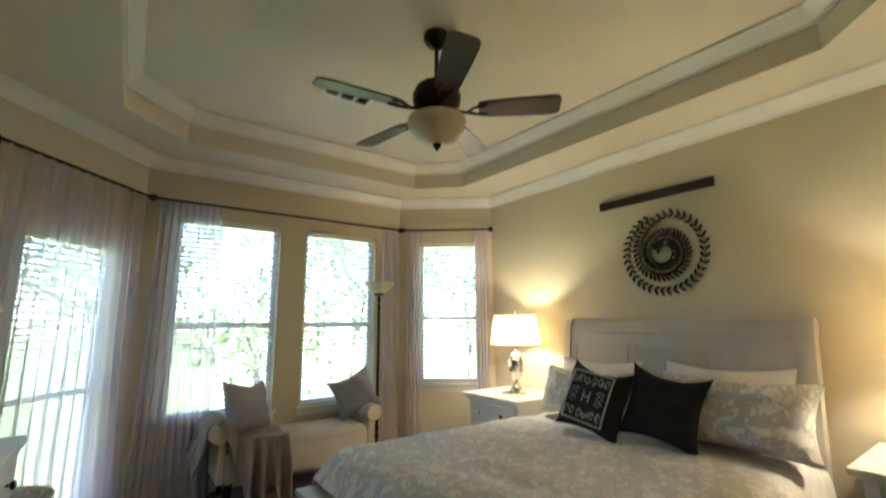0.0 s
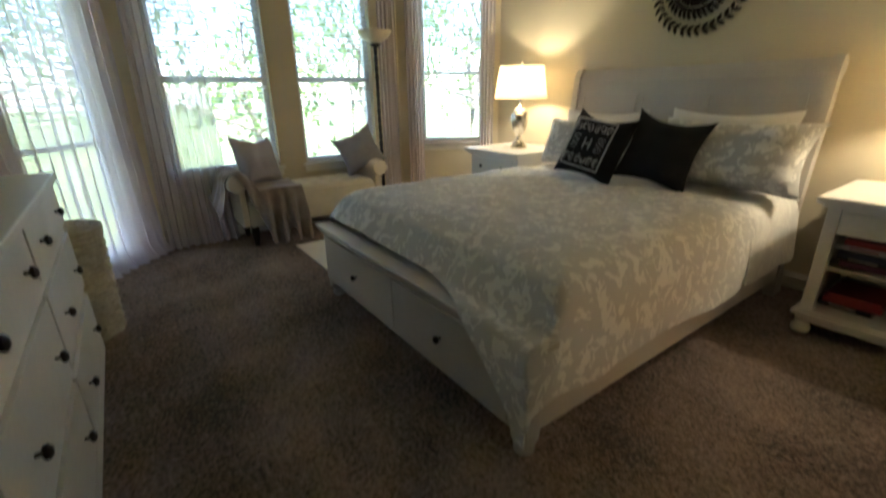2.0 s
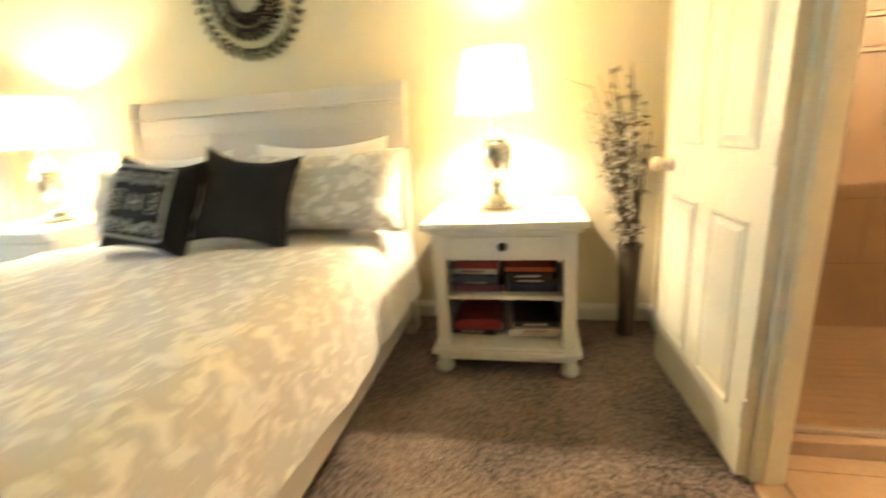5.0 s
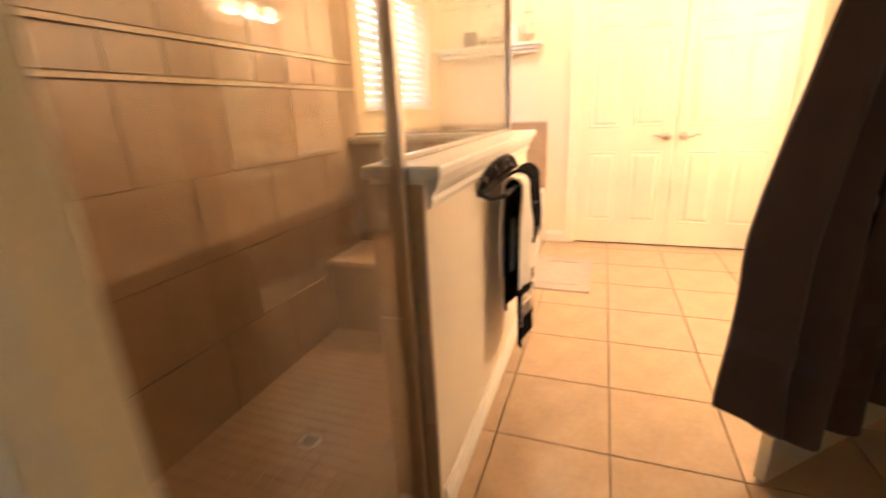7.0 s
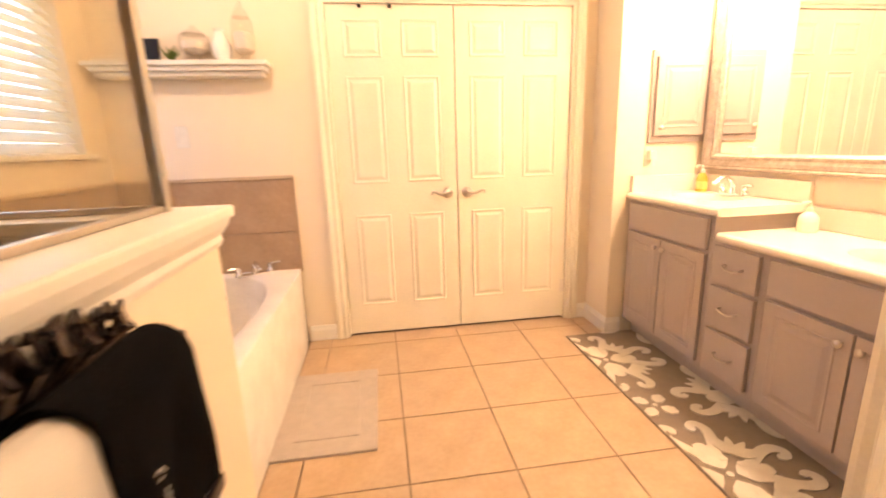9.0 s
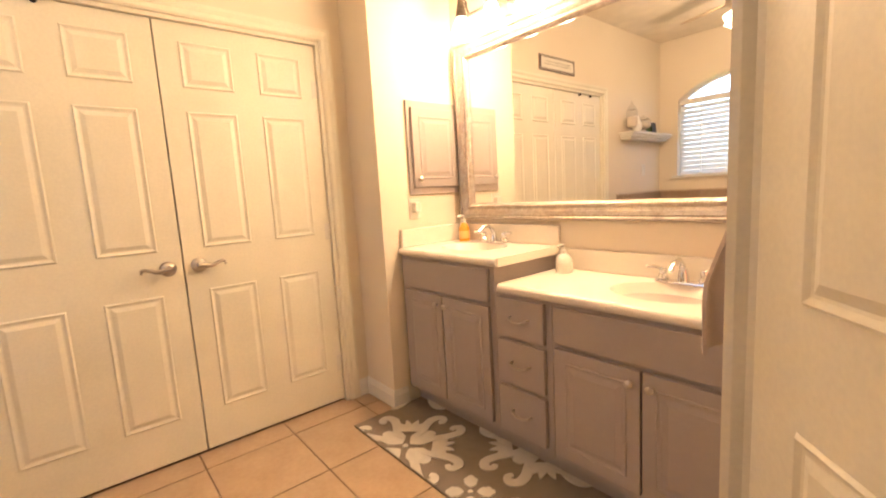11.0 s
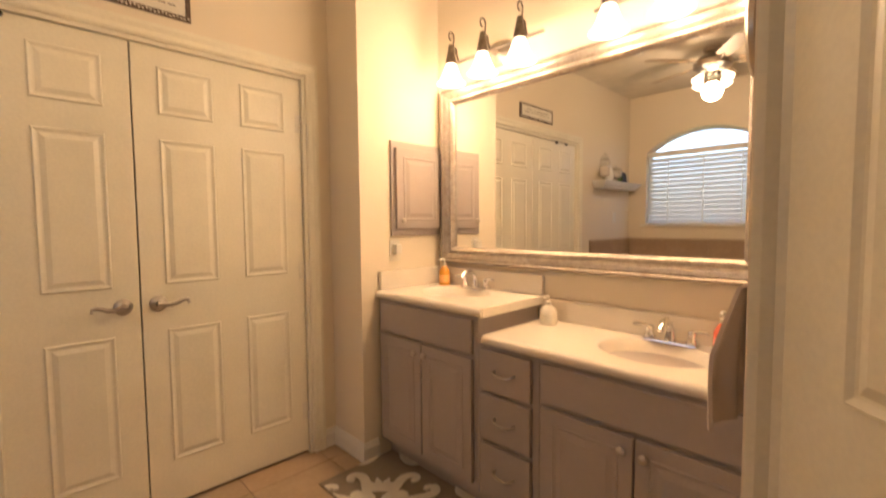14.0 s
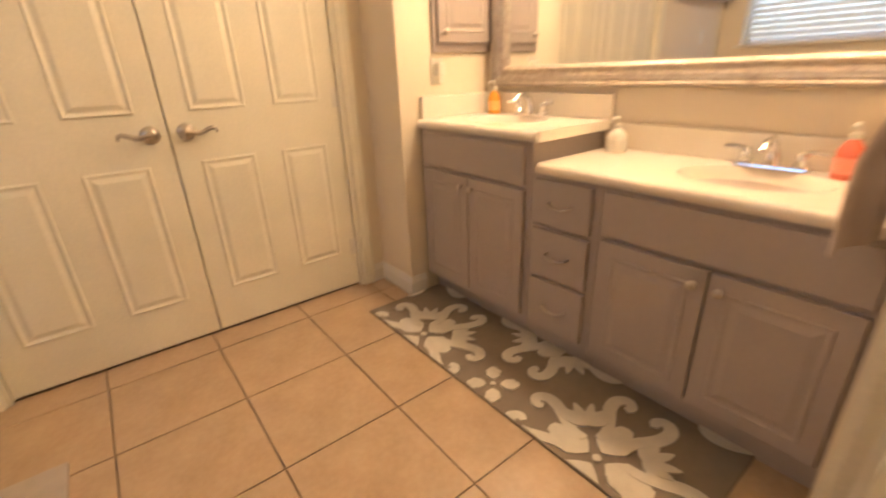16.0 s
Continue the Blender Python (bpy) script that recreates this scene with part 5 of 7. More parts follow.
# ---- bathroom things ----
# shower: back-wall and end-wall tile, mosaic floor, kerb, bench
KX0, KX1, KY0, KY1, KZ = 0.75, 2.28, -1.05, -0.905, 1.05


def tiles(parent, m, u0, u1, rows, width, material, gap=0.004, thick=0.008, shift=0.5, start=0.0):
    """Rows (z0, z1) of tiles on a wall; local x along it, y out of it. Every tile is its own piece."""
    cache = {}
    for k, (z0, z1) in enumerate(rows):
        u = u0 - (shift * width if k % 2 else 0) - start
        while u < u1 - 0.01:
            a, c = max(u, u0), min(u + width, u1)
            if c - a > 0.02:
                key = (round(c - a, 3), round(z1 - z0, 3))
                if key not in cache:
                    bm = B()
                    box(bm, gap / 2, c - a - gap / 2, 0, thick, gap / 2, z1 - z0 - gap / 2)
                    o = part("tile", bm, material, parent)
                    cache[key] = o.data
                else:
                    o = new("tile", cache[key])
                    o.parent = parent
                o.matrix_basis = m @ Matrix.Translation((a, 0, z0))
            u += width


b = B()
box(b, XI, KX1 - 0.01, -0.012, 0.001, -0.01, HB)
box(b, XI, XI + 0.012, DOOR1 + 0.09, -0.012, -0.01, HB)
box(b, XI + 0.012, KX1 - 0.14, -0.95, -0.012, -0.011, -0.006)
wt = setting("shower_wall", b, SGROUT, "tan ceramic tile shower surround with border strips", "tile wall")
ROWS = [(-0.01, 0.345), (0.345, 0.675), (0.675, 1.005), (1.005, 1.335), (1.505, 1.84), (1.84, 2.17), (2.17, 2.50), (2.50, HB - 0.005)]
tiles(wt, pose(KX1 - 0.012, -0.012, 0, 0, 0, 180), 0, KX1 - XI - 0.026, ROWS, 0.42, STILE)
tiles(wt, pose(XI + 0.012, -0.02, 0, 0, 0, -90), 0, 1.09, ROWS, 0.42, STILE)
STRIP = mat("cream_border_tile", (0.56, 0.44, 0.30), 0.35, bump=0.05)
for z0, z1, ma, out in ((1.337, 1.358, STRIP, 0.016), (1.360, 1.480, STILE, 0.008), (1.482, 1.503, STRIP, 0.016)):
    tiles(wt, pose(KX1 - 0.012, -0.012, 0, 0, 0, 180), 0, KX1 - XI - 0.026, [(z0, z1)], 0.21 if out < 0.01 else 0.30, ma, thick=out)
    tiles(wt, pose(XI + 0.012, -0.02, 0, 0, 0, -90), 0, 1.09, [(z0, z1)], 0.21 if out < 0.01 else 0.30, ma, thick=out)
# mosaic shower floor
bm = B()
verts, faces = [], []
n = 0
x = XI + 0.02
while x < KX1 - 0.2:
    y = -0.94
    while y < -0.03:
        if (x - 0.92) ** 2 + (y + 0.44) ** 2 > 0.05 ** 2:
            k = len(verts)
            a, c, z = 0.0465, 0.004, -0.003 + 0.0006 * noise.noise((x * 40, y * 40, 0))
            for zz, q in ((-0.008, 0.0), (z - 0.001, 0.0), (z, 0.002)):
                verts += [(x + q, y + q, zz), (x + a - q, y + q, zz), (x + a - q, y + a - q, zz), (x + q, y + a - q, zz)]
            for t in (0, 4):
                faces += [(k + t + i, k + t + (i + 1) % 4, k + t + 4 + (i + 1) % 4, k + t + 4 + i) for i in range(4)]
            faces.append((k + 8, k + 9, k + 10, k + 11))
        y += 0.0515
    x += 0.0515
bm.free()
me = bpy.data.meshes.new("mosaic_floor")
me.from_pydata(verts, [], faces)
me.materials.append(STILE)
tagged(new("mosaic_floor", me), "tan mosaic tile shower floor", "floor", kind="stuff")
dn = thing("shower_drain", "round metal shower drain in mosaic floor", "drain", pose(0.92, -0.44, -0.008))
part("plate", lathe(B(), [(0.045, 0.0), (0.045, 0.008), (0.038, 0.010), (0.0, 0.009)], 24), NICKEL, dn, "", True)
# black bars on the solid plate, for the shade inside its openings
for i in range(6):
    b = B()
    box(b, -0.028, 0.028, -0.002, 0.002, 0, 0.0015)
    part("slot_shade", b, BLACKM, dn, m=pose(0, -0.024 + i * 0.0095, 0.0095))
b = B()
box(b, XI + 0.001, KX0, -1.05, -0.95, -0.011, 0.055, 0.006)
setting("shower_kerb", b, STILE, "low tan tiled shower kerb", "kerb")
sb = thing("shower_bench", "tan tiled seat at the end of the shower", "bench", kind="structure")
b = B()
box(b, 1.78, KX1 - 0.145, -0.86, -0.0215, -0.01, 0.40)
part("body", b, SGROUT, sb)
tiles(sb, pose(1.78, -0.022, 0, 0, 0, -90), 0, 0.83, [(0.0, 0.20), (0.20, 0.40)], 0.40, STILE)
b = B()
box(b, 1.755, KX1 - 0.145, -0.859, -0.0215, 0.402, 0.43, 0.008)
part("seat", b, STRIP, sb, "pale tile seat top")

# half walls
b = B()
box(b, KX0 + 0.012, KX1, KY0, KY1, -0.011, KZ)
box(b, KX1 - 0.14, KX1, KY1, -0.013, -0.011, KZ)
kn = setting("half_wall", b, BWALL, "cream half wall between shower and passage", "half wall")
tiles(kn, pose(KX1 - 0.14, KY1, 0, 0, 0, 0) @ Matrix.Scale(1, 4), -(KX1 - 0.14 - KX0 - 0.012), 0, [(0.0, 0.345), (0.345, 0.675), (0.675, 1.04)], 0.42, STILE)
tiles(kn, pose(KX1 - 0.14, -0.022, 0, 0, 0, -90) @ Matrix.Scale(-1, 4, (0, 1, 0)), 0, 0.82, [(0.44, 0.675), (0.675, 1.04)], 0.42, STILE)
tiles(kn, pose(KX0 + 0.012, KY1, 0, 0, 0, -90) @ Matrix.Scale(-1, 4, (0, 1, 0)), 0, KY1 - KY0, [(0.06, 0.345), (0.345, 0.675), (0.675, 1.04)], 0.42, STILE)
b = B()
box(b, KX0 + 0.004, KX1 + 0.035, KY0 - 0.045, KY1 + 0.02, KZ, KZ + 0.033, 0.008)
box(b, KX1 - 0.16, KX1 + 0.035, KY1 + 0.02, -0.012, KZ, KZ + 0.033, 0.008)
setting("half_wall_cap", b, TRIM, "white moulded cap on the half wall", "ledge")
b = B()
profile_run(b, [(KX1, -0.99), (KX1, KY0), (KX0 + 0.03, KY0)][::-1], [(-o, KZ - 0.001 + z) for o, z in ((0, -0.075), (0.006, -0.075), (0.012, -0.06), (0.010, -0.045), (0.026, -0.02), (0.032, 0.0), (0, 0.0))])
setting("half_wall_trim", b, TRIM, "cream moulding under the half wall cap", "moulding")
b = B()
profile_run(b, [(KX0 + 0.03, KY0), (KX1, KY0)], [(-o, z - 0.009) for o, z in BASE])
setting("baseboard_half_wall", b, TRIM, "cream baseboard along the half wall", "baseboard")
# glass
GT = 2.02
sg = thing("shower_glass", "clear shower glass panels with satin metal frame", "shower screen", kind="structure")
for x0, x1, y0, y1, z0 in ((KX0, KX1 - 0.05, -0.963, -0.955, KZ + 0.045), (KX1 - 0.075, KX1 - 0.067, -0.94, -0.03, KZ + 0.045)):
    b = B()
    box(b, x0, x1, y0, y1, z0, GT)
    part("pane", b, SHGLASS, sg).visible_shadow = False
b = B()
box(b, XI + 0.02, KX0 - 0.035, -1.004, -0.996, 0.075, GT - 0.03)
gd = part("glass_door", b, SHGLASS, sg)
gd.visible_shadow = False
for x0, x1, y0, y1, z0, z1 in ((KX0 - 0.03, KX0 - 0.002, -1.015, -0.98, 0.055, GT), (KX1 - 0.085, KX1 - 0.055, -0.975, -0.945, KZ + 0.033, GT), (XI + 0.002, KX0 - 0.03, -1.012, -0.985, GT - 0.025, GT), (KX0, KX1 - 0.085, -0.97, -0.948, KZ + 0.034, KZ + 0.05), (KX0, KX1 - 0.085, -0.97, -0.948, GT - 0.005, GT + 0.02), (KX1 - 0.082, KX1 - 0.06, -0.945, -0.03, KZ + 0.034, KZ + 0.05), (KX1 - 0.082, KX1 - 0.06, -0.945, -0.03, GT - 0.005, GT + 0.02), (XI + 0.002, KX0 - 0.03, -1.012, -0.985, 0.056, 0.075)):
    b = B()
    box(b, x0, x1, y0, y1, z0, z1, 0.003)
    part("rail", b, NICKEL, sg)

# bathtub
tub = thing("bathtub", "white acrylic drop-in bathtub with apron", "bathtub", pose(0, 0, 0))
TX0, TX1, TY0, TZ = KX1 + 0.004, XD - 0.006, -0.985, 0.50
n = 64


def ring(ax, ay, z, dx=0.0, dy=0.0, p=2.6):
    out = []
    for i in range(n):
        a = 2 * math.pi * i / n
        c, s = math.cos(a), math.sin(a)
        k = (abs(c) ** p + abs(s) ** p) ** (-1 / p)
        out.append(((TX0 + TX1) / 2 + dx + ax * k * c, TY0 / 2 + dy + ay * k * s, z))
    return out


b = B()
hw, hd = (TX1 - TX0) / 2, -TY0 / 2
outer = []
for x, y, z in ring(hw, hd, TZ, p=30):
    outer.append((min(max(x, TX0), TX1), min(max(y, TY0), -0.014), z))
rings = [[(x, y, 0.0) for x, y, z in outer], [(x, y, TZ - 0.012) for x, y, z in outer], [(x, y + (0.006 if y < TY0 + 0.01 else 0), TZ) for x, y, z in outer], ring(hw * 0.90, hd * 0.80, TZ, 0, -0.01), ring(hw * 0.88, hd * 0.77, TZ - 0.012, 0, -0.01), ring(hw * 0.85, hd * 0.72, TZ - 0.10, 0, -0.01), ring(hw * 0.80, hd * 0.66, TZ - 0.30, 0, -0.01), ring(hw * 0.70, hd * 0.55, TZ - 0.37, 0, -0.01)]
vr = [[b.verts.new(p) for p in r] for r in rings]
for a, c in zip(vr, vr[1:]):
    for i in range(n):
        b.faces.new((a[i], a[(i + 1) % n], c[(i + 1) % n], c[i]))
b.faces.new(vr[-1])
part("shell", b, TUB, tub, "", True)
part("overflow_plate", lathe(B(), [(0.035, 0), (0.035, 0.006), (0.025, 0.012), (0.0, 0.013)], 20, Matrix.Translation((TX1 - 0.125, -0.52, 0.38)) @ Matrix.Rotation(radians(-78), 4, "Y")), NICKEL, tub, "", True)


def faucet(m, label, wide=0.10, group="", tall=1.0):
    root = thing("faucet", label, "faucet", m, group)
    b = B()
    box(b, -wide - 0.025, wide + 0.025, -0.026, 0.026, 0, 0.012, 0.006)
    part("base_plate", b, CHROME, root)
    b = lathe(B(), [(0.022, 0.01), (0.02, 0.03), (0.014, 0.05 * tall)], 18)
    tube(b, [(0, 0, 0.03), (0, -0.01, 0.065 * tall), (0, -0.04, 0.082 * tall), (0, -0.085, 0.078 * tall), (0, -0.115, 0.058 * tall)], 0.013, 10, 0.75)
    part("spout", b, CHROME, root, "", True)
    for s in (-1, 1):
        b = lathe(B(), [(0.020, 0.011), (0.022, 0.02), (0.013, 0.035), (0.016, 0.05), (0.012, 0.06), (0.0, 0.062)], 16, Matrix.Translation((s * wide, 0, 0)))
        tube(b, [(s * wide, 0, 0.055), (s * (wide + 0.03), -0.006, 0.062), (s * (wide + 0.06), -0.012, 0.060)], 0.007, 8, 1.2)
        part("handle", b, CHROME, root, "", True)
    return root


faucet(pose(TX1 - 0.085, -0.72, TZ, 0, 0, -60), "chrome two-handle bathtub faucet on the rim", 0.09)
b = B()
box(b, TX0, XD - 0.002, -0.012, -0.001, TZ - 0.02, 1.08)
box(b, XD - 0.012, XD - 0.001, TY0, -0.012, TZ - 0.02, 1.08)
ts = setting("tub_splashback", b, SGROUT, "tan ceramic tile splashback round the bathtub", "tile wall")
tiles(ts, pose(XD - 0.012, TY0, 0, 0, 0, 90), 0, -TY0 - 0.02, [(TZ - 0.002, 0.74), (0.74, 1.06)], 0.66, STILE, shift=0.0)
tiles(ts, pose(XD - 0.02, -0.012, 0, 0, 0, 180), 0, XD - TX0 - 0.02, [(TZ - 0.002, 0.74), (0.74, 1.06)], 0.42, STILE, shift=0.0)
for m, l in ((pose(XD - 0.012, TY0, 0, 0, 0, 90), -TY0 - 0.012), (pose(XD - 0.012, -0.012, 0, 0, 0, 180), XD - TX0 - 0.012)):
    tiles(ts, m, 0, l, [(1.062, 1.084)], 0.30, STRIP, thick=0.014, shift=0)

# arched window over the tub with closed blind
aw = thing("window_5", "arched bathroom window with closed white blind", "window", pose(0, 0, 0), kind="structure")
WX0, WX1, WZ0, WZS, WZT = 2.42, 3.60, 1.24, 2.06, 2.28


def arch(x):
    c = (WX0 + WX1) / 2
    hw_ = (WX1 - WX0) / 2
    R_ = (hw_ ** 2 + (WZT - WZS) ** 2) / (2 * (WZT - WZS))
    return WZT - R_ + math.sqrt(max(0.0, R_ ** 2 - (x - c) ** 2))


b = B()
N = 24
for i in range(N):
    xa, xb = WX0 + (WX1 - WX0) * i / N, WX0 + (WX1 - WX0) * (i + 1) / N
    lo, hi = (arch(xa), arch(xb)), WZT + 0.002
    vsq = [b.verts.new(p) for p in ((xa, 0.0, lo[0]), (xb, 0.0, lo[1]), (xb, 0.0, hi), (xa, 0.0, hi), (xa, 0.14, lo[0]), (xb, 0.14, lo[1]), (xb, 0.14, hi), (xa, 0.14, hi))]
    b.faces.new(vsq[:4])
    b.faces.new(vsq[4:])
    b.faces.new((vsq[0], vsq[1], vsq[5], vsq[4]))
part("arch_spandrel", b, BWALL, aw)
b = B()
box(b, WX0, WX0 + 0.035, 0.08, 0.12, WZ0, WZS)
box(b, WX1 - 0.035, WX1, 0.08, 0.12, WZ0, WZS)
box(b, WX0, WX1, 0.08, 0.12, WZ0, WZ0 + 0.035)
box(b, WX0, WX1, 0.08, 0.12, WZS - 0.03, WZS + 0.015)
tube(b, [(WX0 + (WX1 - WX0) * i / 24, 0.10, arch(WX0 + (WX1 - WX0) * i / 24) - 0.012) for i in range(25)], 0.018, 6)
part("window_frame", b, TRIM, aw)
b = B()
box(b, WX0 + 0.03, WX1 - 0.03, 0.098, 0.102, WZ0 + 0.03, WZT - 0.01)
part("pane", b, GLASS, aw).visible_shadow = False
b = B()
box(b, WX0 - 0.05, WX1 + 0.05, -0.035, 0.08, WZ0 - 0.025, WZ0 - 0.001, 0.006)
part("window_sill", b, TRIM, aw)
me = None
z = WZ0 + 0.03
while z < WZS - 0.04:
    if me is None:
        bm = B()
        box(bm, WX0 + 0.012, WX1 - 0.012, -0.029, 0.029, -0.0013, 0.0013)
        o = part("slat", bm, BLINDC, aw, "white closed blind slat")
        me = o.data
    else:
        o = new("slat", me)
        o.parent = aw
    o.matrix_basis = pose(0, 0.045, z, 54)
    z += 0.050
b = B()
box(b, WX0 + 0.008, WX1 - 0.008, 0.015, 0.075, WZS - 0.05, WZS - 0.002, 0.004)
part("blind_headrail", b, TRIM, aw)
for s in (0.2, 0.5, 0.8):
    b = B()
    box(b, WX0 + (WX1 - WX0) * s - 0.004, WX0 + (WX1 - WX0) * s + 0.004, 0.018, 0.0195, WZ0 + 0.02, WZS - 0.04)
    part("ladder_tape", b, TRIM, aw)

# shelf over the tub, with its things
sf = thing("wall_shelf", "white moulded floating shelf over the bathtub", "shelf", pose(XD, -0.47, 0))
b = B()
box(b, -0.16, -0.001, -0.47, 0.44, 1.68, 1.705, 0.005)
part("board", b, TRIM, sf)
b = B()
box(b, -0.14, -0.001, -0.45, 0.42, 1.655, 1.6795, 0.006)
box(b, -0.115, -0.001, -0.43, 0.40, 1.63, 1.6545, 0.008)
part("moulding", b, TRIM, sf)
CLEAR = glassy("jar_glass", (0.95, 0.94, 0.92))
SHELL = mat("pale_shells", (0.70, 0.62, 0.52), 0.6, scale=40, bump=0.4)
for y, r, h in ((-0.82, 0.055, 0.20), (-0.57, 0.075, 0.10)):
    jr = thing("apothecary_jar", "clear glass jar with lid and pale filling", "jar", pose(XD - 0.085, y, 1.7055), "shelf jars")
    o = part("glass", lathe(B(), [(r * 0.7, 0.0), (r * 0.75, 0.008), (r * 0.35, 0.02), (r * 0.4, 0.035), (r * 0.95, 0.05), (r, 0.05 + h * 0.3), (r, 0.05 + h * 0.75), (r * 0.8, 0.05 + h * 0.85)], 24), CLEAR, jr, "", True)
    o.visible_shadow = False
    part("filling", lathe(B(), [(r * 0.5, 0.045), (r * 0.86, 0.06), (r * 0.88, 0.05 + h * 0.45), (r * 0.3, 0.05 + h * 0.52), (0, 0.05 + h * 0.52)], 14, None, 0.06, 5), SHELL, jr, "pale shells")
    o = part("lid", lathe(B(), [(r * 0.84, 0.05 + h * 0.85), (r * 0.6, 0.05 + h), (r * 0.2, 0.06 + h * 1.08), (0.012, 0.06 + h * 1.16), (0, 0.065 + h * 1.2)], 24), CLEAR, jr, "", True)
    o.visible_shadow = False
vz = thing("vase", "white ribbed ceramic vase on the shelf", "vase", pose(XD - 0.08, -0.70, 1.7055))
part("body", lathe(B(), [(0.03, 0), (0.045, 0.03), (0.05, 0.08), (0.03, 0.13), (0.022, 0.15), (0.028, 0.165)], 24, None, 0.04, 10), TUB, vz, "", True)
b = B()
box(b, -0.01, 0.01, -0.055, 0.055, 0, 0.12, 0.003)
pf = part("plaque", b, BLACKM)
pf.matrix_basis = pose(XD - 0.085, -0.33, 1.7055, 0, 0, 0) @ Matrix.Rotation(radians(8), 4, "Y")
tagged(pf, "small black framed plaque standing on the shelf", "plaque")
b = B()
for i in range(40):
    a, rad = random.random() * 6.28, random.random() * 0.05
    tube(b, [(0, 0, 0.0), (rad * math.cos(a) * 0.5, rad * math.sin(a) * 0.5, 0.03), (rad * math.cos(a), rad * math.sin(a), 0.03 + 0.05 * random.random())], 0.003, 4, 0.5)
gp = part("potted_sprig", b, LEAF)
gp.matrix_basis = pose(XD - 0.08, -0.44, 1.7055)
tagged(gp, "small tuft of green leaves on the shelf", "plant")
for y in (-0.40,):
    sw = thing("wall_plate", "ivory plastic wall plate above the tub", "switch plate", pose(XD - 0.001, y, 1.32), "tub wall plates")
    b = B()
    box(b, -0.006, 0, -0.037, 0.037, -0.06, 0.06, 0.003)
    part("plate", b, PLATE, sw)
    b = B()
    box(b, -0.010, -0.006, -0.008, 0.008, -0.018, 0.018, 0.002)
    part("toggle", b, PLATE, sw)

# towel holder with scrolled crest, black and white towels on the half wall
th = thing("towel_rack", "ornate dark metal towel rack on the half wall", "towel rack", pose(1.50, KY0, 0.93))
b = B()
box(b, -0.28, 0.28, -0.022, -0.001, -0.012, 0.012, 0.004)
part("back_rail", b, BRONZE, th)
rr = random.Random(9)
for i in range(17):
    x = -0.26 + i * 0.0325
    hgt = 0.045 + 0.055 * math.cos((i - 8) / 8 * 1.35)
    b = B()
    for q in range(3):
        a = rr.uniform(-0.5, 0.5)
        tube(b, [(x, -0.012, 0.01), (x + a * 0.03, -0.02 - 0.012 * q, hgt * 0.5), (x + a * 0.05, -0.03, hgt * 0.85), (x + a * 0.08 + 0.012, -0.022, hgt * 0.95), (x + a * 0.08 + 0.012, -0.016, hgt * 0.8)], 0.0085, 5, 0.5)
    part("crest_leaf", b, BRONZE, th, "", True)
for s in (-1, 1):
    b = tube(B(), [(s * 0.27, -0.01, -0.005), (s * 0.275, -0.05, -0.02), (s * 0.27, -0.085, -0.012), (s * 0.265, -0.10, -0.005)], 0.008, 8)
    part("arm", b, BLACKM, th, "", True)
part("bar", tube(B(), [(-0.28, -0.10, -0.005), (0.28, -0.10, -0.005)], 0.008, 8), BLACKM, th, "", True)


def hung(bm, x0, x1, front, back, r=0.018, seed=0.0, y=-0.10, z=-0.005, wave=0.01, lift=0.0):
    """A towel over a bar: x along the bar, hanging by front and back lengths."""
    total = front + back + math.pi * r

    def fn(u, v):
        s = v * total
        x = x0 + (x1 - x0) * u
        if s < back:
            yy, zz = r, -(back - s)
        elif s < back + math.pi * r:
            a = (s - back) / r
            yy, zz = r * math.cos(a), r * math.sin(a)
        else:
            yy, zz = -r, -(s - back - math.pi * r)
        k = min(1.0, abs(zz) / 0.15)
        yy += (wave * math.sin(u * 9 + seed + zz * 2) + 0.012 * noise.noise((u * 4 + seed, zz * 4, 1.0))) * k * (1 if zz < 0 else 0)
        return (x, y + yy, z + zz + lift + 0.006 * math.sin(u * 5 + seed) * k)

    return sheet(bm, 22, 44, fn, 0.009)


M0 = pose(1.50, KY0, 0.93)
for name, label, x0, x1, fr, bk, r, ma, seed in (("towel", "black terry bath towel with white edge on the rack", -0.13, 0.225, 0.66, 0.50, 0.022, TOWELK, 1.0), ("hand_towel", "white terry hand towel over the black towel", -0.14, 0.215, 0.40, 0.36, 0.032, TOWELW, 2.0), ("hand_towel", "black embroidered guest towel over the white towel", -0.02, 0.20, 0.225, 0.16, 0.042, TOWELK, 3.0)):
    root = thing(name, label, "towel", M0, "rack towels")
    part("cloth", hung(B(), x0, x1, fr, bk, r, seed), ma, root, "", True)
    if r == 0.022:
        for zz, h, m2 in ((-0.66, 0.02, TOWELK), (-0.56, 0.10, damask("paisley_band", (0.10, 0.07, 0.05), (0.55, 0.47, 0.36), 16)), (-0.50, 0.012, TOWELW)):
            b = B()
            sheet(b, 16, 2, lambda u, v: (x0 - 0.002 + (x1 - x0 + 0.004) * u, -0.10 - r - 0.014 + 0.010 * math.sin(u * 9 + seed + zz * 2), -0.005 + zz + h * v), 0.003)
            part("band", b, m2, root, "paisley trim band", True)
    if r == 0.042:
        b = B()
        for q in range(5):
            tube(b, [(0.04 + 0.018 * math.cos(k * 0.8 + q), -0.10 - r - 0.014, -0.10 - q * 0.012 + 0.012 * math.sin(k * 0.9 + q)) for k in range(6)], 0.002, 5)
        part("monogram", b, SILVER, root, "silver stitched monogram")
        b = B()
        box(b, x0 - 0.002, x1 + 0.002, -0.10 - r - 0.022, -0.10 - r - 0.010, -0.245, -0.222, 0.003)
        part("band", b, BRONZE, root, "dark satin band")

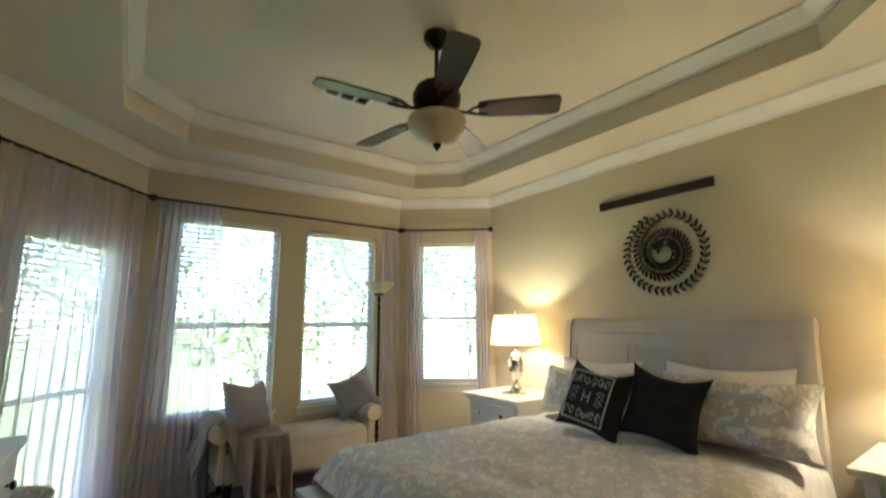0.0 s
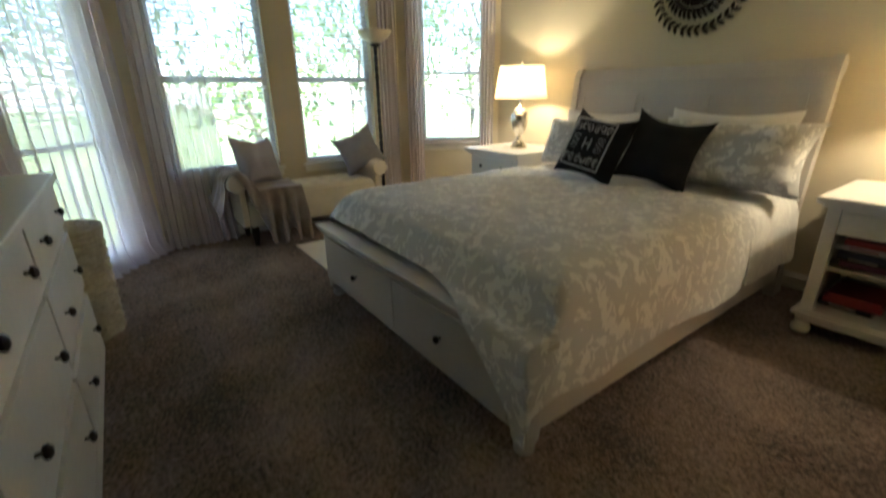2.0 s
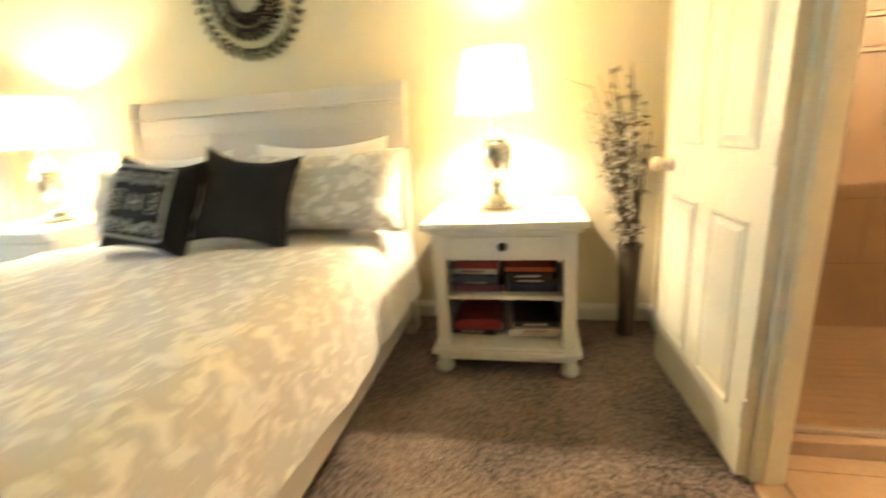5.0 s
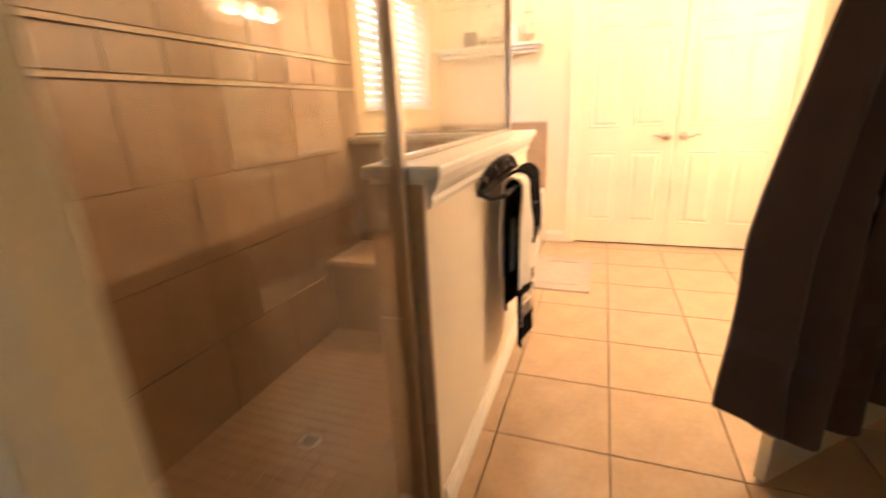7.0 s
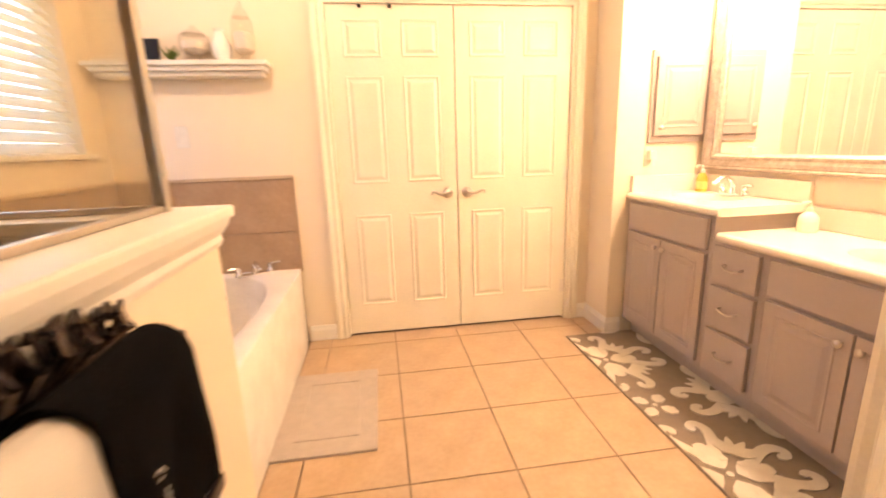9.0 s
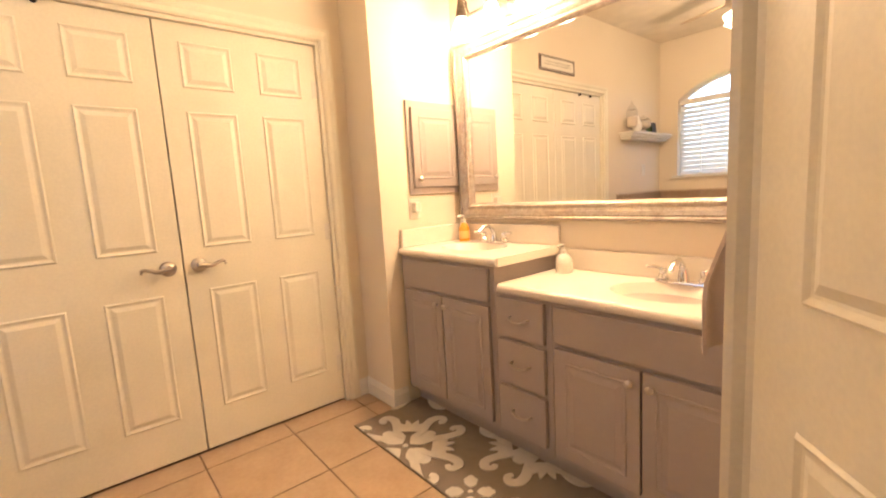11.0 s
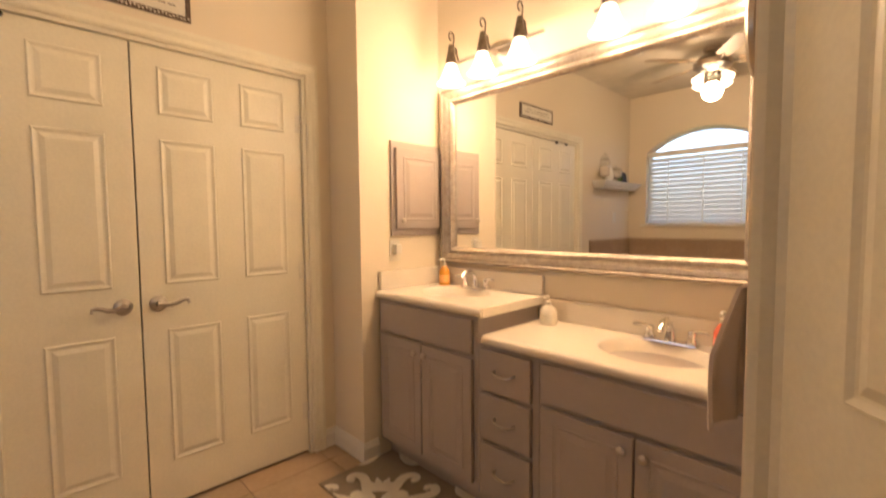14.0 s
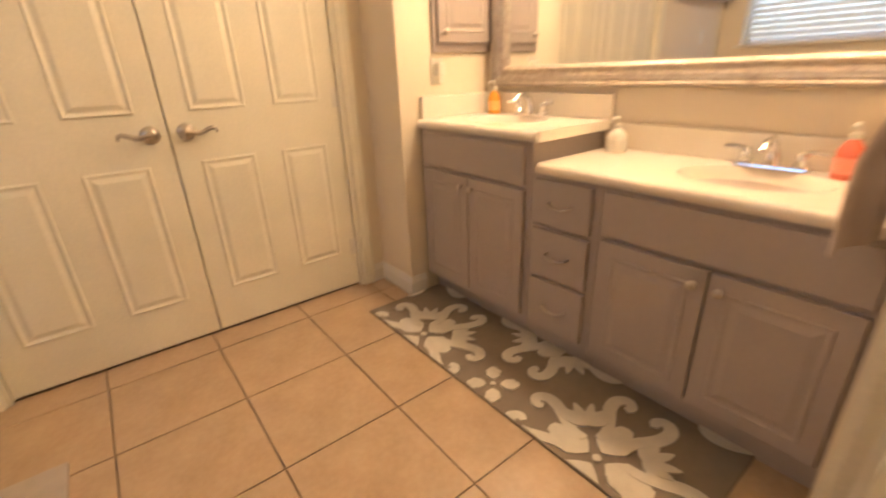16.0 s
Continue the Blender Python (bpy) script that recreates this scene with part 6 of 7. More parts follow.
# brown towels hung from hooks on the toilet-room door
for sx, ln, hd_, se in ((0.74, 1.40, 1.70, 2.0), (0.40, 1.40, 1.62, 5.0)):
    hk = thing("door_hook", "brushed nickel hook on the door", "hook", LEAFM @ pose(sx, 0.001, hd_), "door hooks")
    b = lathe(B(), [(0.02, 0), (0.02, 0.005), (0.008, 0.01)], 14, Matrix.Rotation(radians(-90), 4, "X"))
    tube(b, [(0, 0.005, 0), (0, 0.04, -0.01), (0, 0.06, 0.01), (0, 0.062, 0.035)], 0.006, 7)
    part("hook", b, NICKEL, hk, "", True)

    def hang(u, v, ln=ln, se=se):
        k = v
        wdt = 0.06 + 0.19 * min(1.0, k * 1.6) ** 0.7
        x = (u - 0.5) * 2 * wdt + 0.12 * min(1.0, k * 1.5)
        folds = math.sin(u * 15 + se + 1.2 * noise.noise((u * 2, v * 2, se)))
        y = 0.075 + 0.058 * folds * (0.35 + 0.65 * k) + 0.02 * noise.noise((u * 3, v * 3, se))
        z = 0.03 - ln * k - 0.05 * (1 - u) * k + 0.035 * math.sin(u * 7 + se) * k + 0.10 * (2 * u - 1) ** 2 * k * k
        return (x, max(0.018, y), z)

    root = thing("bath_towel", "dark brown terry bath towel hanging on the door", "towel", LEAFM @ pose(sx, 0, hd_), "door towels")
    part("cloth", sheet(B(), 40, 40, hang, 0.012), TOWELB, root, "", True)
    part("woven_band", sheet(B(), 40, 3, lambda u, v: tuple(Vector(hang(u, 0.80 + 0.05 * v)) + Vector((0, 0.004, 0))), 0.012), DARKB, root, "flat woven band", True)

# vanity
VX0, VXM, VX1, VY = XR + 0.004, 2.80, XV - 0.004, -2.99
HI, LO = 0.91, 0.80


def raised(bm, x0, x1, z0, z1, y, arch_=False):
    """A raised-panel front standing out to +y."""
    box(bm, x0, x1, y, y + 0.019, z0, z1, 0.003)
    rings_ = [[bm.verts.new(p) for p in ((x0 + i, y + o, z0 + i), (x1 - i, y + o, z0 + i), (x1 - i, y + o, z1 - i), (x0 + i, y + o, z1 - i))] for i, o in [(0.046, 0.0195), (0.05, 0.0225), (0.058, 0.0195), (0.066, 0.0195), (0.085, 0.0245)]]
    for a_, c_ in zip(rings_, rings_[1:]):
        for k_ in range(4):
            bm.faces.new((a_[k_], a_[(k_ + 1) % 4], c_[(k_ + 1) % 4], c_[k_]))
    bm.faces.new(rings_[-1])
    return bm


def vknob(x, z, y):
    return lathe(B(), [(0.005, 0), (0.005, 0.010), (0.013, 0.015), (0.015, 0.022), (0.009, 0.028), (0, 0.029)], 14, Matrix.Translation((x, y, z)) @ Matrix.Rotation(radians(-90), 4, "X"))


def cabinet(label, x0, x1, h, group):
    root = thing("vanity_cabinet", label, "cabinet", None, group)
    b = B()
    box(b, x0, x1, YV + 0.004, VY - 0.022, 0.10, h - 0.04)
    part("body", b, VANITY, root)
    b = B()
    box(b, x0, x1, YV + 0.004, VY - 0.085, -0.008, 0.10)
    part("toe_kick", b, VANITY, root)
    return root


yf = VY - 0.0215
c1 = cabinet("tall taupe vanity cabinet with two doors", VXM + 0.002, VX1, HI, "vanity cabinets")
b = B()
box(b, VXM + 0.03, VX1 - 0.03, yf, yf + 0.019, 0.705, 0.855, 0.004)
part("false_drawer", b, VANITY, c1)
xm1 = (VXM + VX1) / 2
for x0, x1, kx in ((VXM + 0.03, xm1 - 0.004, xm1 - 0.035), (xm1 + 0.004, VX1 - 0.03, xm1 + 0.035)):
    d = part("door", raised(B(), x0, x1, 0.135, 0.685, yf), VANITY, c1)
    part("knob", vknob(kx, 0.64, yf + 0.019), NICKEL, d, "brushed nickel knob", True)
XM2 = 2.50
c2 = cabinet("taupe vanity drawer stack with three drawers", XM2 + 0.001, VXM, LO, "vanity cabinets")
for z0, z1 in ((0.575, 0.745), (0.365, 0.555), (0.135, 0.345)):
    b = B()
    box(b, XM2 + 0.03, VXM - 0.025, yf, yf + 0.019, z0, z1, 0.004)
    d = part("drawer", b, VANITY, c2)
    xc, zc = (XM2 + VXM) / 2, (z0 + z1) / 2
    b = tube(B(), [(xc - 0.048, yf + 0.018, zc + 0.006), (xc - 0.045, yf + 0.038, zc + 0.004), (xc - 0.02, yf + 0.044, zc - 0.006), (xc + 0.02, yf + 0.044, zc - 0.006), (xc + 0.045, yf + 0.038, zc + 0.004), (xc + 0.048, yf + 0.018, zc + 0.006)], 0.005, 8)
    part("pull", b, NICKEL, d, "curved nickel pull", True)
c3 = cabinet("taupe vanity sink cabinet with two doors", VX0, XM2 - 0.001, LO, "vanity cabinets")
b = B()
box(b, VX0 + 0.03, XM2 - 0.02, yf, yf + 0.019, 0.60, 0.745, 0.004)
part("false_drawer", b, VANITY, c3)
xm3 = (VX0 + XM2) / 2
for x0, x1, kx in ((VX0 + 0.03, xm3 - 0.004, xm3 - 0.035), (xm3 + 0.004, XM2 - 0.02, xm3 + 0.035)):
    d = part("door", raised(B(), x0, x1, 0.135, 0.58, yf), VANITY, c3)
    part("knob", vknob(kx, 0.535, yf + 0.019), NICKEL, d, "brushed nickel knob", True)


def counter(label, x0, x1, h, sx, sy, splash_ends=()):
    """A moulded top with an oval bowl sunk in it and a splashback."""
    root = thing("countertop", label, "countertop", None, "vanity tops")
    y0, y1 = YV + 0.004, VY - 0.012
    b = B()
    N_, rx, ry = 48, 0.20, 0.15
    outer_, prof = [], [(1.0, 0.0), (0.97, -0.006), (0.9, -0.03), (0.75, -0.08), (0.45, -0.115), (0.12, -0.125)]
    for i in range(N_):
        a = 2 * math.pi * i / N_
        c, s = math.cos(a), math.sin(a)
        k = min(((x1 - sx) if c > 0 else (sx - x0)) / max(abs(c), 1e-6), ((y1 - sy) if s > 0 else (sy - y0)) / max(abs(s), 1e-6))
        outer_.append(b.verts.new((sx + k * c, sy + k * s, h)))
    for cx, cy in ((x0, y0), (x1, y0), (x1, y1), (x0, y1)):
        v = min(outer_, key=lambda q: (q.co.x - cx) ** 2 + (q.co.y - cy) ** 2)
        v.co.x, v.co.y = cx, cy
    rs = [outer_] + [[b.verts.new((sx + rx * f_ * math.cos(2 * math.pi * i / N_), sy + ry * f_ * math.sin(2 * math.pi * i / N_), h + dz)) for i in range(N_)] for f_, dz in prof]
    low = [b.verts.new((v.co.x, v.co.y, h - 0.04)) for v in outer_]
    for a_, c_ in zip([low] + rs, rs):
        for i in range(N_):
            b.faces.new((a_[i], a_[(i + 1) % N_], c_[(i + 1) % N_], c_[i]))
    b.faces.new(rs[-1])
    part("top", b, COUNTER, root, "", True)
    b = tube(B(), [(x0 + 0.003, y1 - 0.004, h - 0.019), (x1 - 0.003, y1 - 0.004, h - 0.019)], 0.0195, 12)
    part("edge", b, COUNTER, root, "", True)
    b = B()
    box(b, x0, x1, YV + 0.003, YV + 0.022, h, h + 0.10, 0.004)
    part("splashback", b, COUNTER, root)
    for xe in splash_ends:
        b = B()
        box(b, xe - 0.019, xe, YV + 0.023, VY - 0.02, h, h + 0.10, 0.004)
        part("side_splash", b, COUNTER, root)
    b = lathe(B(), [(0.022, 0), (0.022, 0.003), (0.012, 0.004), (0.0, 0.002)], 18, Matrix.Translation((sx, sy, h - 0.124)))
    part("drain", b, CHROME, root, "", True)


counter("ivory cultured marble vanity top with oval basin, raised part", VXM - 0.03, VX1, HI, 3.16, -3.24, (VX1,))
counter("ivory cultured marble vanity top with oval basin, low part", VX0, VXM - 0.031, LO, 2.17, -3.24)
faucet(pose(3.16, -3.40, HI, 0, 0, 180), "chrome two-handle basin faucet", 0.075, "basin faucets", 1.2)
faucet(pose(2.17, -3.40, LO, 0, 0, 180), "chrome two-handle basin faucet", 0.075, "basin faucets", 1.2)


def soap(x, y, z, colour, label, h=0.11, r=0.03):
    root = thing("soap_bottle", label, "soap dispenser", pose(x, y, z), "soap bottles")
    liquid = mat("soap_" + label.split()[0], colour, 0.15, bump=0, scale=2)
    part("bottle", lathe(B(), [(r, 0), (r * 1.05, 0.005), (r * 1.05, h * 0.7), (r * 0.7, h * 0.9), (0.012, h)], 20, None, 0.0), liquid, root, "", True)
    b = lathe(B(), [(0.013, h), (0.013, h + 0.015), (0.004, h + 0.018), (0.004, h + 0.04)], 12)
    tube(b, [(0, 0, h + 0.04), (0, 0.03, h + 0.042), (0, 0.045, h + 0.034)], 0.006, 7)
    part("pump", b, PLATE, root, "white pump head", True)
    b = lathe(B(), [(r * 1.06, h * 0.15), (r * 1.065, h * 0.55)], 20)
    part("label_wrap", b, PLATE if h < 0.1 else mat("label_" + label.split()[0], tuple(min(1, c * 1.3 + 0.1) for c in colour), 0.4, bump=0), root)


soap(3.40, -3.40, HI, (0.75, 0.33, 0.03), "amber soap bottle with white pump by the basin")
soap(1.99, -3.38, LO, (0.75, 0.18, 0.10), "coral soap bottle with white pump by the basin")
soap(2.68, -3.36, LO, (0.85, 0.80, 0.70), "ivory squat soap dispenser on the low counter", 0.09, 0.036)

# mirror
mr = thing("vanity_mirror", "large mirror in distressed silver moulded frame", "mirror", None)
MX0, MX1, MZ0, MZ1, FW = 1.86, 3.452, 1.038, 2.035, 0.092
b = B()
box(b, MX0 + 0.06, MX1 - 0.06, YV + 0.004, YV + 0.014, MZ0 + 0.06, MZ1 - 0.06)
part("glass", b, MIRROR, mr)
SEC = [(0.0, 0.0), (0.0, 0.022), (0.006, 0.032), (0.014, 0.034), (0.020, 0.028), (0.026, 0.031), (0.044, 0.027), (0.060, 0.019), (0.066, 0.022), (0.074, 0.024), (0.080, 0.020), (0.088, 0.012), (0.092, 0.0)]
for (xa, za), (xb, zb), (ia, ja), (ib, jb) in (((MX0, MZ0), (MX1, MZ0), (1, 1), (-1, 1)), ((MX0, MZ1), (MX1, MZ1), (1, -1), (-1, -1)), ((MX0, MZ0), (MX0, MZ1), (1, 1), (1, -1)), ((MX1, MZ0), (MX1, MZ1), (-1, 1), (-1, -1))):
    b = B()
    r0 = [b.verts.new((xa + ia * o, YV + 0.015 + h, za + ja * o)) for o, h in SEC]
    r1 = [b.verts.new((xb + ib * o, YV + 0.015 + h, zb + jb * o)) for o, h in SEC]
    for j in range(len(SEC)):
        b.faces.new((r0[j], r1[j], r1[(j + 1) % len(SEC)], r0[(j + 1) % len(SEC)]))
    part("frame_rail", b, SILVERF, mr)
verts, faces = [], []
beads = [(x, MZ0 + 0.078) for x in np.arange(MX0 + 0.1, MX1 - 0.09, 0.0135)] + [(x, MZ1 - 0.078) for x in np.arange(MX0 + 0.1, MX1 - 0.09, 0.0135)] + [(MX0 + 0.078, z) for z in np.arange(MZ0 + 0.1, MZ1 - 0.09, 0.0135)] + [(MX1 - 0.078, z) for z in np.arange(MZ0 + 0.1, MZ1 - 0.09, 0.0135)]
for x, z in beads:
    k = len(verts)
    verts += [(x - 0.005, YV + 0.036, z), (x + 0.005, YV + 0.036, z), (x, YV + 0.036, z - 0.005), (x, YV + 0.036, z + 0.005), (x, YV + 0.044, z)]
    faces += [(k, k + 2, k + 4), (k + 2, k + 1, k + 4), (k + 1, k + 3, k + 4), (k + 3, k, k + 4)]
me = bpy.data.meshes.new("bead_row")
me.from_pydata([tuple(float(c) for c in v) for v in verts], [], faces)
me.materials.append(SILVERF)
o = new("bead_row", me)
o.parent = mr

# medicine cabinet on the end wall
mc = thing("medicine_cabinet", "taupe recessed medicine cabinet with panel door", "cabinet", pose(XV, 0, 0))
b = B()
box(b, -0.016, -0.001, -3.46, -3.095, 1.20, 1.72, 0.004)
part("frame", b, VANITY, mc)
b = B()
raised(b, -0.335, 0.0, 0.0, 0.44, 0.0)
d = part("door", b, VANITY, mc, m=pose(-0.0165, -3.452, 1.24, 0, 0, 90) @ Matrix.Translation((0.335, 0, 0)))
part("knob", vknob(-0.03, 0.045, 0.019), NICKEL, d, "small nickel knob", True)
ol = thing("outlet", "ivory wall outlet with a plugged-in freshener", "outlet", pose(XV, -3.12, 1.12))
b = B()
box(b, -0.006, 0, -0.036, 0.036, -0.058, 0.058, 0.003)
part("plate", b, PLATE, ol)
b = B()
box(b, -0.045, -0.006, -0.02, 0.02, -0.02, 0.035, 0.006)
part("plug", b, PLATE, ol)

# vanity lights
FIXT = mat("antique_nickel", (0.20, 0.165, 0.13), 0.35, 0.8, spots=(0.10, 0.08, 0.06), scale=30, bump=0.05)
for g, xs in enumerate(((3.27, 3.05, 2.825), (2.40, 2.17, 1.945))):
    root = thing("vanity_light", "three-light bronze scrolled vanity fixture with lit bell shades", "wall light", None, "vanity lights")
    zb = 2.145
    b = tube(B(), [(xs[-1] - 0.09, YV + 0.075, zb), (xs[0] + 0.09, YV + 0.075, zb)], 0.009, 8)
    part("bar", b, NICKEL, root, "", True)
    b = lathe(B(), [(0.0, 0.0), (0.065, 0.0), (0.06, 0.012), (0.03, 0.022), (0.012, 0.03), (0.012, 0.08)], 24, Matrix.Translation((xs[1], YV + 0.001, zb)) @ Matrix.Rotation(radians(-90), 4, "X") @ Matrix.Diagonal((1.5, 1, 1, 1)))
    part("back_plate", b, NICKEL, root, "", True)
    for i, x in enumerate(xs):
        y = YV + 0.135
        b = tube(B(), [(x, YV + 0.075, zb), (x, YV + 0.10, zb + 0.05), (x, y, zb + 0.055), (x, y, zb + 0.04)], 0.006, 7)
        curl = []
        for q in range(26):
            f = q / 25
            if f < 0.42:
                a0 = 4.6 - 5.2 * f / 0.42
                curl.append((x, y - 0.030 + 0.016 * math.cos(a0), zb + 0.050 + 0.016 * math.sin(a0)))
            else:
                a0 = 3.6 - 5.0 * (f - 0.42) / 0.58
                curl.append((x, y - 0.004 + 0.020 * math.cos(a0), zb + 0.118 + 0.022 * math.sin(a0)))
        tube(b, curl, 0.0045, 6)
        lathe(b, [(0.008, zb + 0.075), (0.013, zb + 0.07), (0.020, zb + 0.03), (0.031, zb - 0.022), (0.034, zb - 0.03)], 18, Matrix.Translation((x, y, 0)))
        a = part("arm", b, FIXT, root, "", True)
        b = lathe(B(), [(0.028, zb - 0.028), (0.036, zb - 0.05), (0.048, zb - 0.085), (0.062, zb - 0.115), (0.078, zb - 0.130), (0.074, zb - 0.130), (0.045, zb - 0.085), (0.030, zb - 0.04)], 28, Matrix.Translation((x, y, 0)))
        o = part("shade", b, FROST, a, "lit frosted bell shade", True)
        o.visible_shadow = False
        b = lathe(B(), [(0.0, zb - 0.125), (0.02, zb - 0.115), (0.028, zb - 0.09), (0.02, zb - 0.06), (0.012, zb - 0.04)], 16, Matrix.Translation((x, y, 0)))
        o = part("bulb", b, BULB, a, "lit warm bulb", True)
        o.visible_shadow = False
        lamp("vanity_bulb", "POINT", VANW, (x, y, zb - 0.10), BATHW, 0.05)

# towel ring on the wall by the vanity
tr = thing("towel_ring", "brushed nickel towel ring on the wall end", "towel ring", pose(XR, -2.88, 1.27))
part("mount", lathe(B(), [(0.028, 0), (0.028, 0.008), (0.012, 0.015), (0.012, 0.037)], 18, Matrix.Rotation(radians(90), 4, "Y")), NICKEL, tr, "", True)
part("ring", tube(B(), [(0.035, 0.075 * math.cos(2 * math.pi * i / 30), -0.075 + 0.075 * math.sin(2 * math.pi * i / 30)) for i in range(31)], 0.006, 8), NICKEL, tr, "", True)


def ringtowel(u, v):
    k = abs(v - 0.5) * 2
    side = 1 if v > 0.5 else -1
    y = (u - 0.5) * (0.10 + 0.13 * min(1, k * 1.6))
    bunch = 0.020 * math.sin(u * 13 + v * 2) * min(1, k * 2)
    return (0.042 + side * (0.014 + 0.026 * min(1, k * 2)) + bunch, y, -0.145 - (0.34 if side > 0 else 0.31) * k + 0.012 * math.sin(u * 8 + 2 * side) * k)


root = thing("hand_towel", "taupe terry hand towel through the ring", "towel", pose(XR, -2.88, 1.27))
part("cloth", sheet(B(), 30, 40, ringtowel, 0.009), TOWELG, root, "", True)
mm = thing("shaving_mirror", "round nickel shaving mirror on the wall end", "mirror", pose(XR, -2.78, 1.66))
part("rim", lathe(B(), [(0.0, 0.02), (0.09, 0.018), (0.10, 0.026), (0.10, 0.036), (0.092, 0.042)], 32, Matrix.Rotation(radians(90), 4, "Y")), NICKEL, mm, "", True)
part("glass", lathe(B(), [(0.092, 0.040), (0.0, 0.041)], 32, Matrix.Rotation(radians(90), 4, "Y")), MIRROR, mm)
part("bracket", lathe(B(), [(0.03, 0), (0.03, 0.008), (0.012, 0.014), (0.012, 0.022)], 16, Matrix.Rotation(radians(90), 4, "Y")), NICKEL, mm, "", True)

# sign over the closet doors
sn = thing("framed_sign", "narrow framed verse with dark scrolled border", "wall sign", pose(XD - 0.001, -1.974, 2.222))
b = B()
box(b, -0.012, 0, -0.25, 0.25, -0.062, 0.062, 0.002)
part("board", b, mat("brown_printed_border", (0.13, 0.085, 0.06), 0.5, spots=(0.05, 0.03, 0.022), scale=60), sn)
b = B()
box(b, -0.0135, -0.0122, -0.228, 0.228, -0.042, 0.042)
part("card", b, PLATE, sn)
b = B()
for yy in np.arange(-0.24, 0.245, 0.014):
    for zz in (-0.052 + 0.004 * math.sin(yy * 120), 0.052 + 0.004 * math.sin(yy * 97)):
        lathe(b, [(0.0045, 0), (0.0, 0.002)], 8, Matrix.Translation((-0.0121, yy, zz)) @ Matrix.Rotation(radians(-90), 4, "Y"))
part("border_scroll", b, PLATE, sn)
INK = mat("grey_ink", (0.22, 0.19, 0.16), 0.7, bump=0)
for zz, hw_ in ((0.014, 0.16), (-0.008, 0.19)):
    b = B()
    yy = -hw_
    rr = random.Random(int(hw_ * 100))
    while yy < hw_:
        l = rr.uniform(0.012, 0.035)
        box(b, -0.0142, -0.0136, yy, yy + l, zz - 0.003, zz + 0.003)
        yy += l + 0.008
    part("line", b, INK, sn)
for y in (-1.62, -1.447):
    hk = thing("over_door_hook", "small dark hook on the closet door top", "hook", pose(XD + 0.018, y, 2.022), "closet hooks")
    b = B()
    box(b, -0.004, 0.0, -0.006, 0.006, -0.012, 0.008, 0.001)
    lathe(b, [(0.008, 0), (0.012, 0.010), (0.010, 0.018), (0.0, 0.022)], 12, Matrix.Translation((-0.004, 0, -0.006)) @ Matrix.Rotation(radians(-90), 4, "Y"))
    part("hook", b, BLACKM, hk)

# rug with cut-pile figures
rug = thing("runner_rug", "taupe runner rug with ivory damask figures", "rug", pose(2.72, -2.86, 0.0))
b = B()
box(b, -0.78, 0.78, -0.235, 0.235, -0.003, 0.008, 0.003)
part("base", b, RUGM, rug)


RISE = [0]


def petal(bm, x, y, ang, l, w, z0=0.0075, z1=0.0105, lobes=0):
    RISE[0] += 1
    z1 += 0.00012 * (RISE[0] % 31)
    pts = []
    for i in range(9):
        f_ = i / 8
        ww = w * math.sin(math.pi * min(1, f_ * 0.92 + 0.06)) ** 0.8 * (1 + (0.22 * math.cos(f_ * 20) if lobes else 0))
        pts.append((f_ * l, ww))
    o_ = pts + [(a_, -c_) for a_, c_ in pts[::-1]]
    ca, sa = math.cos(ang), math.sin(ang)
    o_ = [(x + p_ * ca - q_ * sa, y + p_ * sa + q_ * ca) for p_, q_ in o_]
    prism(bm, [(min(0.775, max(-0.775, p_)), min(0.232, max(-0.232, q_))) for p_, q_ in o_], z0, z1)


def inside(p):
    return (min(0.775, max(-0.775, p[0])), min(0.231, max(-0.231, p[1])))


def smooth_line(pts, rounds=2):
    for _ in range(rounds):
        out = [pts[0]]
        for a_, c_ in zip(pts, pts[1:]):
            out += [a_.lerp(c_, 0.25), a_.lerp(c_, 0.75)]
        pts = out + [pts[-1]]
    return pts


def scroll(bm, cx, cy, ang, f, s):
    """One scrolled arm beside a fan, starting near the medallion's centre."""
    line = [(0.075, 0.022), (0.115, 0.060), (0.165, 0.074), (0.215, 0.085), (0.262, 0.118), (0.262, 0.162), (0.222, 0.168), (0.212, 0.140)]
    ca, sa = math.cos(ang), math.sin(ang)
    pts = smooth_line([Vector((cx + s * (p_ * ca - f * q_ * sa), cy + s * (p_ * sa + f * q_ * ca))) for p_, q_ in line])
    n_ = len(pts) - 1
    L, R = [], []
    for i, p_ in enumerate(pts):
        d_ = (pts[min(i + 1, n_)] - pts[max(i - 1, 0)]).normalized()
        w_ = s * (0.010 + 0.013 * math.sin(math.pi * min(1.0, i / n_ * 0.9 + 0.08)))
        L.append(p_ + Vector((-d_.y, d_.x)) * w_)
        R.append(p_ - Vector((-d_.y, d_.x)) * w_)
    for i in range(n_):
        q = [L[i], R[i], R[i + 1], L[i + 1]]
        if all(abs(v_.x) > 0.77 or abs(v_.y) > 0.228 for v_ in q):
            continue
        RISE[0] += 1
        prism(bm, [inside(v_) for v_ in q], 0.0075, 0.0105 + 0.00012 * (RISE[0] % 31))


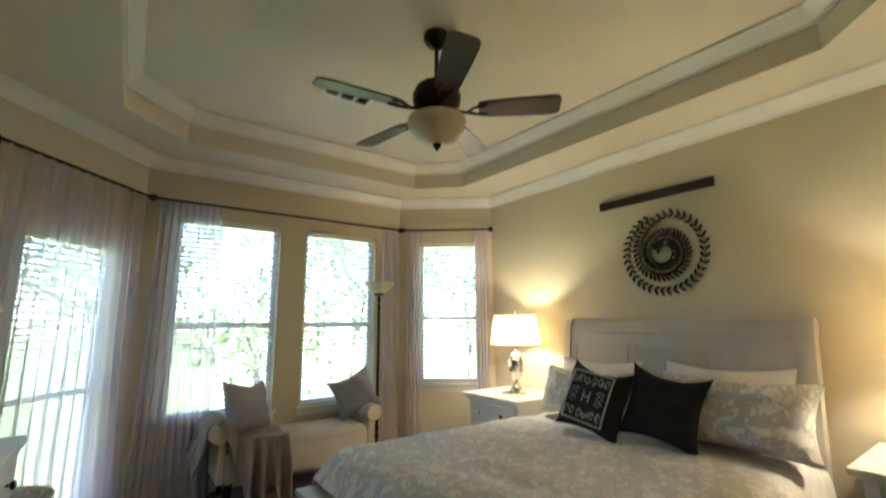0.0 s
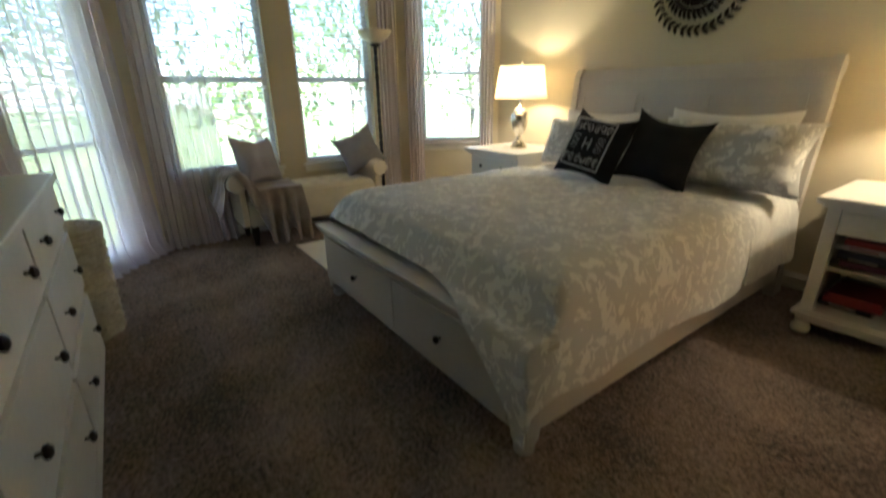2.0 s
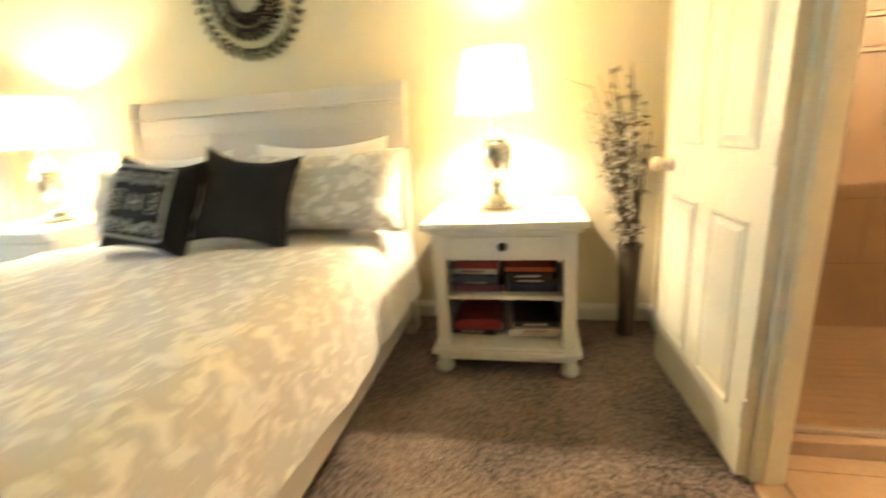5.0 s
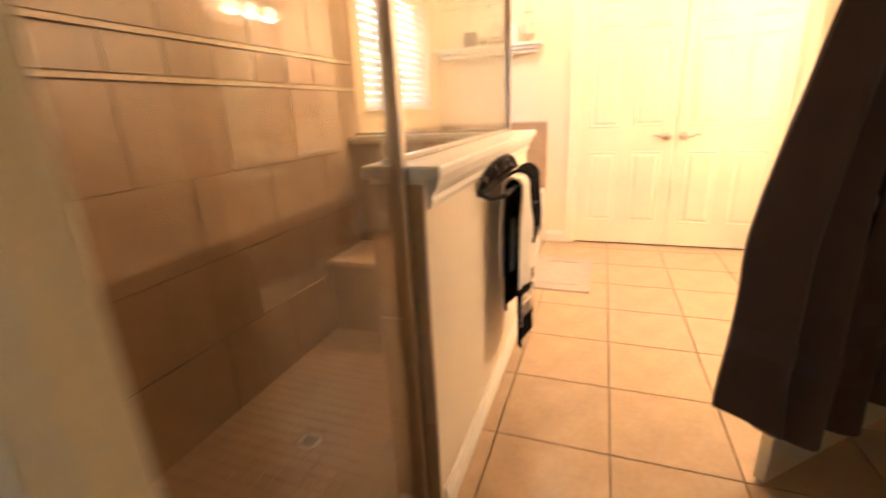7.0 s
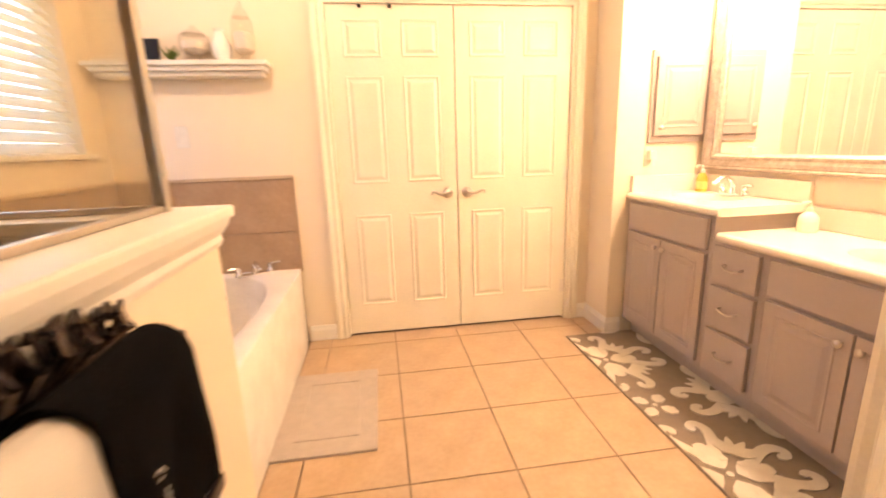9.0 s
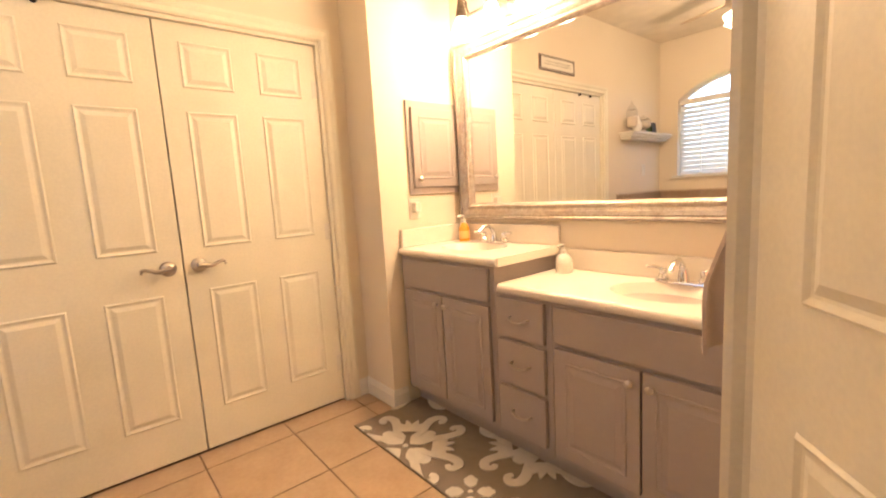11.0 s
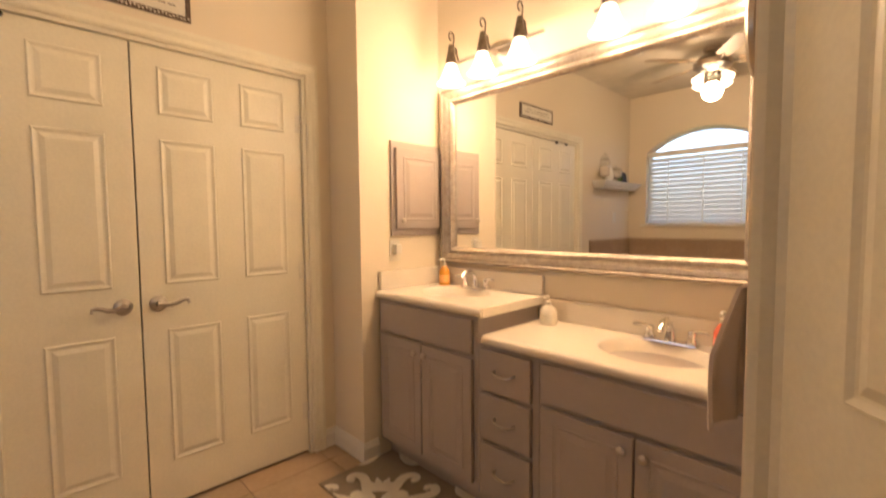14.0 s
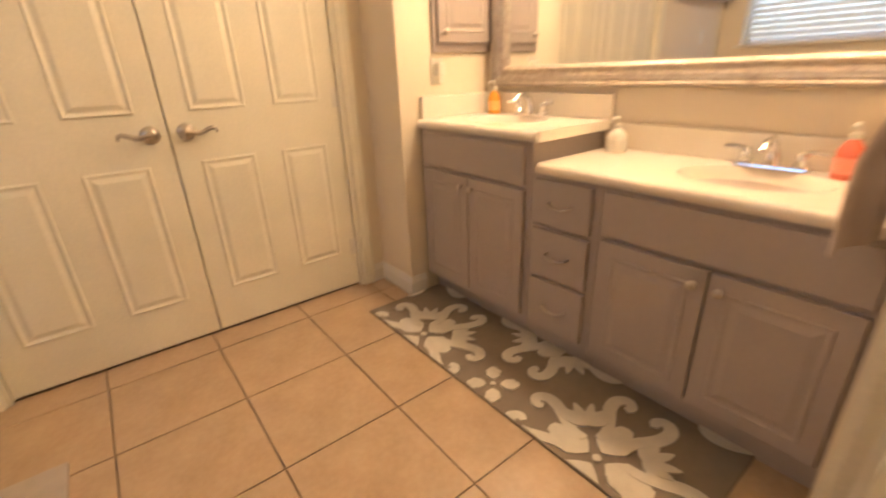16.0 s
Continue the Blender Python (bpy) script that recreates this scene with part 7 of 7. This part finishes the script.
def heart(bm, cx, cy, ang, s):
    """A broad scalloped petal that starts at the medallion's centre."""
    half = [(0.030, 0.004), (0.052, 0.034), (0.080, 0.055), (0.104, 0.050), (0.120, 0.062), (0.142, 0.048), (0.152, 0.030), (0.172, 0.022), (0.178, 0.0)]
    ca, sa = math.cos(ang), math.sin(ang)
    o_ = [(cx + s * (p_ * ca - q_ * sa), cy + s * (p_ * sa + q_ * ca)) for p_, q_ in half + [(p_, -q_) for p_, q_ in half[-2::-1]]]
    if all(abs(p_) > 0.77 or abs(q_) > 0.228 for p_, q_ in o_):
        return
    RISE[0] += 1
    prism(bm, [inside(p_) for p_ in o_], 0.0075, 0.0105 + 0.00012 * (RISE[0] % 31))


def medallion(cx, cy, s=1.0):
    bm = B()
    for k_ in range(4):
        heart(bm, cx, cy, k_ * math.pi / 2, s)
        a_ = math.pi / 4 + k_ * math.pi / 2
        bx, by = cx + 0.135 * s * math.cos(a_), cy + 0.135 * s * math.sin(a_)
        if abs(bx) < 0.76 and abs(by) < 0.225:
            for q in (-1.25, -0.75, -0.3, 0.3, 0.75, 1.25):
                petal(bm, bx, by, a_ + q, (0.115 - 0.030 * abs(q)) * s, 0.017 * s)
        for f_ in (-1, 1):
            scroll(bm, cx, cy, a_, f_, s)
    if abs(cy) < 0.22:
        lathe(bm, [(0.014 * s, 0.0075), (0.014 * s, 0.0145), (0, 0.0145)], 12, Matrix.Translation((cx, cy, 0)))
    part("figure", bm, RUGW, rug, "ivory cut-pile medallion")


for cx, cy in ((0.42, 0.155), (-0.48, 0.155), (-0.03, -0.295), (0.87, -0.295), (-0.93, -0.295)):
    medallion(cx, cy)
bm = B()
for k_ in range(4):
    a_ = math.pi / 4 + k_ * math.pi / 2
    heart(bm, -0.03 + 0.012 * math.cos(a_), 0.155 + 0.012 * math.sin(a_), a_, 0.5)
lathe(bm, [(0.011, 0.0075), (0.011, 0.0145), (0, 0.0145)], 12, Matrix.Translation((-0.03, 0.155, 0)))
part("figure", bm, RUGW, rug, "ivory cut-pile sprig")

# bath mat
bt = thing("bath_mat", "grey terry bath mat beside the tub", "bath mat", pose(2.97, -1.20, 0.0))
b = B()
box(b, -0.34, 0.34, -0.22, 0.22, -0.003, 0.012, 0.005)
part("mat", b, MATM, bt)
b = B()
for x0, x1, y0, y1 in ((-0.24, 0.24, -0.14, -0.12), (-0.24, 0.24, 0.12, 0.14), (-0.24, -0.22, -0.12, 0.12), (0.22, 0.24, -0.12, 0.12)):
    box(b, x0, x1, y0, y1, 0.0115, 0.0155, 0.001)
part("raised_border", b, MATM, bt)

# bathroom ceiling fan, seen in the mirror
f2 = thing("ceiling_fan", "brass ceiling fan with light oak blades and lit shades", "ceiling fan", pose(2.68, -1.04, HB))
part("canopy", lathe(B(), [(0.07, 0), (0.07, -0.03), (0.03, -0.05), (0.025, -0.06), (0.11, -0.08), (0.145, -0.12), (0.14, -0.16), (0.10, -0.19), (0.06, -0.205), (0.05, -0.24)], 28), NICKEL, f2, "", True)
OAK = mat("light_oak_blade", (0.45, 0.33, 0.20), 0.4, scale=6, bump=0.05)
for k in range(5):
    b = prism(B(), [(0.18, -0.05), (0.28, -0.058), (0.55, -0.062), (0.58, -0.05), (0.58, 0.05), (0.55, 0.062), (0.28, 0.058), (0.18, 0.05)], -0.003, 0.003, Matrix.Rotation(radians(12), 4, "X"))
    bl = part("blade", b, OAK, f2, m=pose(0, 0, -0.125, 0, 0, 72 * k + 20))
    part("blade_arm", tube(B(), [(0.10, 0, -0.01), (0.22, 0, -0.006)], 0.01, 6), NICKEL, bl)
for k in range(4):
    a = radians(90 * k + 30)
    m = Matrix.Translation((0.11 * math.cos(a), 0.11 * math.sin(a), -0.235)) @ Matrix.Rotation(a, 4, "Z") @ Matrix.Rotation(radians(-38), 4, "Y") @ Matrix.Scale(0.82, 4)
    o = part("shade", lathe(B(), [(0.02, 0), (0.03, -0.02), (0.045, -0.06), (0.058, -0.095), (0.054, -0.095), (0.035, -0.05), (0.015, -0.01)], 20, m), FROST, f2, "lit frosted bell shade", True)
    o.visible_shadow = False
for s in (-0.03, 0.03):
    part("pull_chain", tube(B(), [(s, 0, -0.23), (s, 0, -0.40 - s)], 0.0015, 4), NICKEL, f2)
lamp("bath_fan_light", "POINT", BFANW, (2.68, -1.04, HB - 0.36), BATHW, 0.08)

# floor tiles, each its own piece
TW, TX, TY = 0.4145, 2.421, -1.953
cache = {}
for i in range(-8, 5):
    for j in range(-5, 5):
        x0, x1, y0, y1 = TX + i * TW, TX + (i + 1) * TW, TY + j * TW, TY + (j + 1) * TW
        x0, x1, y0, y1 = max(x0, -0.05), min(x1, XD + 0.03), max(y0, YV), min(y1, -0.985 if x1 > KX1 else -1.05)
        if x1 - x0 < 0.03 or y1 - y0 < 0.03:
            continue
        key = (round(x1 - x0, 3), round(y1 - y0, 3))
        if key not in cache:
            bm = B()
            box(bm, 0.0025, x1 - x0 - 0.0025, 0.0025, y1 - y0 - 0.0025, -0.012, 0.0, 0.0012)
            o = part("tile", bm, TILE, floor_bath)
            cache[key] = o.data
        else:
            o = new("tile", cache[key])
            o.parent = floor_bath
        o.matrix_basis = Matrix.Translation((x0, y0, -0.0005 + 0.0004 * noise.noise((x0 * 7, y0 * 7, 0))))
